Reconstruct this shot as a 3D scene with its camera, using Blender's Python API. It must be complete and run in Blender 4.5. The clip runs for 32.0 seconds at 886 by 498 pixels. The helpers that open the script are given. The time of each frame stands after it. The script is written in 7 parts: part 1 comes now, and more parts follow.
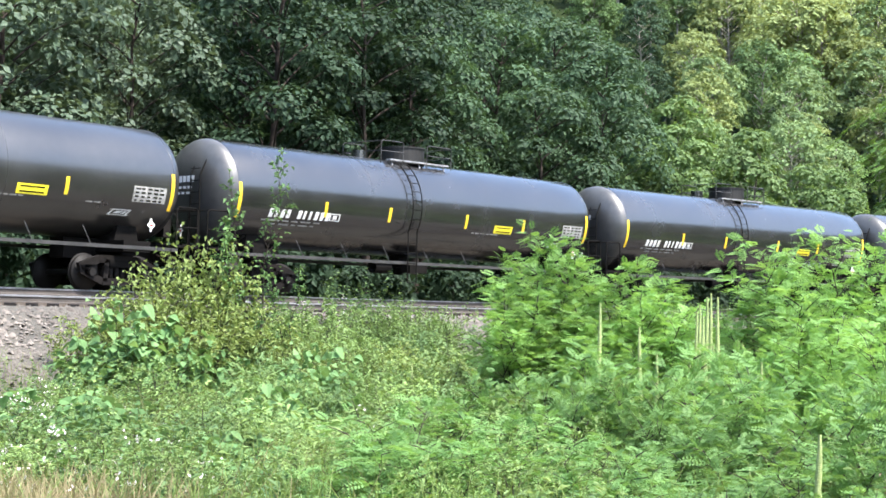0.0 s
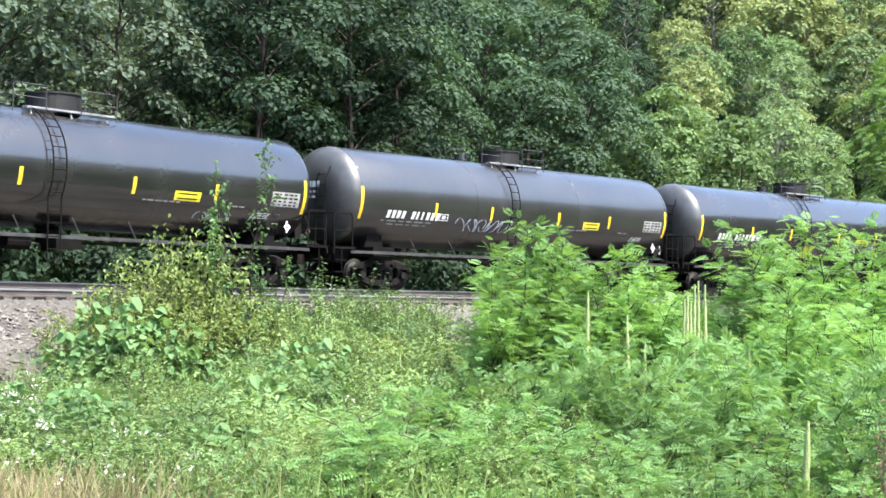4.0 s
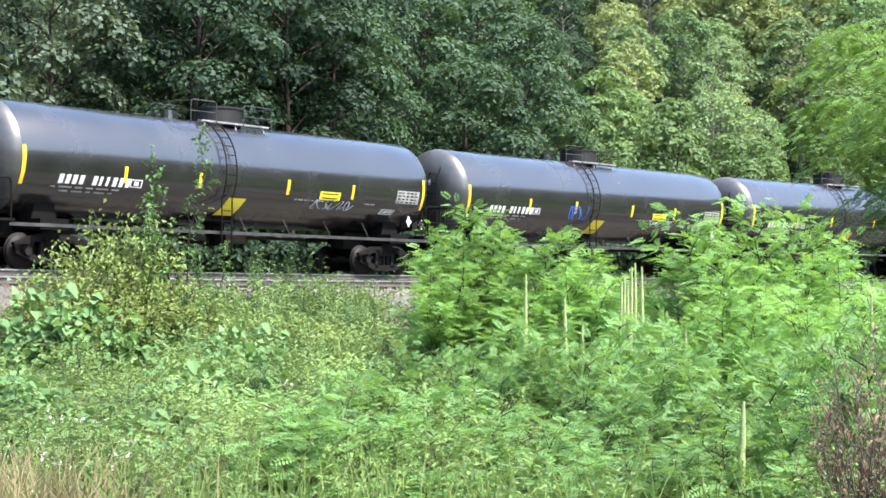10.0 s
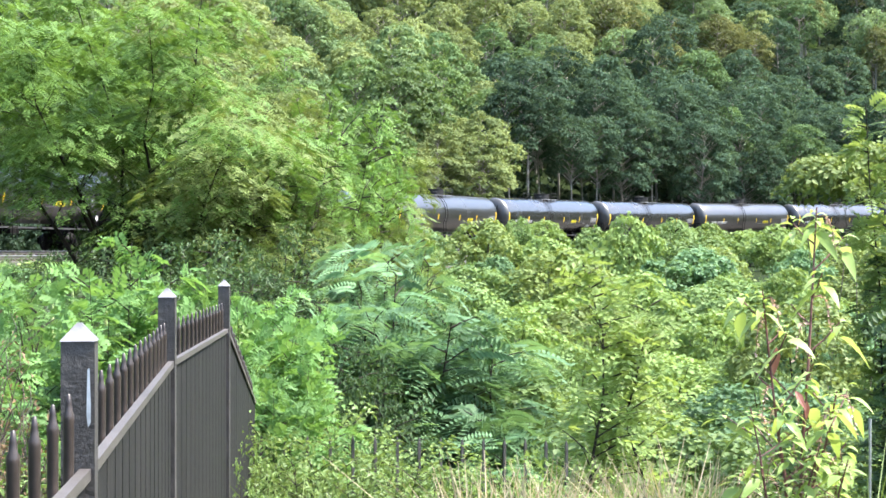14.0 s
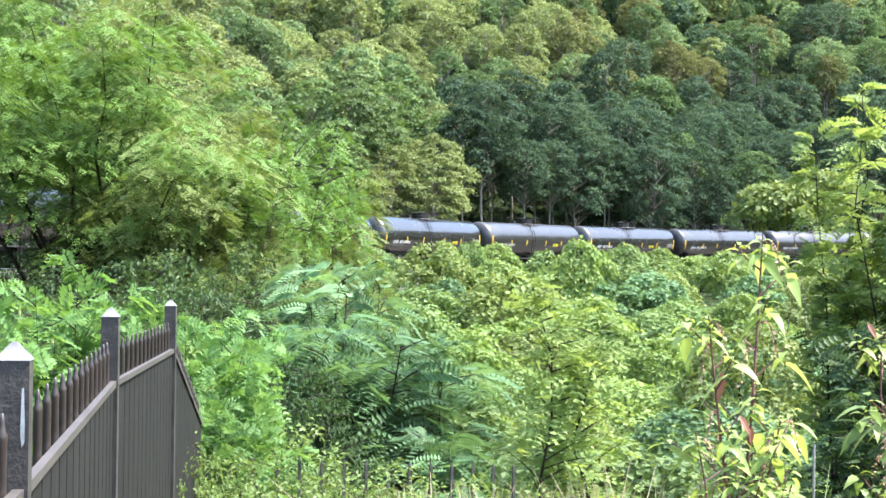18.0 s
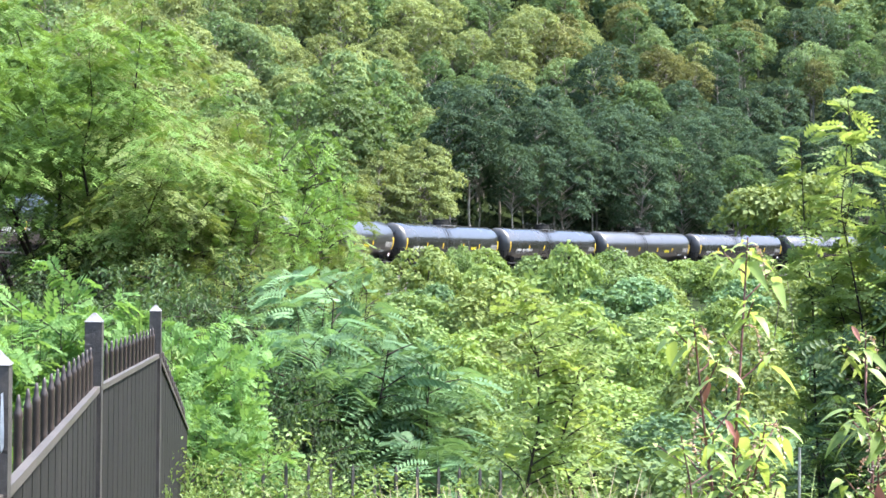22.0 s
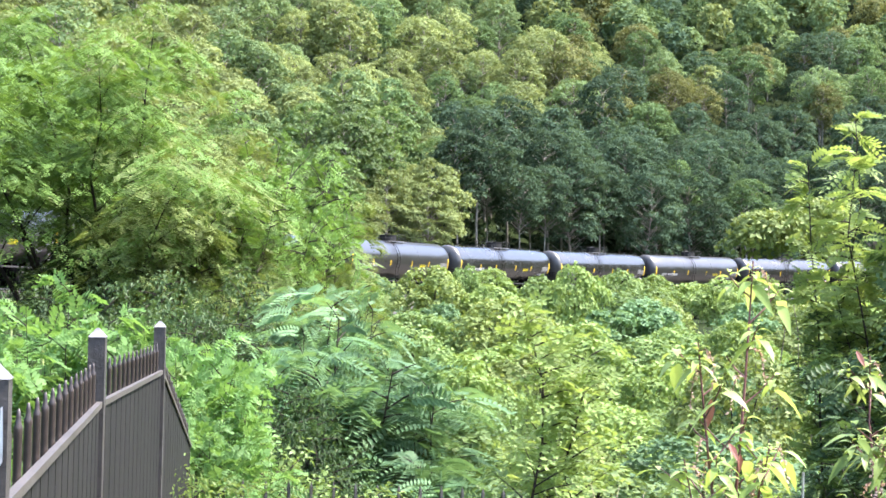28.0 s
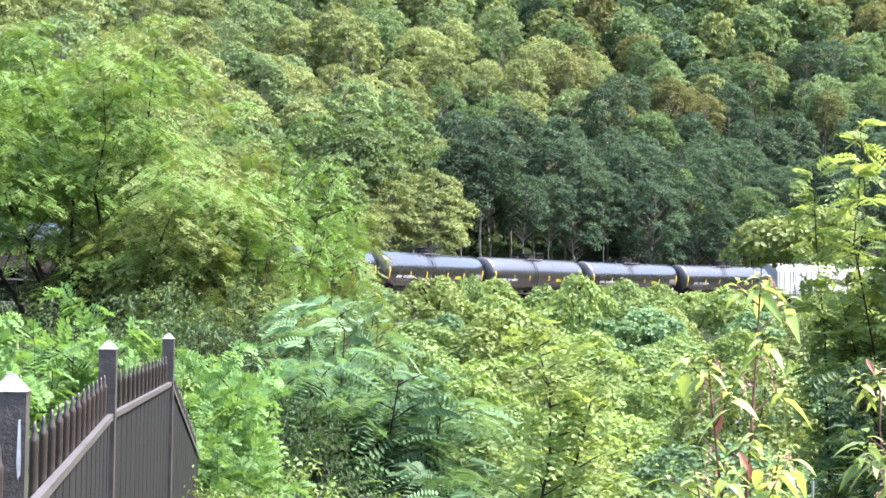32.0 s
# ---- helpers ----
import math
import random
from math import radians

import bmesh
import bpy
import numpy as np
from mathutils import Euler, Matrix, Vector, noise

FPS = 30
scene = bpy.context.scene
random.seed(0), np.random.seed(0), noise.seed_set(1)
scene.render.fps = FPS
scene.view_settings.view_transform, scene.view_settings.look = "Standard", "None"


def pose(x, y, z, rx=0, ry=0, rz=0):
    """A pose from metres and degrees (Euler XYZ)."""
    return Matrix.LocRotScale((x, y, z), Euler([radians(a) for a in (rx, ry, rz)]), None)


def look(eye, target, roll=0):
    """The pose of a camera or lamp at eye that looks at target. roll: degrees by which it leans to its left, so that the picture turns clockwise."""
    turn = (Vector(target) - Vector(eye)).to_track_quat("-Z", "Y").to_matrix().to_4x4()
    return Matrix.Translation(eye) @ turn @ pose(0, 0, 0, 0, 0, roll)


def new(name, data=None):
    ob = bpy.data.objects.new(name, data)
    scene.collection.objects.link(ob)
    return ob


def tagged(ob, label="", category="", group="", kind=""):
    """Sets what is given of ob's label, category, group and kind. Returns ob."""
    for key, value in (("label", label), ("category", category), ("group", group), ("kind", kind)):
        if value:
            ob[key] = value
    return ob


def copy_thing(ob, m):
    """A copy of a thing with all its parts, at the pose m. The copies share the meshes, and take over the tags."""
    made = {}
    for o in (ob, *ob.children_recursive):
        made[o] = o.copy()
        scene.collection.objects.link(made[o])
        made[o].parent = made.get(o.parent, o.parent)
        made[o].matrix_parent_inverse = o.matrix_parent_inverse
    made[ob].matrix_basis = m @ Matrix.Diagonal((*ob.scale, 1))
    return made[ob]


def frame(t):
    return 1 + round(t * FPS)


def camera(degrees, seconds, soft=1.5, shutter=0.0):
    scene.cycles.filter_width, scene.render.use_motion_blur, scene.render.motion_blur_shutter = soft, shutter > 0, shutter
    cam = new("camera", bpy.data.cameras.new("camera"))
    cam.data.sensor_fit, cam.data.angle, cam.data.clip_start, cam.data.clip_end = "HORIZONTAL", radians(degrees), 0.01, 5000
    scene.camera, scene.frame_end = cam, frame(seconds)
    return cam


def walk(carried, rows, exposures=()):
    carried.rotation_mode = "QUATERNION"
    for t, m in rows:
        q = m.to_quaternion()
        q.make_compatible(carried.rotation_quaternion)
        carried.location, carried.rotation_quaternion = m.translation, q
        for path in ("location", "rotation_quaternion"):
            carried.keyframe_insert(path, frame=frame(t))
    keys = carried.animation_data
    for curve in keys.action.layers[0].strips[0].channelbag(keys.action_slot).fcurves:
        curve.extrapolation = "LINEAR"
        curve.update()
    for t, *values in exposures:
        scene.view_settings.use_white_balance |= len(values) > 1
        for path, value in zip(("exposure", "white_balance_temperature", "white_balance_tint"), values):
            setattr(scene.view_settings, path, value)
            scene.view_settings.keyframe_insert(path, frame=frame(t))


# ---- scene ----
cam = camera(31.284, 32.0, soft=1.6)
# seconds, eye x y z, turns about x y z in degrees
PATH = [
    (0.0, -0.118, -0.028, 1.62, 92.01, -0.87, 34.08), (0.5, -0.118, -0.027, 1.62, 91.99, -1.15, 33.92), (1.0, -0.117, -0.027, 1.62, 91.98, -1.12, 33.82),
    (1.5, -0.117, -0.027, 1.62, 92.04, -0.93, 33.78), (2.0, -0.117, -0.027, 1.62, 92.05, -0.46, 33.76), (2.5, -0.117, -0.027, 1.62, 92.0, -0.53, 33.6),
    (3.0, -0.117, -0.027, 1.62, 91.94, -0.68, 33.45), (3.5, -0.117, -0.027, 1.62, 91.82, -0.49, 33.45), (5.5, -0.119, -0.028, 1.62, 91.3, -0.23, 34.47),
    (6.0, -0.119, -0.028, 1.62, 91.36, -0.33, 34.69), (6.5, -0.12, -0.029, 1.62, 91.44, -0.33, 34.82), (7.0, -0.12, -0.029, 1.62, 91.48, -0.3, 34.92),
    (7.5, -0.12, -0.029, 1.62, 91.48, -0.3, 34.95), (8.0, -0.12, -0.029, 1.62, 91.54, -0.32, 35.02), (8.5, -0.12, -0.029, 1.62, 91.57, -0.48, 35.14),
    (9.0, -0.12, -0.029, 1.62, 91.53, -0.63, 35.1), (9.5, -0.118, -0.027, 1.622, 91.3, -0.47, 33.97), (10.0, -0.112, -0.023, 1.623, 91.05, 0.03, 31.42),
    (10.5, -0.107, -0.021, 1.625, 90.92, 0.14, 29.51), (11.0, -0.095, -0.014, 1.626, 90.95, -0.06, 24.43), (11.5, -0.065, -0.009, 1.642, 91.88, -0.37, 19.65),
    (12.0, -0.061, -0.005, 1.635, 92.15, -0.45, 14.22), (12.5, -0.052, -0.003, 1.62, 91.86, -0.14, 10.59), (13.0, -0.036, -0.001, 1.618, 90.35, 0.39, 6.88),
    (13.5, -0.026, -0.0, 1.621, 90.0, 0.54, 3.27), (14.0, -0.026, 0.0, 1.619, 90.0, 0.0, -0.0), (14.5, -0.011, -0.0, 1.617, 90.08, -0.21, -0.29),
    (16.5, -0.003, -0.0, 1.621, 90.55, -0.31, -0.61), (17.0, -0.001, -0.0, 1.619, 90.67, -0.04, -0.7), (17.5, -0.001, -0.0, 1.621, 90.77, -0.37, -1.31),
    (18.0, -0.004, -0.0, 1.62, 90.81, -0.63, -1.71), (18.5, -0.005, -0.0, 1.62, 90.83, -0.85, -2.0), (19.0, -0.006, -0.0, 1.62, 90.93, -1.26, -2.12),
    (19.5, -0.003, -0.0, 1.62, 91.09, -1.23, -2.2), (20.0, -0.001, -0.0, 1.621, 91.23, -1.05, -2.19), (20.5, 0.004, -0.0, 1.618, 91.19, -0.99, -2.16),
    (21.0, 0.002, -0.0, 1.618, 91.22, -1.0, -2.14), (21.5, 0.006, -0.0, 1.617, 91.13, -0.66, -2.12), (22.0, 0.009, -0.0, 1.618, 90.99, -0.48, -2.14),
    (22.5, 0.017, -0.0, 1.617, 90.81, -0.54, -2.2), (23.0, 0.027, -0.0, 1.618, 90.74, -0.3, -2.22), (23.5, 0.035, -0.0, 1.618, 90.76, -0.12, -2.14),
    (24.0, 0.036, -0.0, 1.618, 90.87, -0.14, -2.08), (24.5, 0.035, -0.0, 1.618, 91.03, -0.5, -2.14), (25.0, 0.03, -0.0, 1.617, 91.23, -0.63, -2.19),
    (25.5, 0.028, -0.0, 1.619, 91.36, -0.95, -2.21), (27.5, 0.021, -0.0, 1.619, 91.61, -1.42, -1.94), (28.0, 0.018, -0.0, 1.618, 91.7, -1.21, -1.9),
    (28.5, 0.012, -0.0, 1.617, 91.76, -1.31, -1.9), (29.0, 0.014, -0.0, 1.618, 91.8, -1.38, -1.85), (29.5, 0.012, -0.0, 1.619, 91.84, -1.39, -1.82),
    (30.0, 0.011, -0.0, 1.618, 91.91, -1.22, -1.74), (30.5, 0.008, -0.0, 1.618, 91.99, -1.41, -1.72), (31.0, 0.004, -0.0, 1.618, 92.04, -1.33, -1.72),
    (31.5, 0.004, -0.0, 1.619, 92.09, -1.09, -1.77), (32.0, -0.003, -0.0, 1.617, 92.07, -0.87, -1.76),
]
# seconds, stops, kelvin, tint
EXPOSE = [(0, 2.25, 6500, 10), (3, 2.31, 6500, 10), (9, 2.30, 6500, 10), (14, 2.39, 6500, 10), (20, 2.38, 6500, 10), (25, 2.39, 6520, 14), (28, 2.49, 6540, 15), (32, 2.50, 6560, 17)]
walk(cam, [(t, pose(x, y, z, rx, ry, rz)) for t, x, y, z, rx, ry, rz in PATH], EXPOSE)

# ---- daylight: high summer sun well off to one side of the view ----
SUN_AZ, SUN_EL = radians(92), radians(60)
world = bpy.data.worlds.new("sky")
scene.world = world
world.use_nodes = True
wn = world.node_tree
sky = wn.nodes.new("ShaderNodeTexSky")
sky.sky_type, sky.sun_disc = "NISHITA", False
sky.sun_elevation, sky.sun_rotation = SUN_EL, SUN_AZ
sky.air_density, sky.dust_density = 1.0, 2.0
wn.links.new(sky.outputs[0], wn.nodes["Background"].inputs[0])
wn.nodes["Background"].inputs[1].default_value = 0.15
sun = new("sun", bpy.data.lights.new("sun", "SUN"))
sun.data.energy, sun.data.angle, sun.data.color = 3.0, radians(0.55), (1.0, 0.965, 0.91)
sun.matrix_world = look((0, 0, 0), (-math.sin(SUN_AZ) * math.cos(SUN_EL), -math.cos(SUN_AZ) * math.cos(SUN_EL), -math.sin(SUN_EL)))

# ---- materials ----
def nodes_of(name):
    m = bpy.data.materials.new(name)
    m.use_nodes = True
    nt = m.node_tree
    return m, nt, nt.nodes["Principled BSDF"], nt.nodes["Material Output"]


def ramp(nt, stops):
    r = nt.nodes.new("ShaderNodeValToRGB")
    while len(r.color_ramp.elements) < len(stops):
        r.color_ramp.elements.new(0.5)
    for e, (p, c) in zip(r.color_ramp.elements, stops):
        e.position, e.color = p, (*c, 1)
    return r


def noise_node(nt, scale, detail=4.0, rough=0.55, coord="Object"):
    tc = nt.nodes.new("ShaderNodeTexCoord")
    n = nt.nodes.new("ShaderNodeTexNoise")
    n.inputs["Scale"].default_value, n.inputs["Detail"].default_value, n.inputs["Roughness"].default_value = scale, detail, rough
    nt.links.new(tc.outputs[coord], n.inputs["Vector"])
    return n


def mix_col(nt, fac, a, b, mode="MIX"):
    m = nt.nodes.new("ShaderNodeMix")
    m.data_type, m.blend_type = "RGBA", mode
    for sock, v in ((m.inputs[0], fac), (m.inputs[6], a), (m.inputs[7], b)):
        if hasattr(v, "is_linked"):
            nt.links.new(v, sock)
        elif isinstance(v, tuple):
            sock.default_value = (*v, 1)
        else:
            sock.default_value = v
    return m.outputs[2]


def leaf_mat(name, dark, mid, light, trans=0.4, patch=0.5, rough=0.55, spec=0.22, blotch=0.45):
    """Leaves: a tone of its own for each leaf, patches of another tone over the plant, light shining through."""
    m, nt, bsdf, out = nodes_of(name)
    geo = nt.nodes.new("ShaderNodeNewGeometry")
    dark, mid, light = (tuple(min(0.9, c * k) for c, k in zip(t, (1.07, 1.0, 1.08))) for t in (dark, mid, light))
    r = ramp(nt, [(0.0, dark), (0.5, mid), (1.0, light)])
    nt.links.new(geo.outputs["Random Per Island"], r.inputs[0])
    big = noise_node(nt, patch, 2.0, coord="Generated" if patch > 4 else "Object")
    r2 = ramp(nt, [(0.35, tuple(c * 0.72 for c in mid)), (0.65, tuple(min(1, c * 1.25) for c in light))])
    nt.links.new(big.outputs[0], r2.inputs[0])
    col = mix_col(nt, blotch, r.outputs[0], r2.outputs[0])
    info = nt.nodes.new("ShaderNodeObjectInfo")
    hsv = nt.nodes.new("ShaderNodeHueSaturation")
    mr = nt.nodes.new("ShaderNodeMapRange")
    mr.inputs["To Min"].default_value, mr.inputs["To Max"].default_value = 0.78, 1.22
    nt.links.new(info.outputs["Random"], mr.inputs["Value"])
    nt.links.new(mr.outputs[0], hsv.inputs["Value"])
    nt.links.new(col, hsv.inputs["Color"])
    nt.links.new(hsv.outputs[0], bsdf.inputs["Base Color"])
    bsdf.inputs["Roughness"].default_value = rough
    bsdf.inputs["Specular IOR Level"].default_value = spec
    tr = nt.nodes.new("ShaderNodeBsdfTranslucent")
    gain = mix_col(nt, 1.0, hsv.outputs[0], (1.25, 1.15, 0.7), "MULTIPLY")
    nt.links.new(gain, tr.inputs[0])
    mx = nt.nodes.new("ShaderNodeMixShader")
    mx.inputs[0].default_value = trans
    nt.links.new(bsdf.outputs[0], mx.inputs[1])
    nt.links.new(tr.outputs[0], mx.inputs[2])
    nt.links.new(mx.outputs[0], out.inputs[0])
    return m


def surf(name, c1, c2, rough=0.7, metal=0.0, scale=3.0, fine=40.0, bump=0.15, bump_dist=0.01, spec=0.5, coat=0.0):
    """A worn surface: two tones in broad patches, finer grain on top, fine relief."""
    m, nt, bsdf, out = nodes_of(name)
    a, b = noise_node(nt, scale), noise_node(nt, fine, 6.0, 0.65)
    r = ramp(nt, [(0.32, c1), (0.68, c2)])
    nt.links.new(a.outputs[0], r.inputs[0])
    g = ramp(nt, [(0.3, (0.72, 0.72, 0.72)), (0.7, (1.15, 1.15, 1.15))])
    nt.links.new(b.outputs[0], g.inputs[0])
    col = mix_col(nt, 1.0, r.outputs[0], g.outputs[0], "MULTIPLY")
    nt.links.new(col, bsdf.inputs["Base Color"])
    rr = nt.nodes.new("ShaderNodeMapRange")
    rr.inputs["To Min"].default_value, rr.inputs["To Max"].default_value = max(0.03, rough - 0.12), min(1, rough + 0.12)
    nt.links.new(a.outputs[0], rr.inputs["Value"])
    nt.links.new(rr.outputs[0], bsdf.inputs["Roughness"])
    bsdf.inputs["Metallic"].default_value = metal
    bsdf.inputs["Specular IOR Level"].default_value = spec
    bsdf.inputs["Coat Weight"].default_value = coat
    if bump:
        bp = nt.nodes.new("ShaderNodeBump")
        bp.inputs["Strength"].default_value, bp.inputs["Distance"].default_value = bump, bump_dist
        nt.links.new(b.outputs[0], bp.inputs["Height"])
        nt.links.new(bp.outputs[0], bsdf.inputs["Normal"])
    return m


LEAF_WOOD = leaf_mat("leaf_wood", (0.06944, 0.1336, 0.0506), (0.0896, 0.1611, 0.06325), (0.1176, 0.195, 0.0828), 0.36, 0.11, 0.8, 0.08, 0.6)
LEAF_WOOD_B = leaf_mat("leaf_wood_pale", (0.1075, 0.1849, 0.08007), (0.1316, 0.2135, 0.09274), (0.1644, 0.2474, 0.1116), 0.36, 0.11, 0.8, 0.08, 0.6)
# dark green, with the bluish haze of distance mixed into the leaf colour
LEAF_DARK = leaf_mat("leaf_wood_dark_hazed", (0.03898, 0.07785, 0.04532), (0.05159, 0.09731, 0.05486), (0.07566, 0.1297, 0.07513), 0.36, 0.11, 0.8, 0.08, 0.6)
LEAF_OLIVE = leaf_mat("leaf_wood_olive", (0.1398, 0.2026, 0.07467), (0.1698, 0.2333, 0.08824), (0.2118, 0.2748, 0.1131), 0.36, 0.11, 0.8, 0.08, 0.6)
LEAF_RUST = leaf_mat("leaf_wood_rusty", (0.104, 0.132, 0.05), (0.126, 0.152, 0.058), (0.155, 0.182, 0.072), 0.36, 0.11, 0.8, 0.08, 0.6)
LEAF_NEAR = leaf_mat("leaf_edge_tree", (0.0212, 0.05038, 0.02208), (0.03312, 0.0708, 0.03091), (0.0563, 0.1055, 0.05152), 0.36, 0.3, 0.6, 0.2)
LEAF_PALE = leaf_mat("leaf_edge_pale", (0.04162, 0.0775, 0.04173), (0.06315, 0.1062, 0.05873), (0.1005, 0.1507, 0.09119), 0.33, 0.3, 0.55, 0.25)
# darker copy of the edge leaf: shade under and between trees as colour
LEAF_SHADE = leaf_mat("leaf_shade_dark", (0.01445, 0.034, 0.0171), (0.0221, 0.0476, 0.02375), (0.0391, 0.0731, 0.03895), 0.33, 0.3, 0.6, 0.15)
LEAF_LOCUST = leaf_mat("leaf_locust", (0.1091, 0.2492, 0.05322), (0.1691, 0.3475, 0.08766), (0.2521, 0.4471, 0.1409), 0.44, 0.5)
LEAF_LOCUST_LOW = leaf_mat("leaf_locust_sprout", (0.07247, 0.1735, 0.03915), (0.1124, 0.2423, 0.06448), (0.1677, 0.3116, 0.1037), 0.44, 0.5)
LEAF_TREE = leaf_mat("leaf_locust_tree", (0.08349, 0.1879, 0.03249), (0.1225, 0.2465, 0.04873), (0.1762, 0.3146, 0.07671), 0.32, 0.35)
LEAF_TREE_OLIVE = leaf_mat("leaf_locust_olive", (0.0943, 0.1529, 0.036), (0.1271, 0.1922, 0.0504), (0.1681, 0.2359, 0.072), 0.32, 0.35)
LEAF_YOUNG = leaf_mat("leaf_young_tree", (0.06129, 0.1221, 0.03506), (0.08427, 0.1536, 0.04781), (0.1149, 0.1889, 0.06694), 0.4, 0.3)
# for the side tree, and for shrubs whose shade is in the colour
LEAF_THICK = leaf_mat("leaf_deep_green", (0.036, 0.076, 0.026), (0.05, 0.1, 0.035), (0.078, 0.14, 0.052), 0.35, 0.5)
LEAF_SUMAC = leaf_mat("leaf_sumac", (0.07224, 0.1703, 0.07224), (0.1135, 0.2322, 0.09907), (0.1703, 0.3044, 0.1424), 0.4, 0.6)
LEAF_OLIVE_SHRUB = leaf_mat("leaf_olive_shrub", (0.09938, 0.1626, 0.04145), (0.1431, 0.2152, 0.05851), (0.2054, 0.2777, 0.09021), 0.36, 0.35)
LEAF_TEAL = leaf_mat("leaf_bluish_green", (0.066, 0.144, 0.06), (0.0936, 0.1896, 0.0792), (0.1416, 0.252, 0.114), 0.36, 0.4)
LEAF_YELLOW = leaf_mat("leaf_yellow_green", (0.1103, 0.203, 0.04894), (0.1551, 0.2594, 0.0681), (0.2241, 0.3293, 0.1064), 0.36, 0.35)
LEAF_SPIRE = leaf_mat("leaf_spire", (0.14, 0.235, 0.06), (0.19, 0.295, 0.085), (0.26, 0.36, 0.125), 0.45, 0.5)
LEAF_MID = leaf_mat("leaf_mid_green", (0.08348, 0.1628, 0.0441), (0.1224, 0.2152, 0.063), (0.1836, 0.2814, 0.0945), 0.34, 0.5)
LEAF_SPROUT = leaf_mat("leaf_fresh", (0.11, 0.195, 0.05), (0.165, 0.275, 0.08), (0.25, 0.37, 0.13), 0.38, 0.8, 0.45)
LEAF_VINE = leaf_mat("leaf_vine", (0.068, 0.152, 0.05), (0.102, 0.208, 0.074), (0.155, 0.275, 0.105), 0.36, 0.8, 0.7, 0.12)
LEAF_WEED = leaf_mat("leaf_weed", (0.05401, 0.12, 0.03981), (0.08712, 0.1664, 0.05838), (0.1437, 0.2283, 0.09728), 0.34, 0.4, 0.65, 0.12)
LEAF_POKE = leaf_mat("leaf_pokeweed", (0.126, 0.231, 0.0462), (0.2016, 0.3192, 0.0798), (0.3192, 0.42, 0.1596), 0.42, 1.5, 0.4)
LEAF_PINK = leaf_mat("leaf_pink", (0.30, 0.07, 0.06), (0.40, 0.16, 0.13), (0.5, 0.28, 0.22), 0.4, 1.5)
FLOWER_PINK = leaf_mat("flowers_pinkish", (0.32, 0.2, 0.15), (0.44, 0.32, 0.26), (0.55, 0.46, 0.4), 0.3, 1.5)
LEAF_DRY = leaf_mat("leaf_dry", (0.1008, 0.0725, 0.0375), (0.147, 0.105, 0.05375), (0.203, 0.1475, 0.0775), 0.2, 0.8)
GRASS_TAN = leaf_mat("grass_dry", (0.1104, 0.1058, 0.04416), (0.1748, 0.161, 0.0736), (0.2668, 0.241, 0.1242), 0.3, 0.5)
STRAW = leaf_mat("straw_pale", (0.28, 0.25, 0.14), (0.42, 0.38, 0.23), (0.58, 0.53, 0.36), 0.3, 0.5)
GRASS_OLIVE = leaf_mat("grass_olive", (0.09, 0.115, 0.04), (0.145, 0.165, 0.065), (0.22, 0.225, 0.1), 0.3, 0.5)
GRASS_GREEN = leaf_mat("grass_green", (0.07, 0.14, 0.025), (0.12, 0.20, 0.045), (0.19, 0.27, 0.08), 0.4, 0.5)
PETAL = leaf_mat("petals_white", (0.62, 0.6, 0.62), (0.72, 0.7, 0.72), (0.82, 0.8, 0.82), 0.3, 1.0)
SPIKE = surf("mullein_spike", (0.24, 0.31, 0.11), (0.34, 0.4, 0.16), 0.9, 0, 12, 60, 0.8, 0.02)
BARK = surf("bark_grey_brown", (0.075, 0.06, 0.045), (0.15, 0.125, 0.1), 0.95, 0, 4, 30, 0.7, 0.03)
BARK_PALE = surf("bark_pale", (0.20, 0.18, 0.15), (0.34, 0.31, 0.27), 0.9, 0, 3, 25, 0.5, 0.02)
BARK_DARK = surf("stem_dark", (0.02, 0.0155, 0.013), (0.046, 0.034, 0.028), 0.85, 0, 5, 40, 0.4, 0.01, 0.2)
STEM_RED = surf("stem_reddish", (0.1, 0.035, 0.032), (0.22, 0.1, 0.085), 0.6, 0, 6, 40, 0.2, 0.005)
STEM_GREEN = surf("stem_green", (0.10, 0.16, 0.04), (0.17, 0.23, 0.07), 0.7, 0, 6, 40, 0.2, 0.005)
SOIL = surf("soil_with_litter", (0.012, 0.021, 0.007), (0.024, 0.034, 0.013), 1.0, 0, 0.35, 6, 0.8, 0.05, 0.04)
BALLAST = surf("ballast_limestone", (0.05, 0.045, 0.036), (0.1, 0.09, 0.074), 0.95, 0, 0.8, 9, 1.0, 0.05)
STONE = leaf_mat("ballast_stone", (0.0357, 0.03306, 0.027), (0.08075, 0.07569, 0.0612), (0.1487, 0.1409, 0.1152), 0.0, 0.3, 0.95)
TIE_WOOD = surf("tie_wood", (0.06, 0.045, 0.035), (0.14, 0.115, 0.09), 0.95, 0, 2, 25, 0.6, 0.02)
RAIL_SIDE = surf("rail_rust", (0.04, 0.033, 0.028), (0.085, 0.072, 0.063), 0.8, 0.0, 2, 30, 0.3)
RAIL_TOP = surf("rail_polished", (0.17, 0.17, 0.175), (0.27, 0.27, 0.275), 0.42, 0.35, 2, 30, 0.05)
TANK = surf("tank_black_enamel", (0.0105, 0.0104, 0.0108), (0.018, 0.0177, 0.018), 0.25, 0, 0.7, 5, 0.02, 0.003, 1.0, 0.4)
TANK_OLD = surf("tank_black_dusty", (0.0145, 0.014, 0.0138), (0.024, 0.023, 0.0225), 0.32, 0, 0.6, 4, 0.03, 0.003, 1.0, 0.35)
GRATING = surf("grating_worn_bright", (0.16, 0.16, 0.165), (0.3, 0.3, 0.31), 0.5, 0.2, 4, 30, 0.2)
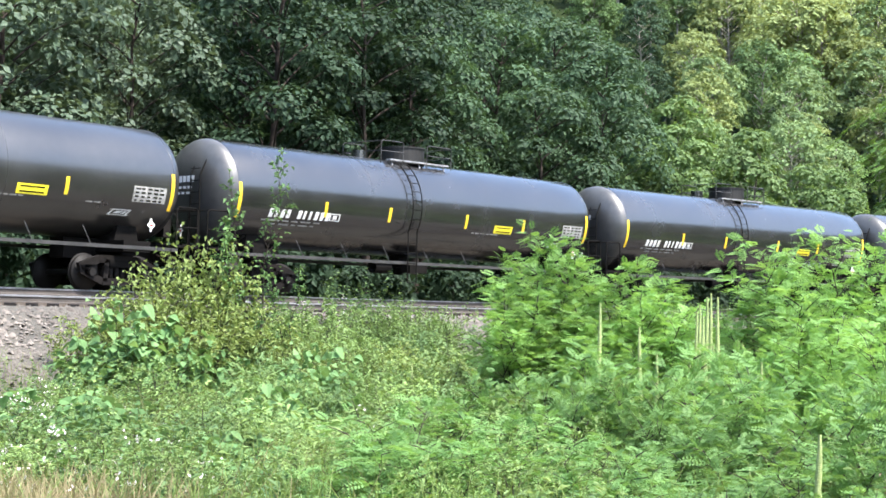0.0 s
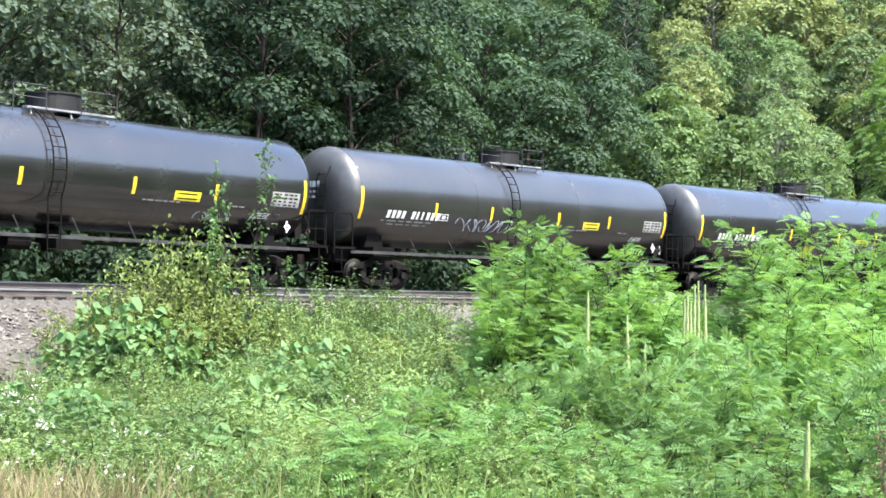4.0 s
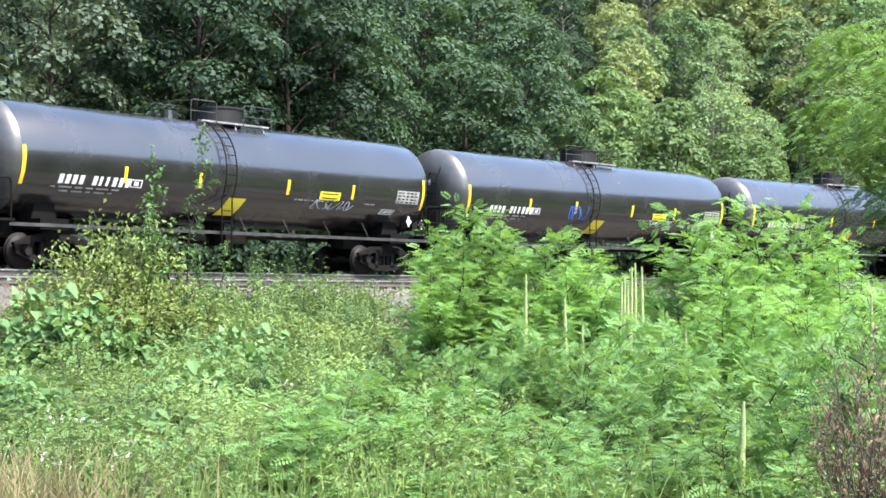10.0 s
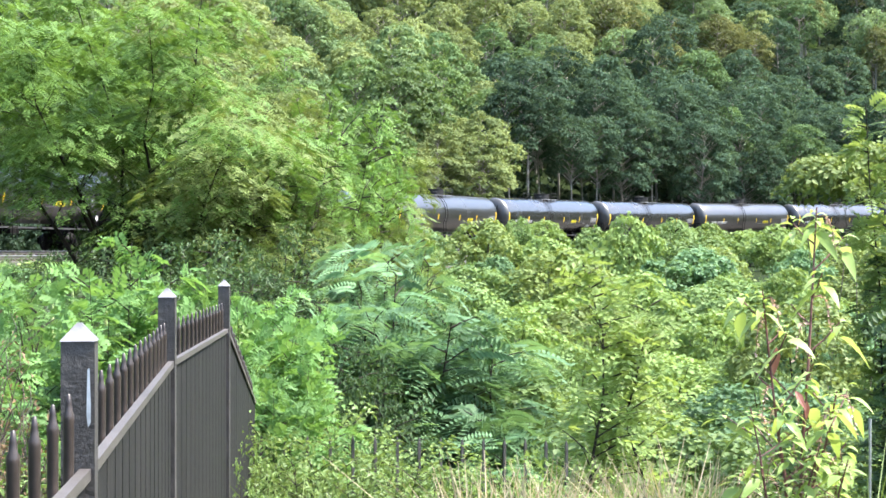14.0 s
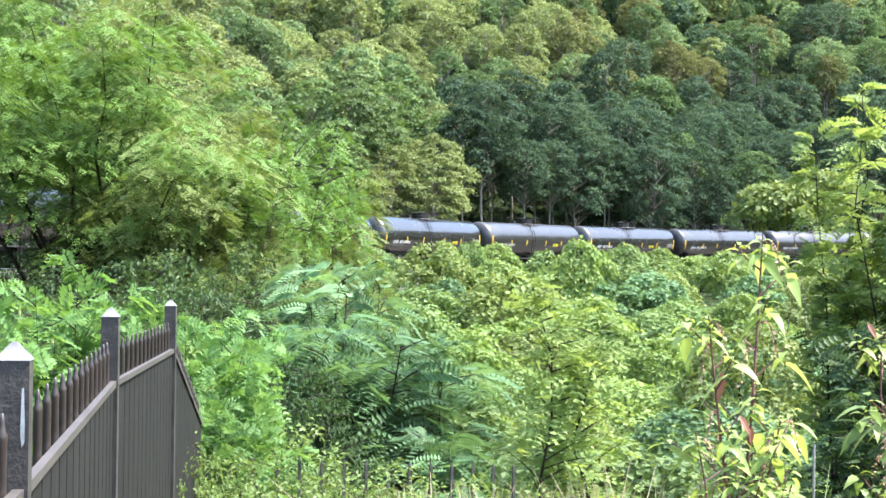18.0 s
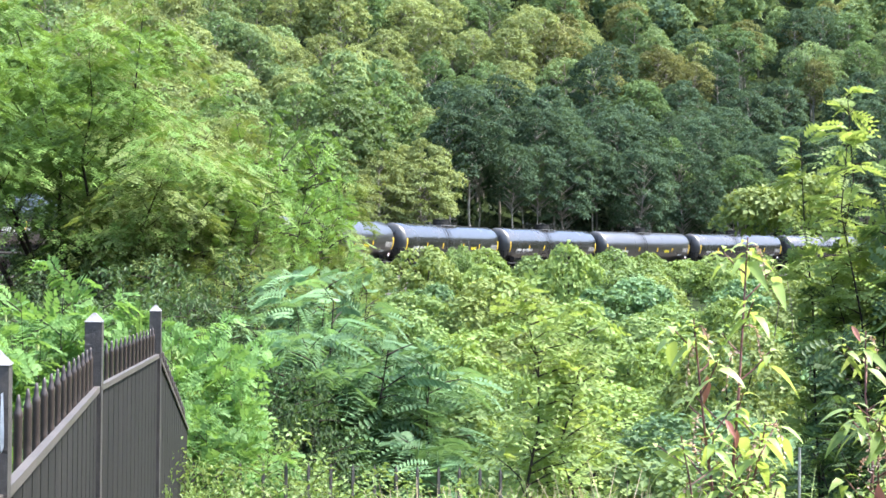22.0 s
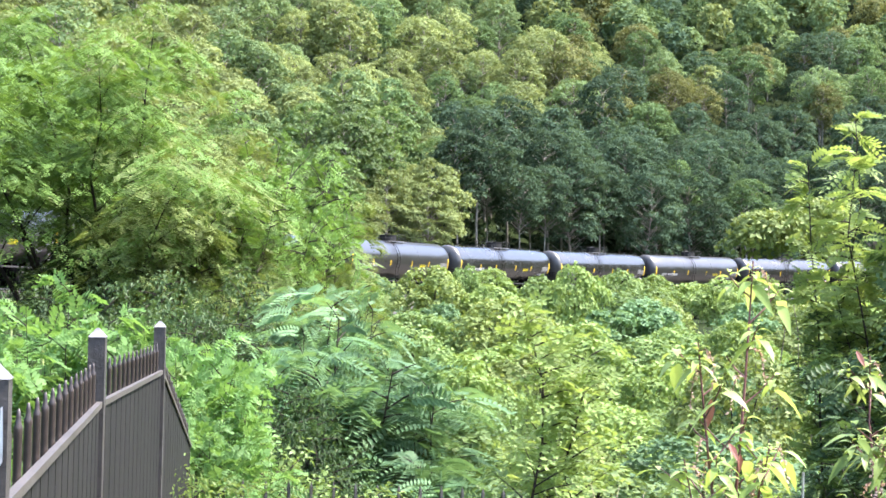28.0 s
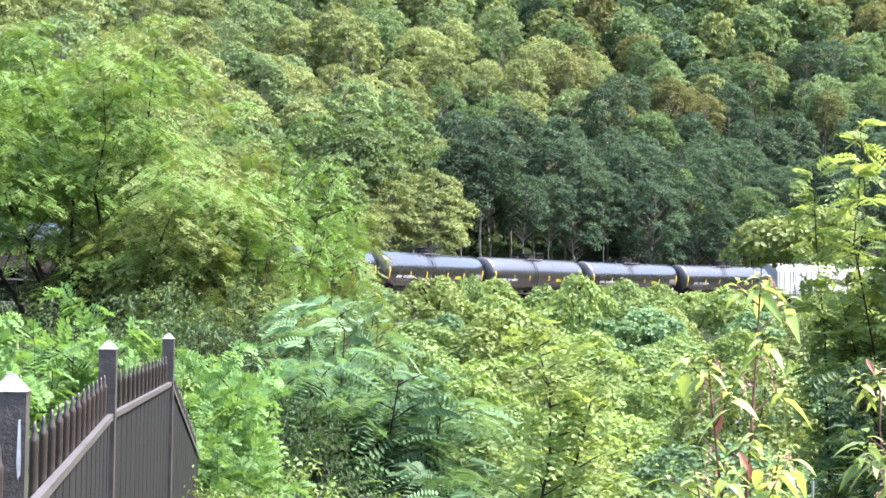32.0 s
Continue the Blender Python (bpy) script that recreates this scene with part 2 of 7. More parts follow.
TANK_DUST = surf("tank_head_dusty", (0.034, 0.034, 0.034), (0.062, 0.061, 0.059), 0.38, 0, 0.9, 5, 0.05, 0.004, 0.7, 0.2)
HOUSING = surf("housing_grey_dirt", (0.009, 0.0088, 0.0085), (0.022, 0.021, 0.02), 0.6, 0, 2, 20, 0.2, 0.01, 0.3)
PIPE = surf("pipe_worn_dark", (0.022, 0.0215, 0.021), (0.05, 0.048, 0.046), 0.55, 0.1, 3, 25, 0.2)
# next three: base colours lowered to hold the shade beneath the cars
FRAME = surf("underframe_dirt_and_shade", (0.003, 0.0028, 0.0026), (0.008, 0.007, 0.0062), 0.85, 0, 1.5, 14, 0.3, 0.01, 0.1)
TRUCK = surf("truck_cast_steel_shaded", (0.004, 0.0035, 0.0032), (0.014, 0.012, 0.011), 0.85, 0, 3, 20, 0.4, 0.01, 0.12)
WHEEL = surf("wheel_steel_shaded", (0.004, 0.0035, 0.0032), (0.012, 0.0105, 0.0098), 0.6, 0, 3, 20, 0.2, 0.01, 0.2)
STRIP = surf("reflector_yellow", (0.78, 0.50, 0.02), (0.88, 0.60, 0.04), 0.45, 0, 4, 40, 0.05)
PANEL_YELLOW = surf("panel_yellow", (0.72, 0.60, 0.02), (0.82, 0.70, 0.05), 0.5, 0, 2, 30, 0.05)
WHITE = surf("stencil_white", (0.62, 0.62, 0.6), (0.8, 0.8, 0.78), 0.6, 0, 2, 30, 0.05)
GREY = surf("stencil_grey", (0.20, 0.20, 0.19), (0.36, 0.35, 0.33), 0.7, 0, 5, 30, 0.1)
PLACARD_RED = surf("placard_red", (0.5, 0.03, 0.03), (0.62, 0.06, 0.05), 0.5, 0, 4, 40, 0.05)
BLUE = surf("spray_blue", (0.03, 0.10, 0.38), (0.06, 0.2, 0.55), 0.6, 0, 3, 30, 0.05)
SPRAY = surf("spray_silver", (0.30, 0.33, 0.38), (0.5, 0.54, 0.6), 0.6, 0, 3, 30, 0.05)
STEEL = surf("galvanised", (0.36, 0.36, 0.36), (0.55, 0.55, 0.55), 0.5, 0.7, 3, 30, 0.1)
HOPPER = surf("hopper_pale_grey", (0.36, 0.36, 0.35), (0.5, 0.5, 0.49), 0.6, 0, 0.8, 10, 0.1)
FENCE = surf("fence_black_paint", (0.045, 0.041, 0.039), (0.085, 0.078, 0.073), 0.55, 0, 9, 90, 0.7, 0.005, 0.35)


def streaked(name, c1, c2, c3):
    """Weathered black paint with stains running down."""
    m, nt, bsdf, out = nodes_of(name)
    tc, mp = nt.nodes.new("ShaderNodeTexCoord"), nt.nodes.new("ShaderNodeMapping")
    mp.inputs["Scale"].default_value = (40, 40, 1.6)
    nt.links.new(tc.outputs["Object"], mp.inputs["Vector"])
    run = nt.nodes.new("ShaderNodeTexNoise")
    run.inputs["Scale"].default_value, run.inputs["Detail"].default_value = 1.0, 5.0
    info = nt.nodes.new("ShaderNodeObjectInfo")
    shift = nt.nodes.new("ShaderNodeVectorMath")
    shift.operation = "ADD"
    spread = nt.nodes.new("ShaderNodeVectorMath")
    spread.operation = "SCALE"
    spread.inputs["Scale"].default_value = 37.0
    nt.links.new(info.outputs["Random"], spread.inputs[0])
    nt.links.new(mp.outputs[0], shift.inputs[0])
    nt.links.new(spread.outputs[0], shift.inputs[1])
    nt.links.new(shift.outputs[0], run.inputs["Vector"])
    r = ramp(nt, [(0.3, c1), (0.55, c2), (0.75, c3)])
    nt.links.new(run.outputs[0], r.inputs[0])
    fine = noise_node(nt, 70, 5.0, 0.6)
    g = ramp(nt, [(0.3, (0.7, 0.7, 0.7)), (0.7, (1.2, 1.2, 1.2))])
    nt.links.new(fine.outputs[0], g.inputs[0])
    nt.links.new(mix_col(nt, 1.0, r.outputs[0], g.outputs[0], "MULTIPLY"), bsdf.inputs["Base Color"])
    bsdf.inputs["Roughness"].default_value = 0.65
    bsdf.inputs["Specular IOR Level"].default_value = 0.25
    bp = nt.nodes.new("ShaderNodeBump")
    bp.inputs["Strength"].default_value, bp.inputs["Distance"].default_value = 0.3, 0.004
    nt.links.new(fine.outputs[0], bp.inputs["Height"])
    nt.links.new(bp.outputs[0], bsdf.inputs["Normal"])
    return m


FENCE_BOARD = streaked("fence_board_matt", (0.0085, 0.008, 0.0082), (0.016, 0.0148, 0.0148), (0.034, 0.03, 0.029))
FENCE_BAR = surf("fence_bar_worn", (0.022, 0.018, 0.017), (0.07, 0.052, 0.043), 0.34, 0, 6, 60, 0.3, 0.003)
FENCE_RUST = surf("fence_paint_faded", (0.055, 0.048, 0.044), (0.11, 0.098, 0.092), 0.5, 0, 4, 45, 0.3, 0.004)
FENCE_CAP = surf("fence_cap_worn", (0.12, 0.12, 0.125), (0.27, 0.27, 0.285), 0.42, 0.1, 6, 50, 0.3, 0.003)

# ---- mesh tools ----
def put_mesh(name, verts, quads, mat, smooth=False):
    """A mesh from arrays of vertices and four-cornered faces."""
    verts, quads = np.asarray(verts, np.float32), np.asarray(quads, np.int32)
    me = bpy.data.meshes.new(name)
    me.vertices.add(len(verts))
    me.vertices.foreach_set("co", verts.ravel())
    me.loops.add(len(quads) * 4)
    me.loops.foreach_set("vertex_index", quads.ravel())
    me.polygons.add(len(quads))
    me.polygons.foreach_set("loop_start", np.arange(0, len(quads) * 4, 4, dtype=np.int32))
    me.polygons.foreach_set("use_smooth", np.full(len(quads), smooth))
    me.materials.append(mat)
    me.update(calc_edges=True)
    return me


class Bag:
    """Collects quads of many small pieces for one mesh."""

    def __init__(self):
        self.v, self.q, self.n = [], [], 0

    def add(self, v, q):
        self.v.append(np.asarray(v, float).reshape(-1, 3))
        self.q.append(np.asarray(q, int).reshape(-1, 4) + self.n)
        self.n += len(self.v[-1])

    def box(self, x0, x1, y0, y1, z0, z1):
        v = [(x, y, z) for x in (x0, x1) for y in (y0, y1) for z in (z0, z1)]
        self.add(v, [(0, 1, 3, 2), (4, 6, 7, 5), (0, 4, 5, 1), (2, 3, 7, 6), (0, 2, 6, 4), (1, 5, 7, 3)])

    def tube(self, pts, radii, n=6):
        pts = np.asarray(pts, float)
        radii = np.broadcast_to(np.asarray(radii, float), (len(pts),))
        d = np.gradient(pts, axis=0)
        d /= np.linalg.norm(d, axis=1)[:, None] + 1e-9
        ref = np.array([0, 0, 1.0]) if np.abs(d[:, 2]).max() < 0.9 else np.array([0.83, 0.55, 0.1])
        a = np.cross(d, ref)
        a /= np.linalg.norm(a, axis=1)[:, None] + 1e-9
        b = np.cross(d, a)
        th = np.arange(n) * 2 * np.pi / n
        ring = pts[:, None] + radii[:, None, None] * (np.cos(th)[None, :, None] * a[:, None] + np.sin(th)[None, :, None] * b[:, None])
        i, j = np.meshgrid(np.arange(len(pts) - 1), np.arange(n), indexing="ij")
        k = (j + 1) % n
        self.add(ring.reshape(-1, 3), np.stack([i * n + j, i * n + k, (i + 1) * n + k, (i + 1) * n + j], -1).reshape(-1, 4))

    def bar(self, a, b, r, n=6):
        self.tube([a, b], [r, r], n)

    def disc(self, c, axis, r, h, n=16):
        """A closed drum with its centre at c."""
        c, axis = np.array(c, float), np.array(axis, float)
        e = axis * h / 2
        self.tube([c - e, c - e, c + e, c + e], [1e-3, r, r, 1e-3], n)

    def mesh(self, name, mat, smooth=False):
        return put_mesh(name, np.concatenate(self.v), np.concatenate(self.q), mat, smooth)


def part(name, me, parent, label="", m=None):
    ob = new(name, me)
    ob.parent = parent
    if m is not None:
        ob.matrix_basis = m
    return tagged(ob, label) if label else ob


def unit(v):
    return v / (np.linalg.norm(v, axis=-1, keepdims=True) + 1e-9)


def at(az, d):
    """The plan place at a bearing in degrees and a distance from the viewing spot."""
    return d * math.sin(radians(az)), d * math.cos(radians(az))


def leaf_quads(bag, p, d, u, ln, wd, fold=0.18, droop=0.0):
    """Single leaves: kite-shaped, folded along the midrib."""
    d, u = unit(d), unit(u)
    s = unit(np.cross(d, u))
    u = np.cross(s, d)
    ln, wd = np.broadcast_to(ln, len(p))[:, None], np.broadcast_to(wd, len(p))[:, None]
    mid = p + d * ln * 0.45
    tip = p + d * ln - np.array([0, 0, 1.0]) * droop * ln
    v = np.stack([p, mid + s * wd / 2 + u * fold * wd, tip, mid - s * wd / 2 + u * fold * wd], 1)
    bag.add(v.reshape(-1, 3), np.arange(len(p) * 4).reshape(-1, 4))


def broad_leaves(bag, p, d, u, ln, wd, fold=0.1, droop=0.35):
    """Larger leaves seen close: pointed ovals with a midrib, bending down to the tip."""
    n = len(p)
    d, u = unit(d), unit(u)
    s = unit(np.cross(d, u))
    u = np.cross(s, d)
    ln, wd = np.broadcast_to(ln, n), np.broadcast_to(wd, n)
    rows = []
    for f, w in ((0.0, 0.03), (0.14, 0.55), (0.36, 1.0), (0.62, 0.82), (0.84, 0.42), (1.0, 0.02)):
        c = p + d * (ln * f)[:, None] - np.array([0, 0, 1.0]) * (droop * ln * f * f)[:, None]
        e = s * (wd * w / 2)[:, None]
        up = u * (fold * wd * w)[:, None]
        rows += [c - e + up, c, c + e + up]
    v = np.stack(rows, 1)
    q = [(i * 3 + j, i * 3 + j + 1, i * 3 + j + 4, i * 3 + j + 3) for i in range(5) for j in range(2)]
    bag.add(v.reshape(-1, 3), (np.arange(n)[:, None, None] * 18 + np.array(q)[None]).reshape(-1, 4))


def pinnate(bag, p, d, u, ln, pairs, leaflet, wide, droop=0.25):
    """Feather leaves: pairs of leaflets along a bending stalk."""
    n = len(p)
    d, u = unit(d), unit(u)
    s = unit(np.cross(d, u))
    u = np.cross(s, d)
    ln = np.broadcast_to(ln, n)
    for j in range(pairs + 1):
        f = 0.22 + 0.78 * j / pairs
        q = p + d * (ln * f)[:, None] - np.array([0, 0, 1.0]) * (droop * ln * f * f)[:, None]
        k = leaflet * (0.7 + 0.5 * math.sin(math.pi * min(1, f)))
        for side in ((0,) if j == pairs else (-1, 1)):
            dd = d if side == 0 else s * side + d * 0.35 - u * 0.12
            leaf_quads(bag, q, dd, u, k * ln, wide * ln, 0.1)
    root, tip = p, p + d * ln[:, None] - np.array([0, 0, 1.0]) * (droop * ln)[:, None]
    w = s * 0.012 * ln[:, None]
    v = np.stack([root - w, root + w, tip + w * 0.4, tip - w * 0.4], 1)
    bag.add(v.reshape(-1, 3), np.arange(n * 4).reshape(-1, 4))


def rand_dirs(rng, n, up=0.0, flat=1.0):
    v = rng.normal(size=(n, 3)) * [1, 1, flat]
    v[:, 2] += up
    return unit(v)


def lobed(bag, rng, C, R, leaf, per, flat=0.8, inner=48, rag=0.28, up=0.3, style="simple", wide=0.8, low=-0.35, tilt=0.55):
    """Foliage in sprays: flattened caps that tilt outwards, a sparse layer inside, fine leaves over the outside."""
    C, R = np.asarray(C, float), np.asarray(R, float)
    E = np.array([1, 1, flat])
    out = (C - C.mean(0)) * [1, 1, 0]
    axis = unit(unit(out) * tilt * rng.uniform(0.3, 1.3, (len(C), 1)) + rng.normal(0, 0.12, C.shape) + [0, 0, 1.0])
    side = unit(np.cross(axis, [0.31, 0.95, 0.0]))
    fore = np.cross(axis, side)
    turn = np.stack([side, fore, axis], 2)
    for layer, (count, shell, size) in enumerate(((inner, (0.35, 0.75), leaf * 1.35), (per, (0.8, 1.12), leaf))):
        n = len(C) * count
        if not n:
            continue
        c, r, m = np.repeat(C, count, 0), np.repeat(R, count), np.repeat(turn, count, 0)
        o = rand_dirs(rng, int(n * 2.4), 0.3)
        o = o[o[:, 2] > low]
        while len(o) < n:
            o = np.concatenate([o, o])
        o = o[:n]
        ragged = 1 + 0.2 * np.sin(o[:, 0] * 5 + r * 9) * np.cos(o[:, 1] * 6 + r * 7)
        p = c + np.einsum("nij,nj->ni", m, o * E) * (r * rng.uniform(*shell, n) * ragged)[:, None]
        # nothing inside a neighbouring spray
        free = np.ones(n, bool)
        for i in range(len(C)):
            far = np.linalg.norm(np.einsum("ji,nj->ni", turn[i], p - C[i]) / E, axis=1) > R[i] * (0.4 if layer == 0 else 0.7)
            far[i * count:(i + 1) * count] = True
            free &= far
        p, o, r, m = p[free], o[free], r[free], m[free]
        n = len(p)
        w = np.einsum("nij,nj->ni", m, unit(o / E))
        u = unit(w + rng.normal(0, rag, (n, 3)) + [0, 0, up])
        d = unit(np.cross(u, rng.normal(0, 1, (n, 3))))
        ln = size * rng.uniform(0.6, 1.4, n)
        if style == "feather" and layer:
            pinnate(bag, p, d, u, ln, 5, 0.3, 0.14, 0.25)
        else:
            leaf_quads(bag, p, d, u, ln, ln * wide, 0.1, 0.12)


def dome(rng, n, h0, h1, rad, small=0.34, big=0.5):
    """Centres and radii of the sprays of a rounded, uneven crown between two heights."""
    C, R = [], []
    mid, half = (h0 + h1) / 2, (h1 - h0) / 2
    for i in range(n):
        f = (i + 0.5) / n
        z = 1 - 1.75 * f
        a = i * 2.4 + rng.uniform(-0.5, 0.5)
        q = math.sqrt(max(0.05, 1 - z * z))
        r = rad * rng.uniform(small, big)
        k = rng.uniform(0.55, 0.9)
        C.append((math.cos(a) * q * (rad - r * 0.6) * k, math.sin(a) * q * (rad - r * 0.6) * k, mid + z * (half - r * 0.5) * rng.uniform(0.8, 1.0)))
        R.append(r)
    return np.array(C), np.array(R)


def crown_tree(rng, h, r0, base, rad, lobes, per, leaf, flat=0.75, inner=48, stems=1, lean=0.06, rag=0.28, small=0.34, big=0.5, sides=6, style="simple", low=-0.35, tilt=0.55):
    """A tree or shrub: tapered trunks, a limb to each spray of its crown. Returns two bags."""
    wood, green = Bag(), Bag()
    C, R = dome(rng, lobes, h * base, h, rad, small, big)
    t = np.linspace(0, 1, 6)
    trunks = []
    for st in range(stems):
        a = st * 2.4 + rng.uniform(0, 1)
        reach = lean * h * (1 if stems == 1 else rng.uniform(0.6, 1.4))
        trunk = np.stack([np.cos(a) * reach * t ** 1.3, np.sin(a) * reach * t ** 1.3, h * 0.88 * t], -1) + rng.normal(0, 0.012 * h, (6, 3)) * t[:, None] * [1, 1, 0]
        wood.tube(trunk, r0 * (1 - 0.85 * t) * (1 if st == 0 else 0.8), sides)
        trunks.append(trunk)
    for i, (c, r) in enumerate(zip(C, R)):
        trunk = trunks[i % stems]
        f = np.clip((c[2] - np.linalg.norm(c[:2]) * 0.7) / h / 0.88, base * 0.5, 0.95)
        root = np.array([np.interp(f, t, trunk[:, k]) for k in range(3)])
        s = np.linspace(0, 1, 4)[:, None]
        wood.tube(root + (c - root) * s + np.array([0, 0, 1]) * 0.12 * r * np.sin(s * 3.1), r0 * 0.26 * (1 - 0.8 * s[:, 0]), 4)
    lobed(green, rng, C, R, leaf, per, flat, inner, rag, style=style, low=low, tilt=tilt)
    return wood, green

# ---- the railway's line in plan: a long right-hand curve, s in metres ----
CAR_PITCH, SPEED, S_FIRST = 18.451, 7.852, -14.16
LINE_S = np.arange(-420.0, 640.0, 1.0)
_u = np.clip(LINE_S, -60, 300) / 100
_psi = 0.1549 + 0.3747 * _u + 0.0274 * _u ** 2 + 0.0069 * _u ** 3
_psi += np.where(LINE_S < -60, (LINE_S + 60) * 0.0034, 0) + np.clip(LINE_S - 300, 0, 60) * 0.0062
_dx, _dy = np.sin(_psi), np.cos(_psi)
LINE_X = np.concatenate([[0], np.cumsum((_dx[1:] + _dx[:-1]) / 2)])
LINE_Y = np.concatenate([[0], np.cumsum((_dy[1:] + _dy[:-1]) / 2)])
LINE_X += -29.048 - np.interp(0, LINE_S, LINE_X)
LINE_Y += 45.948 - np.interp(0, LINE_S, LINE_Y)
_v = np.clip(LINE_S, -90, 260) / 100
LINE_Z = 1.707 - 0.7438 * _v + 0.7448 * _v ** 2
LINE_PSI = _psi


def on_line(s, n=0.0, z=0.0):
    """A point beside the line: n metres to its outer side (away from the viewing spot), z over the rail."""
    x, y, h, a = (np.interp(s, LINE_S, c) for c in (LINE_X, LINE_Y, LINE_Z, LINE_PSI))
    return np.stack([x - np.cos(a) * n, y + np.sin(a) * n, h + z + 0 * np.asarray(n, float)], -1)


def line_offset(x, y):
    """For points in plan: the nearest s and the distance to the outer side."""
    x, y = np.asarray(x, float).ravel(), np.asarray(y, float).ravel()
    s, n = np.zeros(len(x)), np.zeros(len(x))
    for i in range(0, len(x), 4000):
        dx, dy = x[i:i + 4000, None] - LINE_X[None, ::2], y[i:i + 4000, None] - LINE_Y[None, ::2]
        k = np.argmin(dx * dx + dy * dy, 1)
        r = np.arange(len(k))
        a = LINE_PSI[::2][k]
        s[i:i + 4000] = LINE_S[::2][k]
        side = -np.cos(a) * dx[r, k] + np.sin(a) * dy[r, k]
        n[i:i + 4000] = np.sign(side) * np.hypot(dx[r, k], dy[r, k])
    return s, n


def wobble(x, y, k, seed=0.0):
    return (np.sin(x * k + 1.3 + seed) * np.cos(y * k * 1.17 - 0.7 + seed) + 0.5 * np.sin(x * k * 2.3 - y * k * 1.9 + seed)) / 1.5


BED_IN, BED_OUT = -7.0, 4.0


def land(x, y):
    """The height of the ground."""
    shape = np.shape(x)
    x, y = np.asarray(x, float).ravel(), np.asarray(y, float).ravel()
    s, n = line_offset(x, y)
    zr = np.interp(s, LINE_S, LINE_Z)
    d = np.hypot(x, y)
    az = np.degrees(np.arctan2(x, y))
    left = np.interp(d, [0, 3, 12, 20, 32, 60, 200], [0, 0, -0.45, -0.75, -0.35, -0.2, 0.0])
    right = np.interp(d, [0, 3, 7, 10, 16, 40, 90, 150, 300], [0, 0, -0.15, -0.9, -1.7, -1.9, -0.2, 1.0, 2.0])
    w = np.clip((az + 22) / 12, 0, 1)
    w = np.where(y < 0, 0, w)
    inner = left * (1 - w) + right * w + 0.12 * wobble(x, y, 0.5) * np.clip(d / 8, 0, 1)
    # the bank of ballast under the tracks
    toe = zr - 0.75 - np.clip(BED_IN - n, 0, 60) * 0.55
    inner = np.where(n < BED_IN, np.maximum(inner, toe - 0.12), zr - 0.75)
    slope = np.interp(s, [-60, 0, 60, 120, 400], [0.42, 0.42, 0.45, 0.5, 0.5])
    k = np.clip(n - 9, 0, 1e9)
    outer = zr - 0.6 + slope * np.minimum(k, 330) + 0.12 * np.clip(k - 330, 0, 600) + np.clip(k / 30, 0, 1) * 2.0 * wobble(x, y, 0.045)
    z = np.where(n > BED_OUT, np.maximum(outer, zr - 0.75), inner)
    return z.reshape(shape)


def build_ground():
    t = np.linspace(-1, 1, 281)
    g = np.sinh(t * 5.2) / np.sinh(5.2) * 2600
    gx, gy = np.meshgrid(g, g + 40, indexing="ij")
    v = np.stack([gx, gy, land(gx, gy)], -1).reshape(-1, 3)
    n = len(t)
    i, j = np.meshgrid(np.arange(n - 1), np.arange(n - 1), indexing="ij")
    q = np.stack([i * n + j, (i + 1) * n + j, (i + 1) * n + j + 1, i * n + j + 1], -1).reshape(-1, 4)
    tagged(new("ground", put_mesh("ground", v, q, SOIL, True)), "rough weedy ground falling to a hollow and rising to a wooded hill", "ground", kind="structure")


def sweep(prof, s0, s1, step, n0=0.0, z0=0.0, closed=True):
    """A profile of (n, z) drawn along the line."""
    s = np.arange(s0, s1 + 0.01, step)
    prof = np.array(prof, float)
    v = np.stack([on_line(s, n0 + p[0], z0 + p[1]) for p in prof], 1)
    m = len(prof)
    i, j = np.meshgrid(np.arange(len(s) - 1), np.arange(m if closed else m - 1), indexing="ij")
    k = (j + 1) % m
    return v.reshape(-1, 3), np.stack([i * m + j, i * m + k, (i + 1) * m + k, (i + 1) * m + j], -1).reshape(-1, 4)


FRONT_N, FRONT_Z = -4.2, -0.22


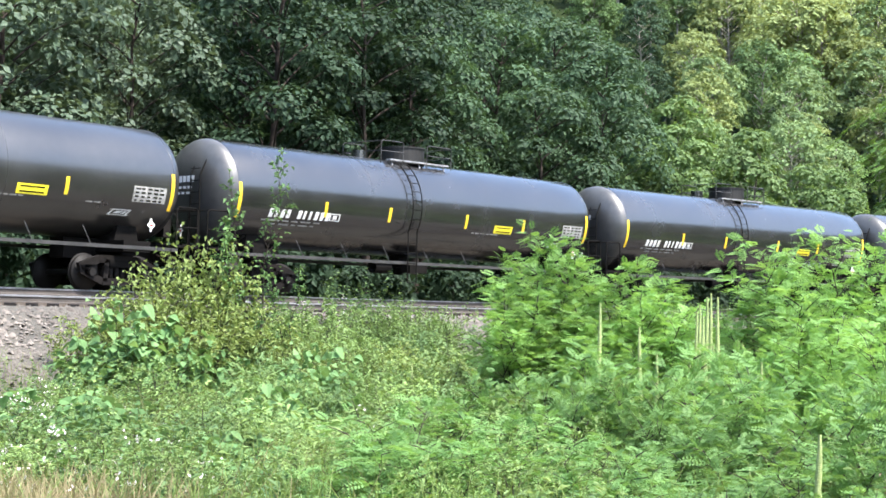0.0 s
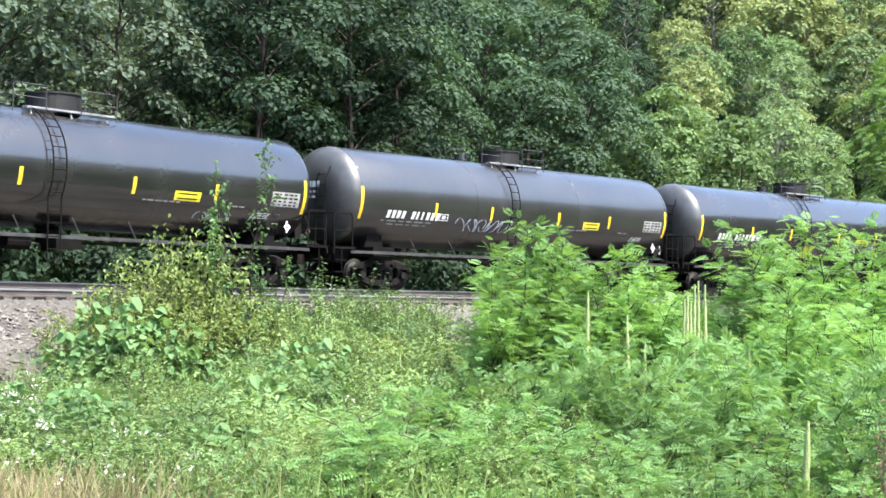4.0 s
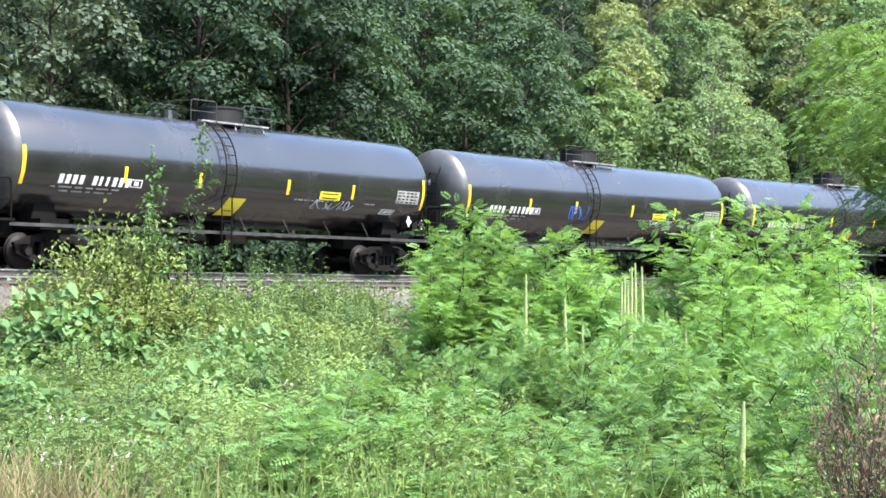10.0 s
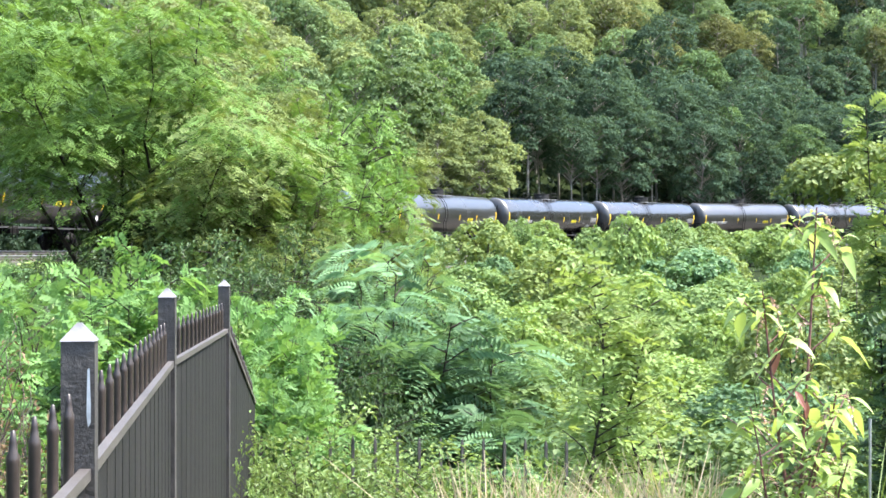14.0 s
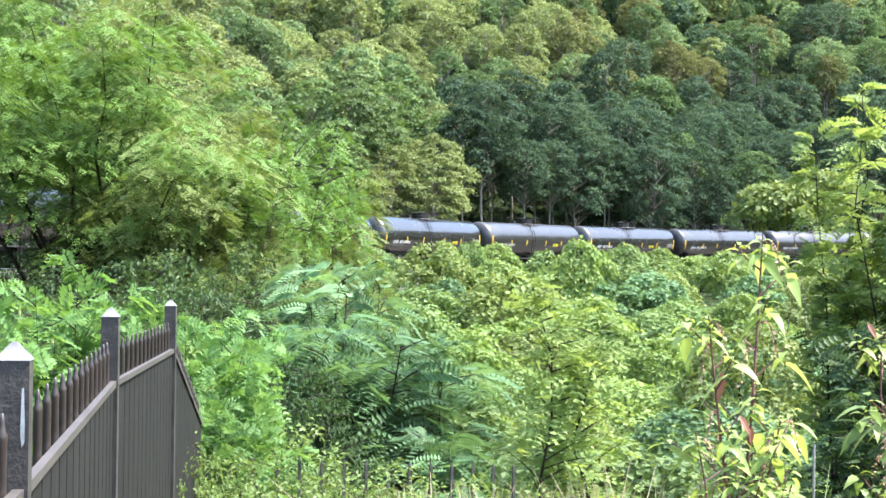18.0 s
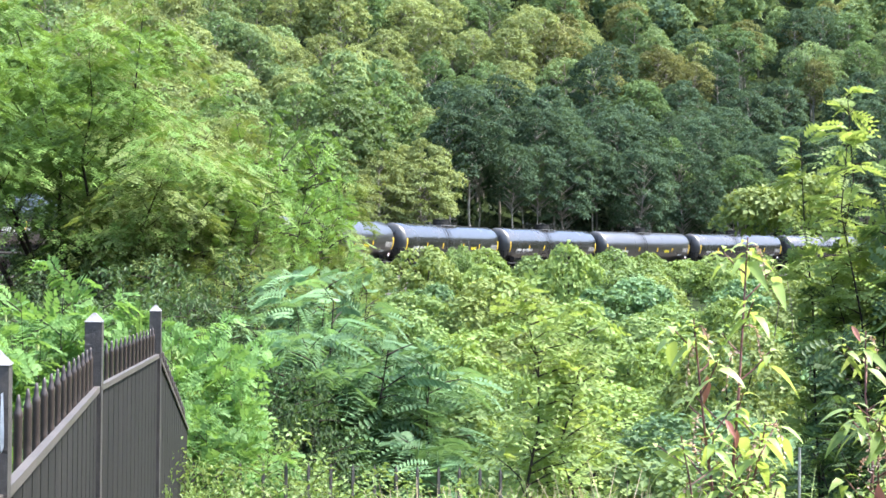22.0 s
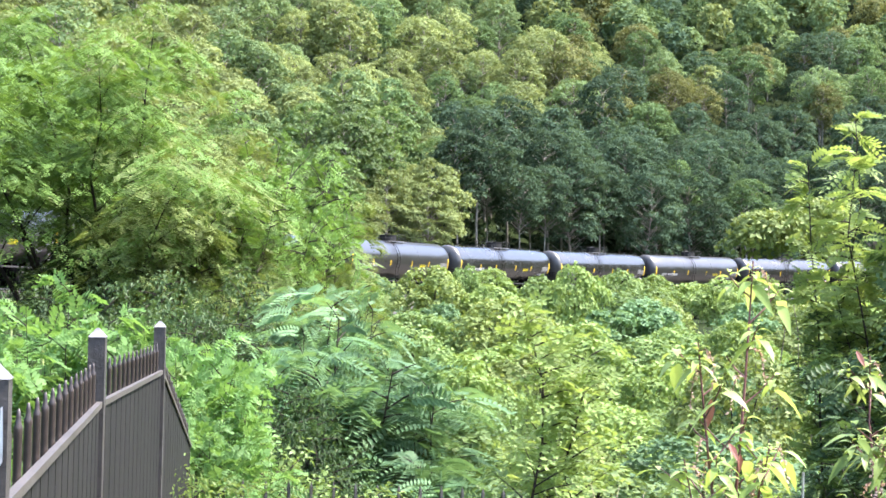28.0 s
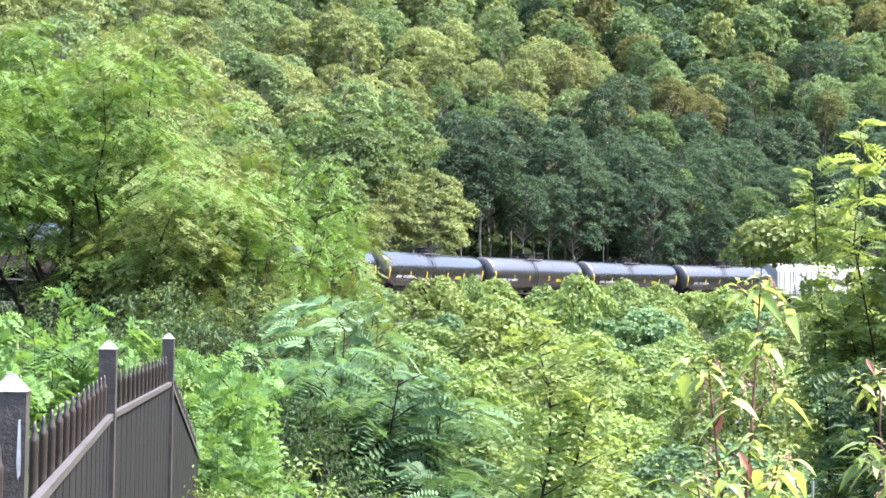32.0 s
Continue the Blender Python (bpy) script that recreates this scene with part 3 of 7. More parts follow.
def build_railway():
    v, q = sweep([(-11.2, -2.6), (-6.9, -0.62), (-6.3, -0.5), (-1.6, -0.45), (-1.2, -0.24), (3.0, -0.24), (3.6, -0.3), (6.0, -1.4)], -120, 330, 2.0, closed=False)
    rng = np.random.default_rng(5)
    v[:, 2] += rng.normal(0, 0.02, len(v))
    tagged(new("ballast_bed", put_mesh("ballast_bed", v, q, BALLAST, True)), "bank of pale crushed limestone under the tracks", "ballast", kind="structure")
    # loose stones on the bank where it lies open to view
    n = 26000
    s, off = rng.uniform(-34, 34, n), rng.uniform(-11.0, -5.9, n)
    p = on_line(s, off, 0)
    p[:, 2] += np.interp(off, [-11.2, -6.9, -6.3, -1.6], [-2.6, -0.62, -0.5, -0.45])
    k = rng.uniform(0.028, 0.075, n)
    bag = Bag()
    oct_v = np.array([(1, 0, 0), (0, 1, 0), (-1, 0, 0), (0, -1, 0), (0, 0, 0.8), (0, 0, -0.6)], float)
    tw = rng.normal(0, 0.25, (n, 6, 3))
    a = rng.uniform(0, 6.28, n)
    rot = np.stack([np.stack([np.cos(a), -np.sin(a), 0 * a], -1), np.stack([np.sin(a), np.cos(a), 0 * a], -1), np.stack([0 * a, 0 * a, 1 + 0 * a], -1)], 1)
    vv = np.einsum("nij,nkj->nki", rot, oct_v[None] + tw) * k[:, None, None] + p[:, None]
    tri = np.array([(0, 1, 4), (1, 2, 4), (2, 3, 4), (3, 0, 4)])
    me = bpy.data.meshes.new("ballast_stones")
    idx = (np.arange(n)[:, None, None] * 6 + tri[None]).reshape(-1).astype(np.int32)
    me.vertices.add(n * 6)
    me.vertices.foreach_set("co", vv.astype(np.float32).ravel())
    me.loops.add(len(idx))
    me.loops.foreach_set("vertex_index", idx)
    me.polygons.add(len(idx) // 3)
    me.polygons.foreach_set("loop_start", np.arange(0, len(idx), 3, dtype=np.int32))
    me.materials.append(STONE)
    me.update(calc_edges=True)
    tagged(new("ballast_stones", me), "loose pale limestone chippings on the bank", "ballast", kind="stuff")
    foot = [(-0.075, -0.17), (0.075, -0.17), (0.075, -0.15), (0.012, -0.135), (0.012, -0.04), (-0.012, -0.04), (-0.012, -0.135), (-0.075, -0.15)]
    head = [(-0.036, -0.042), (0.036, -0.042), (0.036, -0.006), (0.028, 0.0), (-0.028, 0.0), (-0.036, -0.006)]
    tb = Bag()
    tb.box(-0.115, 0.115, -1.3, 1.3, -0.36, -0.175)
    tie = tb.mesh("tie", TIE_WOOD)
    for n0, z0, lab in ((0.0, 0.0, "outer railway track of worn steel rails carrying the tank train"), (FRONT_N, FRONT_Z, "inner railway track of bright steel rails on timber ties")):
        root = tagged(new("railway_track"), lab, "track", "railway tracks", "structure")
        for side in (-0.755, 0.755):
            v, q = sweep(foot, -120, 330, 2.0, n0 + side, z0)
            r = part("rail", put_mesh("rail", v, q, RAIL_SIDE), root, "steel rail with rusty web")
            v, q = sweep(head, -120, 330, 2.0, n0 + side, z0)
            part("running_face", put_mesh("running_face", v, q, RAIL_TOP), r, "polished running face")
        for k in range(150):
            s = -36 + k * 0.56
            p, a = on_line(s, n0, z0), float(np.interp(s, LINE_S, LINE_PSI))
            part("tie", tie, root, m=pose(*p, 0, 0, 90 - math.degrees(a)))


build_ground()
build_railway()

# ---- the train ----
TANK_R, TANK_Z, TANK_HALF, HEAD = 1.52, 2.88, 8.03, 0.56
TRUCK_X = 6.6


def cyl_patch(bag, x0, x1, a0, a1, lift=0.008, skew=0.0, nx=2, na=4, r=TANK_R):
    """A patch on the tank's near side between two places along it and two angles over its waist (degrees)."""
    xs, an = np.linspace(0, 1, nx), np.radians(np.linspace(a0, a1, na))
    x0, x1 = x0 * 1.034, x1 * 1.034
    v = [(x0 + (x1 - x0) * f + skew * g, -(r + lift) * math.cos(a), TANK_Z + (r + lift) * math.sin(a)) for f in xs for g, a in zip(np.linspace(0, 1, na), an)]
    q = [(i * na + j, (i + 1) * na + j, (i + 1) * na + j + 1, i * na + j + 1) for i in range(nx - 1) for j in range(na - 1)]
    bag.add(v, q)


def tank_meshes():
    """The meshes that all tank cars share."""
    M = {}
    b = Bag()
    th = np.linspace(0, math.pi / 2, 9)
    xs = np.concatenate([-TANK_HALF - HEAD * np.cos(th), np.linspace(-TANK_HALF, TANK_HALF, 12)[1:-1], TANK_HALF + HEAD * np.sin(np.linspace(0, math.pi / 2, 9))])
    rs = np.concatenate([TANK_R * np.sin(th) ** 0.74, np.full(10, TANK_R), TANK_R * np.cos(np.linspace(0, math.pi / 2, 9)) ** 0.74])
    rs = np.maximum(rs, 0.003)
    n = 56
    a = np.arange(n) * 2 * np.pi / n
    v = np.stack([np.repeat(xs, n), np.tile(np.cos(a), len(xs)) * np.repeat(rs, n), TANK_Z + np.tile(np.sin(a), len(xs)) * np.repeat(rs, n)], -1)
    i, j = np.meshgrid(np.arange(len(xs) - 1), np.arange(n), indexing="ij")
    k = (j + 1) % n
    b.add(v, np.stack([i * n + j, i * n + k, (i + 1) * n + k, (i + 1) * n + j], -1))
    cap = Bag()
    m = 9 * n
    cap.add(v[:m], np.stack([i * n + j, i * n + k, (i + 1) * n + k, (i + 1) * n + j], -1)[:8].reshape(-1, 4))
    cap.v[0] = cap.v[0] * [1, 1.002, 1] + [-0.004, 0, 0]
    M["tank_head"] = cap.mesh("tank_head", TANK_DUST, True)
    M["tank"] = b.mesh("tank", TANK, True)
    M["tank_old"] = b.mesh("tank", TANK_OLD, True)
    # seams round the shell
    b = Bag()
    th = np.linspace(0, 2 * np.pi, 49)
    b.tube([(0, math.cos(t) * (TANK_R + 0.001), TANK_Z + math.sin(t) * (TANK_R + 0.001)) for t in th], 0.005, 5)
    M["weld_seam"] = b.mesh("weld_seam", TANK, True)
    # stub sill and draft gear at each end, saddles
    b = Bag()
    for e in (1,):
        b.box(*sorted((e * 5.4, e * 8.95)), -0.28, 0.28, 0.82, 1.36)
        b.box(*sorted((e * 6.45, e * 7.35)), -1.38, 1.38, 1.02, 1.30)
        for y in (-1, 1):
            v = [(e * 6.5, y * 0.3, 1.3), (e * 7.3, y * 0.3, 1.3), (e * 7.3, y * 0.95, 1.3), (e * 6.5, y * 0.95, 1.3), (e * 6.6, y * 0.3, 1.5), (e * 7.2, y * 0.3, 1.5), (e * 7.2, y * 0.95, 1.75), (e * 6.6, y * 0.95, 1.75)]
            b.add(v, [(0, 1, 2, 3), (4, 5, 6, 7), (0, 1, 5, 4), (1, 2, 6, 5), (2, 3, 7, 6), (3, 0, 4, 7)])
    M["sill"] = b.mesh("sill", FRAME)
    b = Bag()
    for y in (-1.36,):
        b.box(-8.3, 8.3, y - 0.035, y + 0.035, 1.08, 1.17)
        for x in np.arange(-5.4, 5.5, 1.8):
            b.tube([(x, y, 1.15), (x - 0.12, y * 0.86, 1.62)], [0.011, 0.011], 5)
    M["side_rail"] = b.mesh("side_rail", PIPE)
    b = Bag()
    for e in (1,):
        b.tube([(e * 8.9, 0, 0.88), (e * 9.2, 0, 0.88)], [0.11, 0.11], 8)
        b.box(*sorted((e * 9.03, e * 9.24)), -0.16, 0.16, 0.73, 1.03)
        b.tube([(e * 8.95, 0.3, 0.82), (e * 9.1, 0.32, 0.55), (e * 9.3, 0.2, 0.52)], 0.03, 6)
    M["coupler"] = b.mesh("coupler", TRUCK)
    # end platform with its handrails (built at the near end, turned for the other)
    b = Bag()
    b.box(7.95, 8.85, -1.42, 1.42, 1.20, 1.26)
    b.box(8.80, 8.86, -1.42, 1.42, 1.05, 1.26)
    for z in (0.5, 0.85):
        for y in (-1.4, 1.02):
            b.box(8.3, 8.75, y, y + 0.38, z, z + 0.03)
    for y in (-1.4, -1.02, 1.02, 1.4):
        b.bar((8.5, y, 0.5), (8.5, y, 1.2), 0.02)
    M["end_platform"] = b.mesh("end_platform", FRAME)
    b = Bag()
    for y in (-1.38, 1.38):
        b.tube([(8.05, y, 1.25), (8.05, y, 2.2), (8.12, y, 2.28), (8.72, y, 2.28), (8.8, y, 2.2), (8.8, y, 1.25)], 0.024, 6)
        b.bar((8.05, y, 1.75), (8.8, y, 1.75), 0.018)
    b.tube([(8.8, -1.38, 2.26), (8.8, 1.38, 2.26)], 0.022, 6)
    b.bar((8.8, 0.55, 1.25), (8.8, 0.55, 2.26), 0.02)
    M["handrail"] = b.mesh("handrail", FRAME)
    b = Bag()
    th = np.linspace(0, 2 * np.pi, 17)
    b.tube([(8.86, -0.5 + 0.26 * math.cos(t), 1.9 + 0.26 * math.sin(t)) for t in th], 0.02, 5)
    for t in (0, 1.05, 2.1):
        b.bar((8.86, -0.5 - 0.26 * math.cos(t), 1.9 - 0.26 * math.sin(t)), (8.86, -0.5 + 0.26 * math.cos(t), 1.9 + 0.26 * math.sin(t)), 0.012, 5)
    b.bar((8.62, -0.5, 1.9), (8.87, -0.5, 1.9), 0.03)
    b.box(8.45, 8.7, -0.65, -0.35, 1.5, 2.05)
    M["brake_wheel"] = b.mesh("brake_wheel", TRUCK)
    # fittings on top: housing, grating, rails
    b = Bag()
    b.disc((0.1, 0, 4.56), (0, 0, 1), 0.7, 0.52, 28)
    b.disc((0.1, 0, 4.84), (0, 0, 1), 0.73, 0.05, 28)
    M["housing"] = b.mesh("housing", HOUSING)
    for key, x, y, r, n in (("manway", -1.75, 0.1, 0.24, 14), ("vent", 1.2, 0.15, 0.14, 10)):
        b = Bag()
        b.disc((x, y, 4.49), (0, 0, 1), r, 0.3, n)
        M[key] = b.mesh(key, TANK)
    b = Bag()
    for y in (-0.82,):
        for k in range(5):
            b.box(-1.3, 1.4, y + k * 0.045, y + k * 0.045 + 0.02, 4.33, 4.38)
        for x in np.linspace(-1.3, 1.4, 9):
            b.box(x - 0.015, x + 0.015, y, y + 0.2, 4.32, 4.37)
        for x in (-1.15, 0.1, 1.25):
            b.bar((x, y + 0.1, 4.33), (x, y * 0.95, 4.14), 0.025)
    M["walkway"] = b.mesh("walkway", GRATING)
    b = Bag()
    for key, x0, x1, xe in (("railing_front", -1.75, -0.75, -1.75), ("railing_back", 0.35, 1.5, 1.5)):
        b = Bag()
        for y in (-0.84, 0.84):
            b.tube([(x0, y, 4.2), (x0, y, 4.86), (x0 + 0.06, y, 4.92), (x1 - 0.06, y, 4.92), (x1, y, 4.86), (x1, y, 4.2)], 0.016, 6)
            b.bar((x0, y, 4.6), (x1, y, 4.6), 0.013)
        for z in (4.6, 4.9):
            b.bar((xe, -0.84, z), (xe, 0.84, z), 0.014)
        M[key] = b.mesh("safety_railing", PIPE)
    b = Bag()
    # long handrail on the far shoulder of the shell
    b.tube([(-7.6, 0.5, 4.46), (7.6, 0.5, 4.46)], 0.018, 5)
    for x in np.arange(-7.2, 7.3, 1.8):
        b.bar((x, 0.5, 4.3), (x, 0.5, 4.46), 0.014, 5)
    M["top_railing"] = b.mesh("top_railing", FRAME)
    # side ladder over the shell and below it
    b = Bag()
    an = np.radians(np.linspace(62, -28, 14))
    for x in (-1.1, -0.7):
        pts = [(x, -(TANK_R + 0.13) * math.cos(a), TANK_Z + (TANK_R + 0.13) * math.sin(a)) for a in an]
        b.tube(pts + [(x, -1.46, 1.5), (x, -1.46, 0.52)], 0.021, 5)
    for a in np.radians(np.arange(56, -28, -10)):
        b.bar((-1.1, -(TANK_R + 0.13) * math.cos(a), TANK_Z + (TANK_R + 0.13) * math.sin(a)), (-0.7, -(TANK_R + 0.13) * math.cos(a), TANK_Z + (TANK_R + 0.13) * math.sin(a)), 0.014, 5)
    for z in (1.75, 1.45, 1.12, 0.8, 0.52):
        b.bar((-1.1, -1.46, z), (-0.7, -1.46, z), 0.014, 5)
    M["ladder"] = b.mesh("ladder", FRAME)
    # marks on the near side
    for key, spans in (("end_strip", ((-7.7, 9, -29),)), ("short_strip", ((0, -4, -21),))):
        b = Bag()
        for x, a0, a1 in spans:
            cyl_patch(b, x - 0.055, x + 0.055, a1, a0, 0.008, 0, 2, 6)
        M[key] = b.mesh("reflector_strip", STRIP)
    b = Bag()
    cyl_patch(b, 2.92, 3.82, -24, -14, 0.007)
    M["caution_panel"] = b.mesh("caution_panel", PANEL_YELLOW)
    b = Bag()
    for z in (-16.5, -21.5):
        cyl_patch(b, 3.02, 3.72, z - 0.6, z + 0.6, 0.011, 0, 2, 2)
    M["caution_print"] = b.mesh("caution_print", FRAME)
    b = Bag()
    cyl_patch(b, 6.42, 7.5, -22, -6, 0.007)
    M["data_panel"] = b.mesh("data_panel", GREY)
    b = Bag()
    rng = np.random.default_rng(3)
    for i in range(4):
        for j in range(5):
            x = 6.48 + j * 0.2
            cyl_patch(b, x, x + rng.uniform(0.08, 0.17), -20.8 + i * 3.8, -19.2 + i * 3.8, 0.011, 0, 2, 2)
    M["data_print"] = b.mesh("data_print", TANK)
    b = Bag()
    for x0, x1, a0, a1 in ((5.8, 5.86, -38, -31), (6.34, 6.4, -38, -31), (5.8, 6.4, -38, -37), (5.8, 6.4, -32, -31), (5.95, 6.15, -36, -33), (6.2, 6.3, -36, -33)):
        cyl_patch(b, x0, x1, a0, a1, 0.008, 0.12, 2, 2)
    M["stencil_box"] = b.mesh("stencil_box", WHITE)
    b = Bag()
    for x0, x1, a0, a1 in ((-4.3, -4.26, -25, -16.5), (-3.94, -3.9, -25, -16.5), (-4.28, -3.92, -25, -24), (-4.28, -3.92, -17.5, -16.5), (-4.18, -4.02, -23, -18.5)):
        cyl_patch(b, x0, x1, a0, a1, 0.008, 0, 2, 2)
    M["class_box"] = b.mesh("class_box", WHITE)
    # running number as ten plain bars, and two rows of small print
    b = Bag()
    for k in range(11):
        if k != 4:
            x = -6.6 + k * 0.213
            cyl_patch(b, x, x + (0.09 if k in (6, 7) else 0.14), -25.5, -16, 0.008, 0.03, 2, 3)
    M["stencil_number"] = b.mesh("stencil_number", WHITE)
    b = Bag()
    for row, (xa, xb) in enumerate(((-6.8, -4.6), (-6.5, -4.8))):
        x = xa
        while x < xb:
            w = rng.uniform(0.16, 0.42)
            cyl_patch(b, x, min(x + w, xb), -30 - row * 4.4, -28.2 - row * 4.4, 0.008, 0, 2, 2)
            x += w + 0.1
    for xa, xb in ((1.9, 3.2), (5.0, 5.5)):
        x = xa
        while x < xb:
            w = rng.uniform(0.1, 0.25)
            cyl_patch(b, x, x + w, -26.5, -25, 0.008, 0, 2, 2)
            x += w + 0.05
    M["small_print"] = b.mesh("small_print", GREY)
    b = Bag()
    cyl_patch(b, -0.9, -0.22, -54, -29, 0.009, 0.22, 2, 6)
    M["yellow_mark"] = b.mesh("yellow_mark", PANEL_YELLOW)
    # marks on the heads
    def head_patch(bag, y0, y1, z0, z1, lift=0.012):
        v = []
        for i in range(4):
            for j in range(3):
                y, z = y0 + (y1 - y0) * i / 3, z0 + (z1 - z0) * j / 2
                rho = min(0.98, math.hypot(y, z - TANK_Z) / TANK_R)
                v.append((-TANK_HALF - HEAD * math.sqrt(1 - rho ** 2.703) - lift, y, z))
        bag.add(v, [(i * 3 + j, i * 3 + j + 1, i * 3 + j + 4, i * 3 + j + 3) for i in range(3) for j in range(2)])

    b = Bag()
    y = 0.75
    while y > -0.15:
        w = rng.uniform(0.1, 0.16)
        head_patch(b, y, y - w, 3.12, 3.3)
        y -= w + 0.04
    for z in (2.94, 2.78):
        y = 0.72
        while y > -0.05:
            w = rng.uniform(0.12, 0.2)
            head_patch(b, y, y - w, z, z + 0.07)
            y -= w + 0.07
    M["head_print"] = b.mesh("head_print", WHITE)
    # ladder up the head
    b = Bag()
    for y in (-0.62, -0.22):
        b.tube([(-8.68, y, 1.25), (-8.68, y, 3.3), (-8.45, y, 3.75), (-8.2, y, 3.95)], 0.022, 5)
    for z in np.arange(1.5, 3.5, 0.33):
        b.bar((-8.68, -0.62, z), (-8.68, -0.22, z), 0.015, 5)
    M["head_ladder"] = b.mesh("head_ladder", FRAME)
    b = Bag()
    b.add([(-0.02, -1.46, -0.2), (-0.22, -1.46, 0.0), (-0.02, -1.46, 0.2), (0.18, -1.46, 0.0)], [(0, 3, 2, 1)])
    b.add([(-0.02, -1.44, -0.2), (-0.22, -1.44, 0.0), (-0.02, -1.44, 0.2), (0.18, -1.44, 0.0)], [(0, 1, 2, 3)])
    b.box(-0.06, 0.02, -1.445, -1.4, -0.25, 0.25)
    M["placard"] = b.mesh("placard", WHITE)
    b = Bag()
    b.add([(-0.02, -1.464, 0.07), (-0.07, -1.464, 0.12), (-0.02, -1.464, 0.175), (0.03, -1.464, 0.12)], [(0, 3, 2, 1)])
    b.add([(-0.1, -1.464, -0.06), (0.06, -1.464, -0.06), (0.06, -1.464, 0.02), (-0.1, -1.464, 0.02)], [(0, 1, 2, 3)])
    M["placard_print"] = b.mesh("placard_print", PLACARD_RED)
    # truck: side frames, springs, axles
    b = Bag()
    for y in (-0.06,):
        for x0, z0, x1, z1, w in ((-1.25, 0.58, -0.6, 0.80, 0.10), (-0.62, 0.80, 0.62, 0.80, 0.10), (0.6, 0.80, 1.25, 0.58, 0.10), (-1.2, 0.5, -0.5, 0.22, 0.09), (-0.5, 0.22, 0.5, 0.22, 0.09), (0.5, 0.22, 1.2, 0.5, 0.09), (-0.42, 0.22, -0.36, 0.8, 0.07), (0.36, 0.22, 0.42, 0.8, 0.07)):
            dx, dz = x1 - x0, z1 - z0
            l = math.hypot(dx, dz)
            ox, oz = -dz / l * w, dx / l * w
            v = [(x0 - ox, y, z0 - oz), (x1 - ox, y, z1 - oz), (x1 + ox, y, z1 + oz), (x0 + ox, y, z0 + oz)]
            v += [(x_, y + 0.12, z_) for x_, _, z_ in v]
            b.add(v, [(0, 1, 2, 3), (7, 6, 5, 4), (0, 4, 5, 1), (1, 5, 6, 2), (2, 6, 7, 3), (3, 7, 4, 0)])
        for x in (-0.89, 0.89):
            b.box(x - 0.2, x + 0.2, y, y + 0.12, 0.36, 0.64)
    M["side_frame"] = b.mesh("side_frame", TRUCK)
    b = Bag()
    b.disc((0, 0, 0.42), (0, 0, 1), 0.075, 0.34, 10)
    M["spring"] = b.mesh("spring", TRUCK, True)
    b = Bag()
    b.box(-0.3, 0.3, -1.05, 1.05, 0.6, 0.78)
    M["bolster"] = b.mesh("bolster", FRAME)
    b = Bag()
    for y in (-0.76, 0.76):
        b.disc((0, y, 0), (0, 1, 0), 0.457, 0.12, 28)
        b.disc((0, y - math.copysign(0.05, y), 0), (0, 1, 0), 0.485, 0.03, 28)
    b.tube([(0, -1.05, 0), (0, 1.05, 0)], 0.08, 10)
    M["wheelset"] = b.mesh("wheelset", WHEEL, True)
    b = Bag()
    b.disc((0, 0, 0), (0, 1, 0), 0.11, 0.1, 12)
    M["bearing_cap"] = b.mesh("bearing_cap", WHEEL)
    b = Bag()
    b.tube([(-1.7, -0.5, 1.0), (-1.0, -0.5, 1.0)], 0.2, 12)
    b.box(-0.4, 0.4, -0.9, -0.5, 0.85, 1.2)
    b.tube([(-4.5, -0.35, 1.18), (4.5, -0.35, 1.18)], 0.03, 6)
    M["brake_gear"] = b.mesh("brake_gear", FRAME)
    b = Bag()
    b.disc((0, 0, 1.2), (0, 0, 1), 0.3, 0.35, 14)
    b.disc((0, 0, 0.95), (0, 0, 1), 0.16, 0.3, 12)
    M["outlet_valve"] = b.mesh("outlet_valve", FRAME)
    return M


TM = tank_meshes()


def add_trucks(car):
    for e in (-1, 1):
        tr = part("truck", TM["bolster"], car, "cast steel truck", pose(e * TRUCK_X, 0, 0))
        for y in (-0.96, 0.96):
            part("side_frame", TM["side_frame"], tr, m=pose(0, y, 0))
            for x in (-0.2, 0.0, 0.2):
                part("spring", TM["spring"], tr, m=pose(x, y * 0.97, 0))
            for x in (-0.89, 0.89):
                part("bearing_cap", TM["bearing_cap"], tr, m=pose(x, y * 1.1, 0.457))
        for x in (-0.89, 0.89):
            part("wheelset", TM["wheelset"], tr, m=pose(x, 0, 0.457))


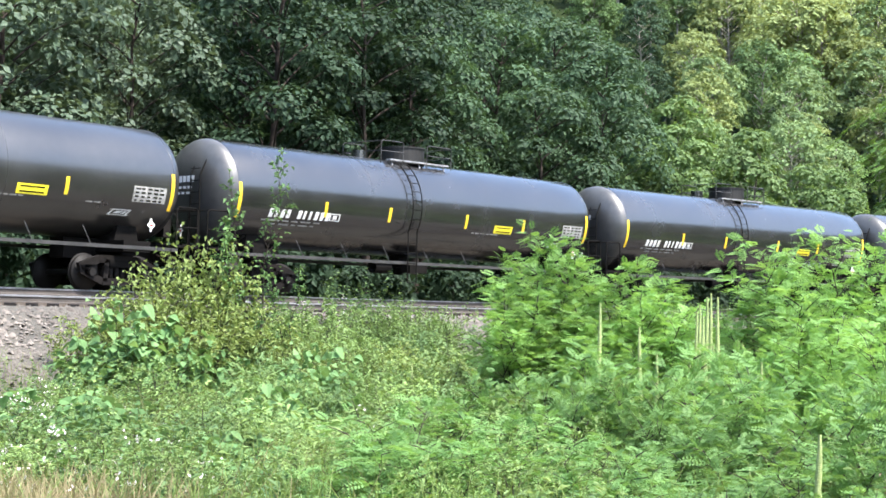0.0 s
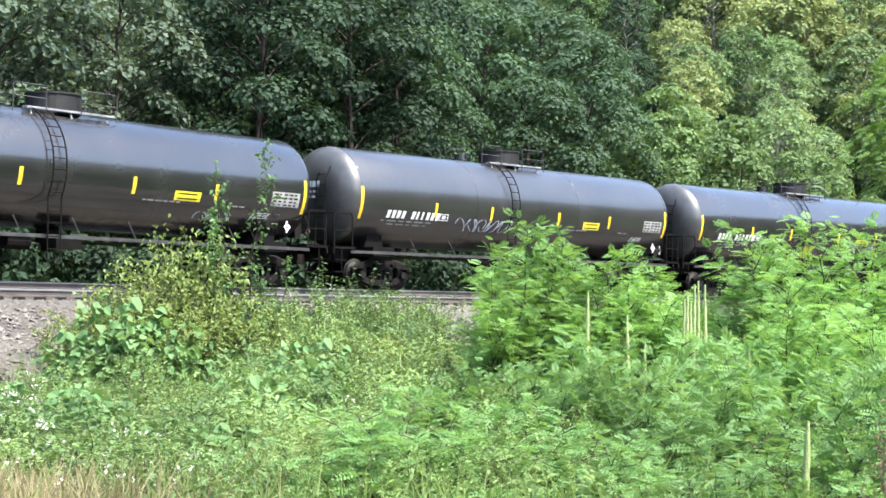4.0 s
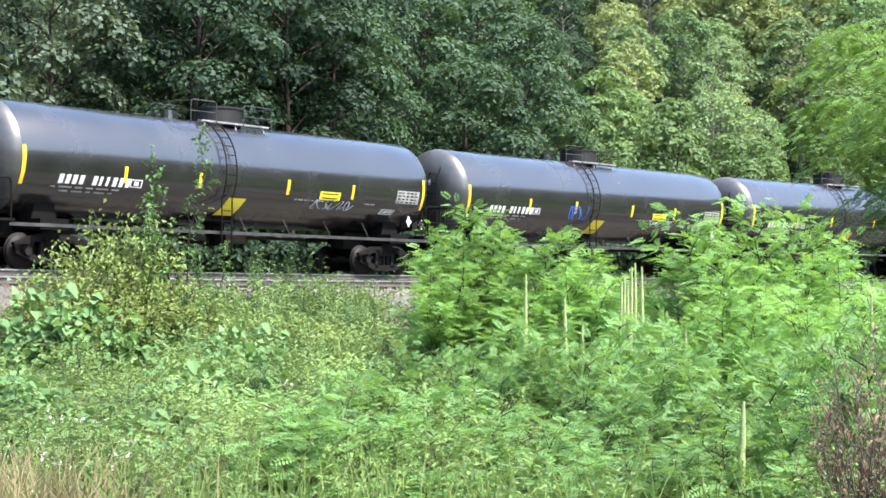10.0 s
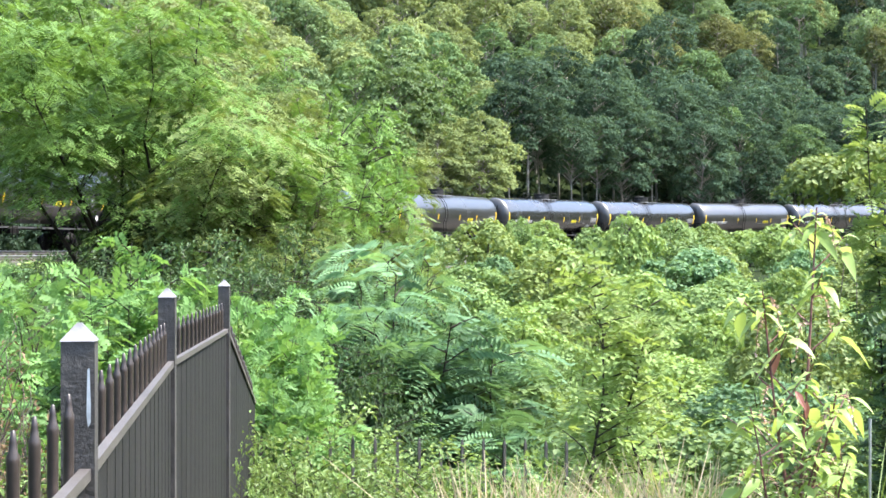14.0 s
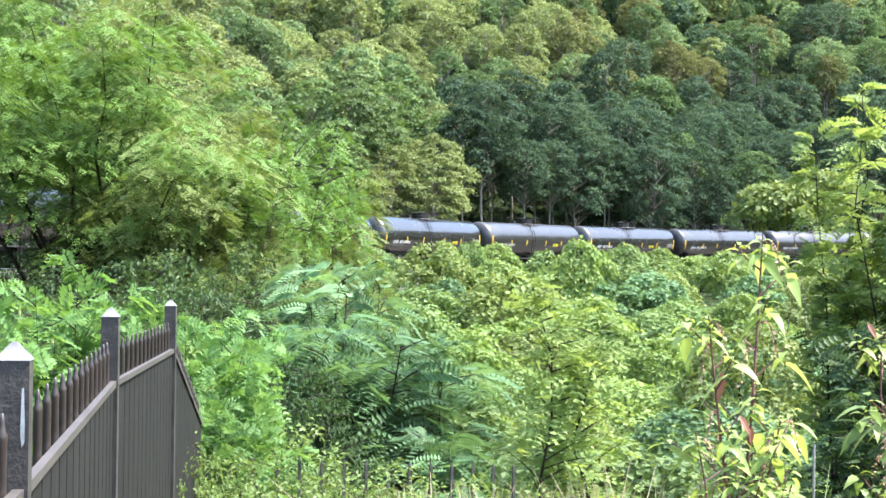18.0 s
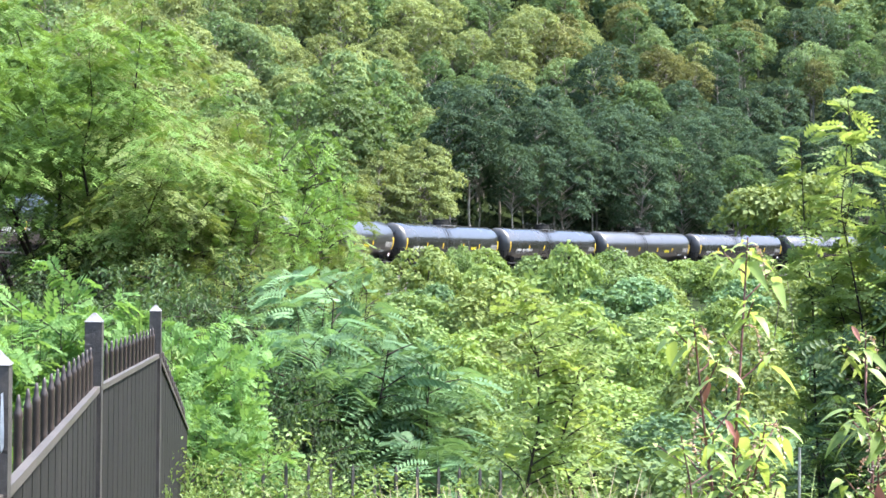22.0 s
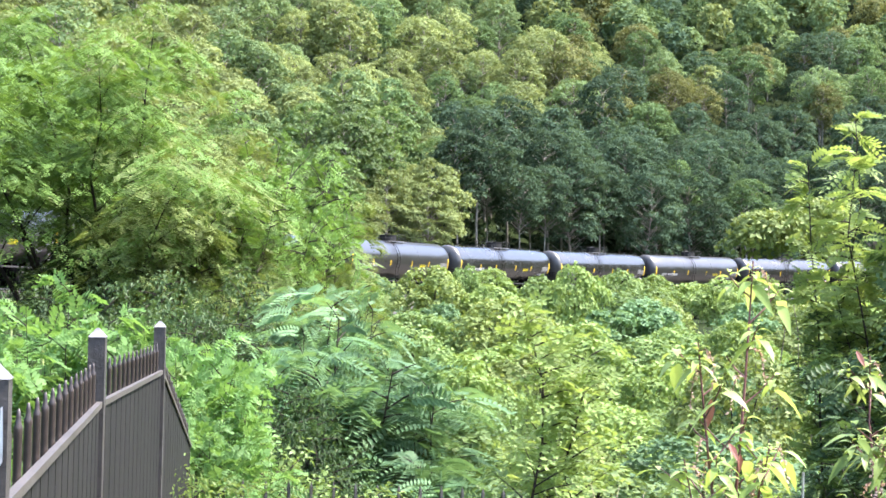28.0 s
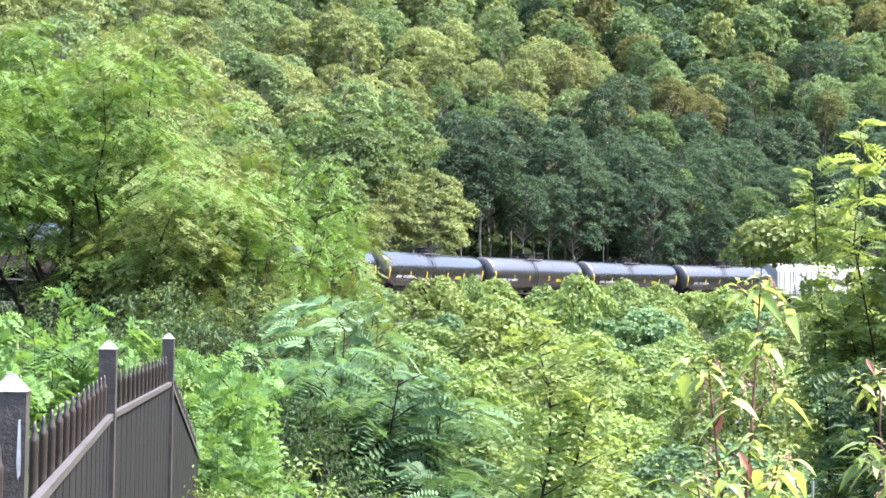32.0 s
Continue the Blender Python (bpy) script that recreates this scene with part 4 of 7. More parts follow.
def make_car(label, old=False, yellow=False):
    car = tagged(new("tank_car"), label, "tank car", "tank cars of the train")
    tank = part("tank", TM["tank_old" if old else "tank"], car, "dusty black tank shell" if old else "glossy black tank shell")
    part("tank_head", TM["tank_head"], tank, "dusty grey-black rounded head")
    for x in (-7.99, -2.7, 2.7, 7.99):
        part("weld_seam", TM["weld_seam"], tank, m=pose(x, 0, 0))
    for rz in (0, 180):
        part("sill", TM["sill"], car, m=pose(0, 0, 0, 0, 0, rz))
        part("side_rail", TM["side_rail"], car, m=pose(0, 0, 0, 0, 0, rz))
        part("coupler", TM["coupler"], car, m=pose(0, 0, 0, 0, 0, rz))
    for rz in (0, 180):
        p = part("end_platform", TM["end_platform"], car, m=pose(0, 0, 0, 0, 0, rz) @ pose(0.2, 0, 0))
        part("handrail", TM["handrail"], p)
    part("brake_wheel", TM["brake_wheel"], car)
    part("housing", TM["housing"], car, "round manway housing")
    part("manway", TM["manway"], car)
    part("vent", TM["vent"], car)
    w = part("walkway", TM["walkway"], car, "steel grating walkway")
    part("walkway", TM["walkway"], car, "steel grating walkway", pose(0.1, 0, 0, 0, 0, 180))
    part("safety_railing", TM["railing_front"], w, "worn grey pipe railing")
    part("safety_railing", TM["railing_back"], w, "worn grey pipe railing")
    part("top_railing", TM["top_railing"], w)
    part("ladder", TM["ladder"], car)
    part("brake_gear", TM["brake_gear"], car)
    part("outlet_valve", TM["outlet_valve"], car)
    part("reflector_strip", TM["end_strip"], tank, "yellow reflective strip")
    part("reflector_strip", TM["end_strip"], tank, "yellow reflective strip", pose(15.924, 0, 0))
    for x in (-4.65, -1.95, 1.6, 4.5):
        part("reflector_strip", TM["short_strip"], tank, "yellow reflective strip", pose(x, 0, 0))
    for key, lab in (("caution_panel", "yellow caution panel"), ("caution_print", ""), ("data_panel", "grey stencilled data panel"), ("data_print", ""), ("stencil_box", "white stencilled box"), ("class_box", ""),
                     ("stencil_number", "white stencilled running number"), ("small_print", "small grey stencilled print"), ("head_print", "white stencilled print")):
        piece = part(key, TM[key], tank, lab)
        if key in ("data_print", "stencil_number", "small_print", "caution_print", "head_print"):
            tagged(piece, kind="stuff")
    part("head_ladder", TM["head_ladder"], car)
    for x, y, rz in ((-8.0, -0.2, -90), (7.35, -0.42, 0)):
        pl = part("placard", TM["placard"], car, "white diamond hazard placard", Matrix.LocRotScale((x, y, 1.74), Euler((0, 0, radians(rz))), (0.68, 0.68, 0.68)))
        part("placard_print", TM["placard_print"], pl, "red placard mark")
    if yellow:
        part("yellow_mark", TM["yellow_mark"], tank, "slanted yellow mark")
    add_trucks(car)
    return car


def scribble(car, seed, x0, x1, a0, a1, mat, label):
    """Sprayed loops on the tank's side, no letters."""
    rng = np.random.default_rng(seed)
    b = Bag()
    x0, x1 = x0 - 0.3, x1 - 0.3
    n = max(4, int((x1 - x0) / 0.3))
    for k in range(n):
        cx = x0 + (k + 0.5) * (x1 - x0) / n
        t = np.linspace(0, rng.uniform(4, 7), 16)
        px = cx + (x1 - x0) / n * 0.55 * np.cos(t + rng.uniform(0, 6)) + 0.05 * t
        pa = (a0 + a1) / 2 + (a1 - a0) / 2 * np.sin(t * rng.uniform(0.8, 1.3) + rng.uniform(0, 6))
        for i in range(15):
            w = 0.024
            v = []
            for x, a in ((px[i] - w, pa[i]), (px[i] + w, pa[i]), (px[i + 1] + w, pa[i + 1]), (px[i + 1] - w, pa[i + 1])):
                a = radians(a)
                v.append((x, -(TANK_R + 0.012) * math.cos(a), TANK_Z + (TANK_R + 0.012) * math.sin(a)))
            b.add(v, [(0, 1, 2, 3)])
    part("graffiti", b.mesh("graffiti", mat), car, label)


def make_hopper():
    """A pale covered hopper car."""
    car = tagged(new("hopper_car"), "pale grey ribbed covered hopper car behind the tank cars", "hopper car", "hopper cars of the train")
    b = Bag()
    prof = [(-1.5, 1.2), (-1.58, 1.6), (-1.58, 3.9), (-1.2, 4.45), (-0.5, 4.62), (0.5, 4.62), (1.2, 4.45), (1.58, 3.9), (1.58, 1.6), (1.5, 1.2)]
    m = len(prof)
    v = [(x, y, z) for x in (-8.6, 8.6) for y, z in prof]
    b.add(v, [(j, (j + 1) % m, m + (j + 1) % m, m + j) for j in range(m)])
    for o in (0, m):
        b.add([v[o + j] for j in range(m)], [(0, 1, 8, 9), (1, 2, 7, 8), (2, 3, 6, 7), (3, 4, 5, 6)])
    part("body", b.mesh("body", HOPPER), car)
    rib = Bag()
    rib.box(-0.04, 0.04, -1.66, -1.585, 1.25, 3.95)
    rm = rib.mesh("side_rib", HOPPER)
    for k in range(17):
        part("side_rib", rm, car, m=pose(-8.3 + k * 1.0375, 0, 0))
    b = Bag()
    b.box(-8.4, 8.4, -0.45, 0.45, 4.64, 4.72)
    for k in range(5):
        b.box(-6.9 + k * 3.1, -5.5 + k * 3.1, -0.4, 0.4, 4.73, 4.84)
    part("roof_hatches", b.mesh("roof_hatches", HOPPER), car)
    b = Bag()
    for k in range(3):
        v = [(-6.5 + k * 4.3, y, 1.25) for y in (-1.4, 1.4)] + [(-2.4 + k * 4.3, y, 1.25) for y in (1.4, -1.4)] + [(-4.9 + k * 4.3, y, 0.45) for y in (-0.6, 0.6)] + [(-4.0 + k * 4.3, y, 0.45) for y in (0.6, -0.6)]
        b.add(v, [(0, 1, 2, 3), (4, 5, 6, 7), (0, 1, 5, 4), (1, 2, 6, 5), (2, 3, 7, 6), (3, 0, 4, 7)])
    part("hopper_bay", b.mesh("hopper_bay", HOPPER), car)
    for rz in (0, 180):
        part("coupler", TM["coupler"], car, m=pose(0, 0, 0, 0, 0, rz))
    add_trucks(car)
    return car


CARS = []
_plain = make_car("glossy black railway tank car with yellow reflector strips")
_dusty = make_car("dusty black railway tank car with yellow reflector strips", old=True)
_marked = make_car("black railway tank car with a slanted yellow mark", yellow=True)
for k in range(-2, 27):
    if k >= 23:
        c = make_hopper() if k == 23 else copy_thing(CARS[-1][1], pose(0, 0, 0))
    else:
        src = _marked if k in (3, 4, 5, 6) else _dusty if k % 3 == 2 else _plain
        first = not any(o is src for _, o in CARS)
        c = src if first else copy_thing(src, pose(0, 0, 0))
    CARS.append((k, c))
    if k == 2:
        scribble(c, 11, -3.3, -0.6, -37, -20, SPRAY, "silver and blue sprayed scribble")
    if k == 3:
        scribble(c, 12, 2.9, 4.7, -36, -24, SPRAY, "pale sprayed scribble")
    if k == 5:
        scribble(c, 13, -2.2, -1.1, -30, -10, BLUE, "blue sprayed scribble")
    if k == 1:
        scribble(c, 14, 4.2, 5.4, -44, -34, SPRAY, "small pale sprayed scribble")


def car_pose(k, t):
    """Where car k stands at t: its two trucks ride on the line."""
    mid = S_FIRST + CAR_PITCH * (k + 0.5) - SPEED * t
    a, b = on_line(mid - TRUCK_X), on_line(mid + TRUCK_X)
    x = Vector(b - a).normalized()
    y = Vector((0, 0, 1)).cross(x).normalized()
    z = x.cross(y)
    m = Matrix((x, y, z)).transposed().to_4x4()
    m.translation = (a + b) / 2
    return m


def motions():
    for k, car in CARS:
        walk(car, [(t, car_pose(k, t)) for t in range(0, 33)])
        if -1 <= k <= 6:
            # the wheels roll: 7.852 m/s on a radius of 0.457 m
            for ob in car.children_recursive:
                if ob.name.startswith("wheelset"):
                    x = ob.matrix_basis.translation.x
                    walk(ob, [(i / 12, pose(x, 0, 0.457, 0, -math.degrees(SPEED / 0.457) * i / 12, 0)) for i in range(32 * 12 + 1)])

# ---- trees ----
def grow(rng, h, r0, base, spread, limbs, twigs, per, leaf, flat=0.6, clump=0.5, lean=0.0, stems=1, style="broad", rag=0.4):
    """A tree: trunk and limbs as tapered tubes, leaves in clumps at the twigs. Returns two bags."""
    wood, green = Bag(), Bag()
    tips = []
    for st in range(stems):
        a0 = rng.uniform(0, 6.28)
        out = lean * h * (0.6 + 0.8 * rng.random()) if stems > 1 else lean * h
        t = np.linspace(0, 1, 7)
        hh = h * (1 if st == 0 else rng.uniform(0.7, 0.98))
        px = np.cos(a0) * out * t ** 1.4 + rng.normal(0, 0.02 * h, 7) * t
        py = np.sin(a0) * out * t ** 1.4 + rng.normal(0, 0.02 * h, 7) * t
        trunk = np.stack([px, py, hh * 0.93 * t], -1)
        wood.tube(trunk, r0 * (0.06 + 0.94 * (1 - t) ** 1.5), 7)
        for i in range(limbs):
            f = base + (0.97 - base) * (i + rng.random()) / limbs
            root = np.array([np.interp(f, t, trunk[:, c]) for c in range(3)])
            g = (f - base) / (1 - base)
            reach = spread * (math.sin(math.pi * (0.15 + 0.78 * g)) ** 0.7) * rng.uniform(0.65, 1.1)
            a = i * 2.4 + rng.uniform(-0.5, 0.5) + a0
            rise = reach * rng.uniform(0.15, 0.6) + (1 - g) * 0.3
            s = np.linspace(0, 1, 5)
            limb = root + np.stack([np.cos(a) * reach * s, np.sin(a) * reach * s, rise * s ** 0.8 - 0.12 * reach * s ** 2], -1) + rng.normal(0, 0.05 * reach, (5, 3)) * s[:, None]
            wood.tube(limb, r0 * 0.38 * (1 - f * 0.6) * (1 - 0.85 * s), 5)
            for _ in range(twigs):
                u = rng.uniform(0.3, 1.0)
                p = np.array([np.interp(u, s, limb[:, c]) for c in range(3)])
                tips.append(p + rng.normal(0, 0.13 * spread, 3) * [1, 1, 0.6])
        tips.append(trunk[-1] + [0, 0, h * 0.03])
    tips = np.array(tips)
    # clumps: leaves lie over a rounded, ragged shell, lit on top and shaded below
    n = len(tips) * per
    c = np.repeat(tips, per, 0)
    size = np.repeat(rng.uniform(0.6, 1.3, len(tips)), per)
    o = rand_dirs(rng, n, 0.25)
    p = c + o * (clump * size * rng.uniform(0.45, 1.15, n))[:, None] * [1, 1, flat]
    mid = tips.mean(0)
    u = unit(0.7 * o + 0.8 * unit(p - mid) + rng.normal(0, rag, (n, 3)) + [0, 0, 0.25])
    d = unit(np.cross(u, rng.normal(0, 1, (n, 3))) + [0, 0, -0.25] + o * 0.4)
    ln = leaf * rng.uniform(0.65, 1.35, n)
    if style == "feather":
        pinnate(green, p, d, u, ln, 5, 0.3, 0.14, 0.25)
    else:
        leaf_quads(green, p, d, u, ln, ln * 0.66, 0.1, 0.12)
    return wood, green


def tree_kind(name, seed, mat, bark, label, category="tree", **kw):
    rng = np.random.default_rng(seed)
    wood, green = grow(rng, **kw)
    ob = tagged(new(name), label, category)
    part("trunk", wood.mesh("trunk", bark, True), ob, "bare trunk with limbs")
    part("crown", green.mesh("crown", mat), ob, "leafy crown")
    return ob


def stand(ob, x, y, k=1.0, rz=0.0, sink=0.1, first=False, kz=1.0):
    z = float(land(np.array([x]), np.array([y]))[0]) - sink
    m = Matrix.LocRotScale((x, y, z), Euler((0, 0, rz)), (k, k, k * kz))
    if first:
        ob.matrix_basis = m
        return ob
    c = copy_thing(ob, Matrix())
    c.matrix_basis = m
    return c


def plant_woods():
    rng = np.random.default_rng(21)
    # tall broadleaf trees along the far side of the line
    lab = "tall broadleaf tree with a dense green crown at the wood's edge"
    def lobed_kind(name, seed, mat, bark, label, category="tree", **kw):
        wood, green = crown_tree(np.random.default_rng(seed), **kw)
        ob = tagged(new(name), label, category)
        part("trunk", wood.mesh("trunk", bark, True), ob, "bare trunk with limbs")
        part("crown", green.mesh("crown", mat), ob, "leafy crown")
        return ob

    near = [
        lobed_kind("broadleaf_tree", 31, LEAF_NEAR, BARK_DARK, lab, h=15, r0=0.2, base=0.1, rad=4.3, lobes=30, per=300, leaf=0.23, flat=0.55, inner=6, rag=0.3, small=0.24, big=0.4, low=-0.2),
        lobed_kind("broadleaf_tree", 32, LEAF_PALE, BARK_DARK, "tall tree with a ragged crown, its leaves coloured pale for sunlight", h=14, r0=0.18, base=0.08, rad=4.2, lobes=30, per=280, leaf=0.23, flat=0.55, inner=6, rag=0.42, small=0.22, big=0.38, low=-0.2),
        lobed_kind("broadleaf_tree", 33, LEAF_SHADE, BARK_DARK, "tall tree at the wood's edge, its leaves coloured dark for shade", h=17, r0=0.22, base=0.14, rad=4.6, lobes=30, per=290, leaf=0.23, flat=0.55, inner=6, rag=0.32, small=0.22, big=0.38, low=-0.2),
        lobed_kind("broadleaf_tree", 34, LEAF_NEAR, BARK_DARK, lab, h=12, r0=0.18, base=0.05, rad=3.9, lobes=28, per=300, leaf=0.23, flat=0.55, inner=6, rag=0.3, small=0.24, big=0.4, low=-0.2),
    ]
    for o in near:
        tagged(o, group="trees behind the line")
    used = set()
    for row, (n0, step) in enumerate(((9.5, 5.0), (14, 5.6), (20, 6.5))):
        s = -40.0 + row * 2.3
        while s < 20 + row * 2:
            x, y, _ = on_line(s + rng.uniform(-1, 1), n0 + rng.uniform(-1.2, 1.5))
            i = int(rng.integers(0, 4))
            bearing = math.degrees(math.atan2(x, y))
            # far left, sunlit leaf highlights are put into the pale leaf colour
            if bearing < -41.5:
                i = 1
            # mostly the shade-coloured tree along this stretch
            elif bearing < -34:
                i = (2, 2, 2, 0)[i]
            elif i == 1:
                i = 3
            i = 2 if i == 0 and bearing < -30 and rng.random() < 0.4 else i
            stand(near[i], x, y, rng.uniform(0.85, 1.15), rng.uniform(0, 6.28), first=i not in used)
            used.add(i)
            s += step * rng.uniform(0.8, 1.25)
    for i in set(range(4)) - used:
        x, y, _ = on_line(-48.0 - 6 * i, 12.0)
        stand(near[i], x, y, 1.0, 0.0, first=True)
    # lower, lighter trees beside the line where the tall ones end
    young = [lobed_kind("young_tree", 35 + i, mat, BARK, "young light green tree beside the track", h=10.5, r0=0.11, base=0.06, rad=3.2, lobes=26, per=220, leaf=0.25, flat=0.55, inner=6, rag=0.3, small=0.24, big=0.4, low=-0.2) for i, mat in enumerate((LEAF_YOUNG, LEAF_PALE))]
    for o in young:
        tagged(o, group="young trees by the line")
    used = set()
    for row, (n0, step) in enumerate(((8.0, 4.6), (12.0, 5.2))):
        s = 21.0 + row
        while s < 68:
            x, y, _ = on_line(s, n0 + rng.uniform(-1, 1.5))
            i = int(rng.random() < 0.2 or (s > 50 and 1 not in used))
            stand(young[i], x, y, rng.uniform(0.75, 1.2) * (1.0 if s < 27 else 0.72), rng.uniform(0, 6.28), first=i not in used)
            used.add(i)
            s += step * rng.uniform(0.8, 1.3)
    # low growth under the wood's edge, the trees' shade put into its leaf colour
    under = tree_kind("undergrowth_shrub", 39, LEAF_SHADE, BARK_DARK, "low shrub under the trees, its green darkened for shade", "shrub", h=2.2, r0=0.03, base=0.05, spread=1.6, limbs=12, twigs=4, per=26, leaf=0.24, clump=0.45)
    tagged(under, group="undergrowth by the line")
    s, first = -38.0, True
    while s < 60:
        x, y, _ = on_line(s, 6.3 + rng.uniform(-0.4, 1.0))
        stand(under, x, y, rng.uniform(0.7, 1.2), rng.uniform(0, 6.28), first=first)
        first = False
        s += rng.uniform(1.6, 3.0)
    # slender pale-stemmed trees along the line farther round the curve
    slim = [
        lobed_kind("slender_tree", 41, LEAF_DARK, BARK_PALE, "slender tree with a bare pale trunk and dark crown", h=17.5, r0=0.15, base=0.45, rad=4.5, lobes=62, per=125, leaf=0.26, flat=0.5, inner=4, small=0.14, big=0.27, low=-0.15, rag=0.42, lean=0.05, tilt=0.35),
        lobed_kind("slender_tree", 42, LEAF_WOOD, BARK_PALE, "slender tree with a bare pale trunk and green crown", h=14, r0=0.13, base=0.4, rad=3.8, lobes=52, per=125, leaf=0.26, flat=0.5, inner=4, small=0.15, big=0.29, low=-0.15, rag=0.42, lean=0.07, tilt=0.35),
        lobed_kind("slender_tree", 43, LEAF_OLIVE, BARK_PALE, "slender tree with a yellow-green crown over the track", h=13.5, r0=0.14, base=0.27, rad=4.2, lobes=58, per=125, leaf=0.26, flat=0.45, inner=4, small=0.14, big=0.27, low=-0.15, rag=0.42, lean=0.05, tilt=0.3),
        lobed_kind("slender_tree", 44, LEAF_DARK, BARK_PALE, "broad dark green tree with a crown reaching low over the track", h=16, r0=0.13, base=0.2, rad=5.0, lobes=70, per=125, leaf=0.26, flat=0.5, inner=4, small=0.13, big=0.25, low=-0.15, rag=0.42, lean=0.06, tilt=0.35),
        lobed_kind("slender_tree", 45, LEAF_YOUNG, BARK_PALE, "slender tree with a bare pale trunk and light green crown", h=14, r0=0.13, base=0.32, rad=4.0, lobes=56, per=125, leaf=0.26, flat=0.45, inner=4, small=0.14, big=0.27, low=-0.15, rag=0.42, lean=0.06, tilt=0.3),
    ]
    for o in slim:
        tagged(o, group="trees round the curve")
    used = set()
    for row, (n0, step) in enumerate(((8.5, 5.2), (13.5, 5.6), (19, 6.2))):
        s = 66.0 + row * 2
        while s < 235:
            x, y, _ = on_line(s + rng.uniform(-1, 1), n0 + rng.uniform(-1.2, 1.8))
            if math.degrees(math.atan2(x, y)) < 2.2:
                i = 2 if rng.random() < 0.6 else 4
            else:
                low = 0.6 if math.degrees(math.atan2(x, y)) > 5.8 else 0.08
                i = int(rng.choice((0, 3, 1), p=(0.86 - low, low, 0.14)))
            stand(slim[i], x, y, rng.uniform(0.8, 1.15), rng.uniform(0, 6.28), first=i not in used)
            used.add(i)
            s += step * rng.uniform(0.7, 1.3)
    # the wooded hill: single trees on its lower half, one mass for each sort of tree above
    sorts = [(LEAF_WOOD, "green"), (LEAF_WOOD_B, "pale green"), (LEAF_DARK, "dark green"), (LEAF_OLIVE, "yellow-green"), (LEAF_RUST, "rust-tinged")]
    shapes = []
    for i in range(5):
        r = np.random.default_rng(60 + i)
        kw = dict(h=(11, 10.5, 12, 10, 11.5)[i], r0=0.17, base=(0.2, 0.15, 0.25, 0.12, 0.2)[i], rad=(4.3, 4.9, 4.0, 4.7, 3.8)[i], lobes=(42, 48, 38, 46, 36)[i], flat=0.55, low=-0.15, small=0.15, big=0.3, rag=0.42, tilt=0.35)
        shapes.append((crown_tree(r, per=95, leaf=0.32, inner=3, **kw), crown_tree(np.random.default_rng(60 + i), per=36, leaf=0.58, inner=2, **kw)))
    trees = {}
    bags = [Bag() for _ in sorts]
    pts = []
    for s in np.concatenate([np.arange(-40, 18, 6.6), np.arange(18, 62, 4.4), np.arange(62, 270, 6.6)]):
        n = 25.0
        while n < 190:
            pts.append((s + rng.uniform(-3, 3), n + rng.uniform(-3, 3)))
            n += (6.0 + n * 0.012) * (0.72 if 18 <= s < 62 else 1.0)
    pts = np.array(pts)
    xyz = on_line(pts[:, 0], pts[:, 1])
    az = np.degrees(np.arctan2(xyz[:, 0], xyz[:, 1]))
    keep = (az > -54) & (az < 19) & ((pts[:, 0] > 20) | (pts[:, 1] < 46)) & ((az > -29) | (pts[:, 1] < 34))
    xyz, pts = xyz[keep], pts[keep]
    z = land(xyz[:, 0], xyz[:, 1])
    near_first = np.argsort(np.where(pts[:, 0] > 10, pts[:, 1], 900 + pts[:, 1]))
    for order, idx in enumerate(near_first):
        (x, y, _), zz = xyz[idx], float(z[idx])
        v = int(rng.integers(0, 5))
        bearing = math.degrees(math.atan2(x, y))
        a, k = rng.uniform(0, 6.28), rng.uniform(0.72, 1.25) * (0.66 if 18 <= pts[idx, 0] < 62 else 1.0)
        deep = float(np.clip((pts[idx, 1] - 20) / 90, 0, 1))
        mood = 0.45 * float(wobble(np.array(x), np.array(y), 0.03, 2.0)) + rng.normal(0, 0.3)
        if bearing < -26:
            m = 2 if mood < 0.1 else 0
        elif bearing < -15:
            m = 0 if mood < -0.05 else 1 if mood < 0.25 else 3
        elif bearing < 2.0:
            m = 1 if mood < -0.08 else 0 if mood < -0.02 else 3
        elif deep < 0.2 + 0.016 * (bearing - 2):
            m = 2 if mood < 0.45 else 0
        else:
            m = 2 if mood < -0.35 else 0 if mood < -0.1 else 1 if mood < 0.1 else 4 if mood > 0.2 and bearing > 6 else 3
        if order < 300:
            if (v, m) not in trees:
                ob = tagged(new("hillside_tree"), sorts[m][1] + " broadleaf tree with a rounded crown on the hillside", "tree", "trees on the hillside")
                part("trunk", shapes[v][0][0].mesh("trunk", BARK_PALE, True), ob, "slim pale trunk")
                part("crown", shapes[v][0][1].mesh("crown", sorts[m][0]), ob, sorts[m][1] + " crown")
                trees[(v, m)] = ob
                stand(ob, x, y, k, a, first=True, kz=rng.uniform(0.9, 1.1))
            else:
                stand(trees[(v, m)], x, y, k, a, kz=rng.uniform(0.9, 1.1))
            continue
        for bag in shapes[v][1]:
            w, q = np.concatenate(bag.v), np.concatenate(bag.q)
            if bag is shapes[v][1][0]:
                continue
            ca, sa = math.cos(a) * k, math.sin(a) * k
            bags[m].add(np.stack([w[:, 0] * ca - w[:, 1] * sa + x, w[:, 0] * sa + w[:, 1] * ca + y, w[:, 2] * k * rng.uniform(0.9, 1.1) + zz], -1), q)
    # low growth that covers the hill's floor, coloured dark as shaded by the trees
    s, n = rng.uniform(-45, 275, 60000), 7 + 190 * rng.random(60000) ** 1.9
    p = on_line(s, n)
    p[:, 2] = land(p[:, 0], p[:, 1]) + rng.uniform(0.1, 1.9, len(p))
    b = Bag()
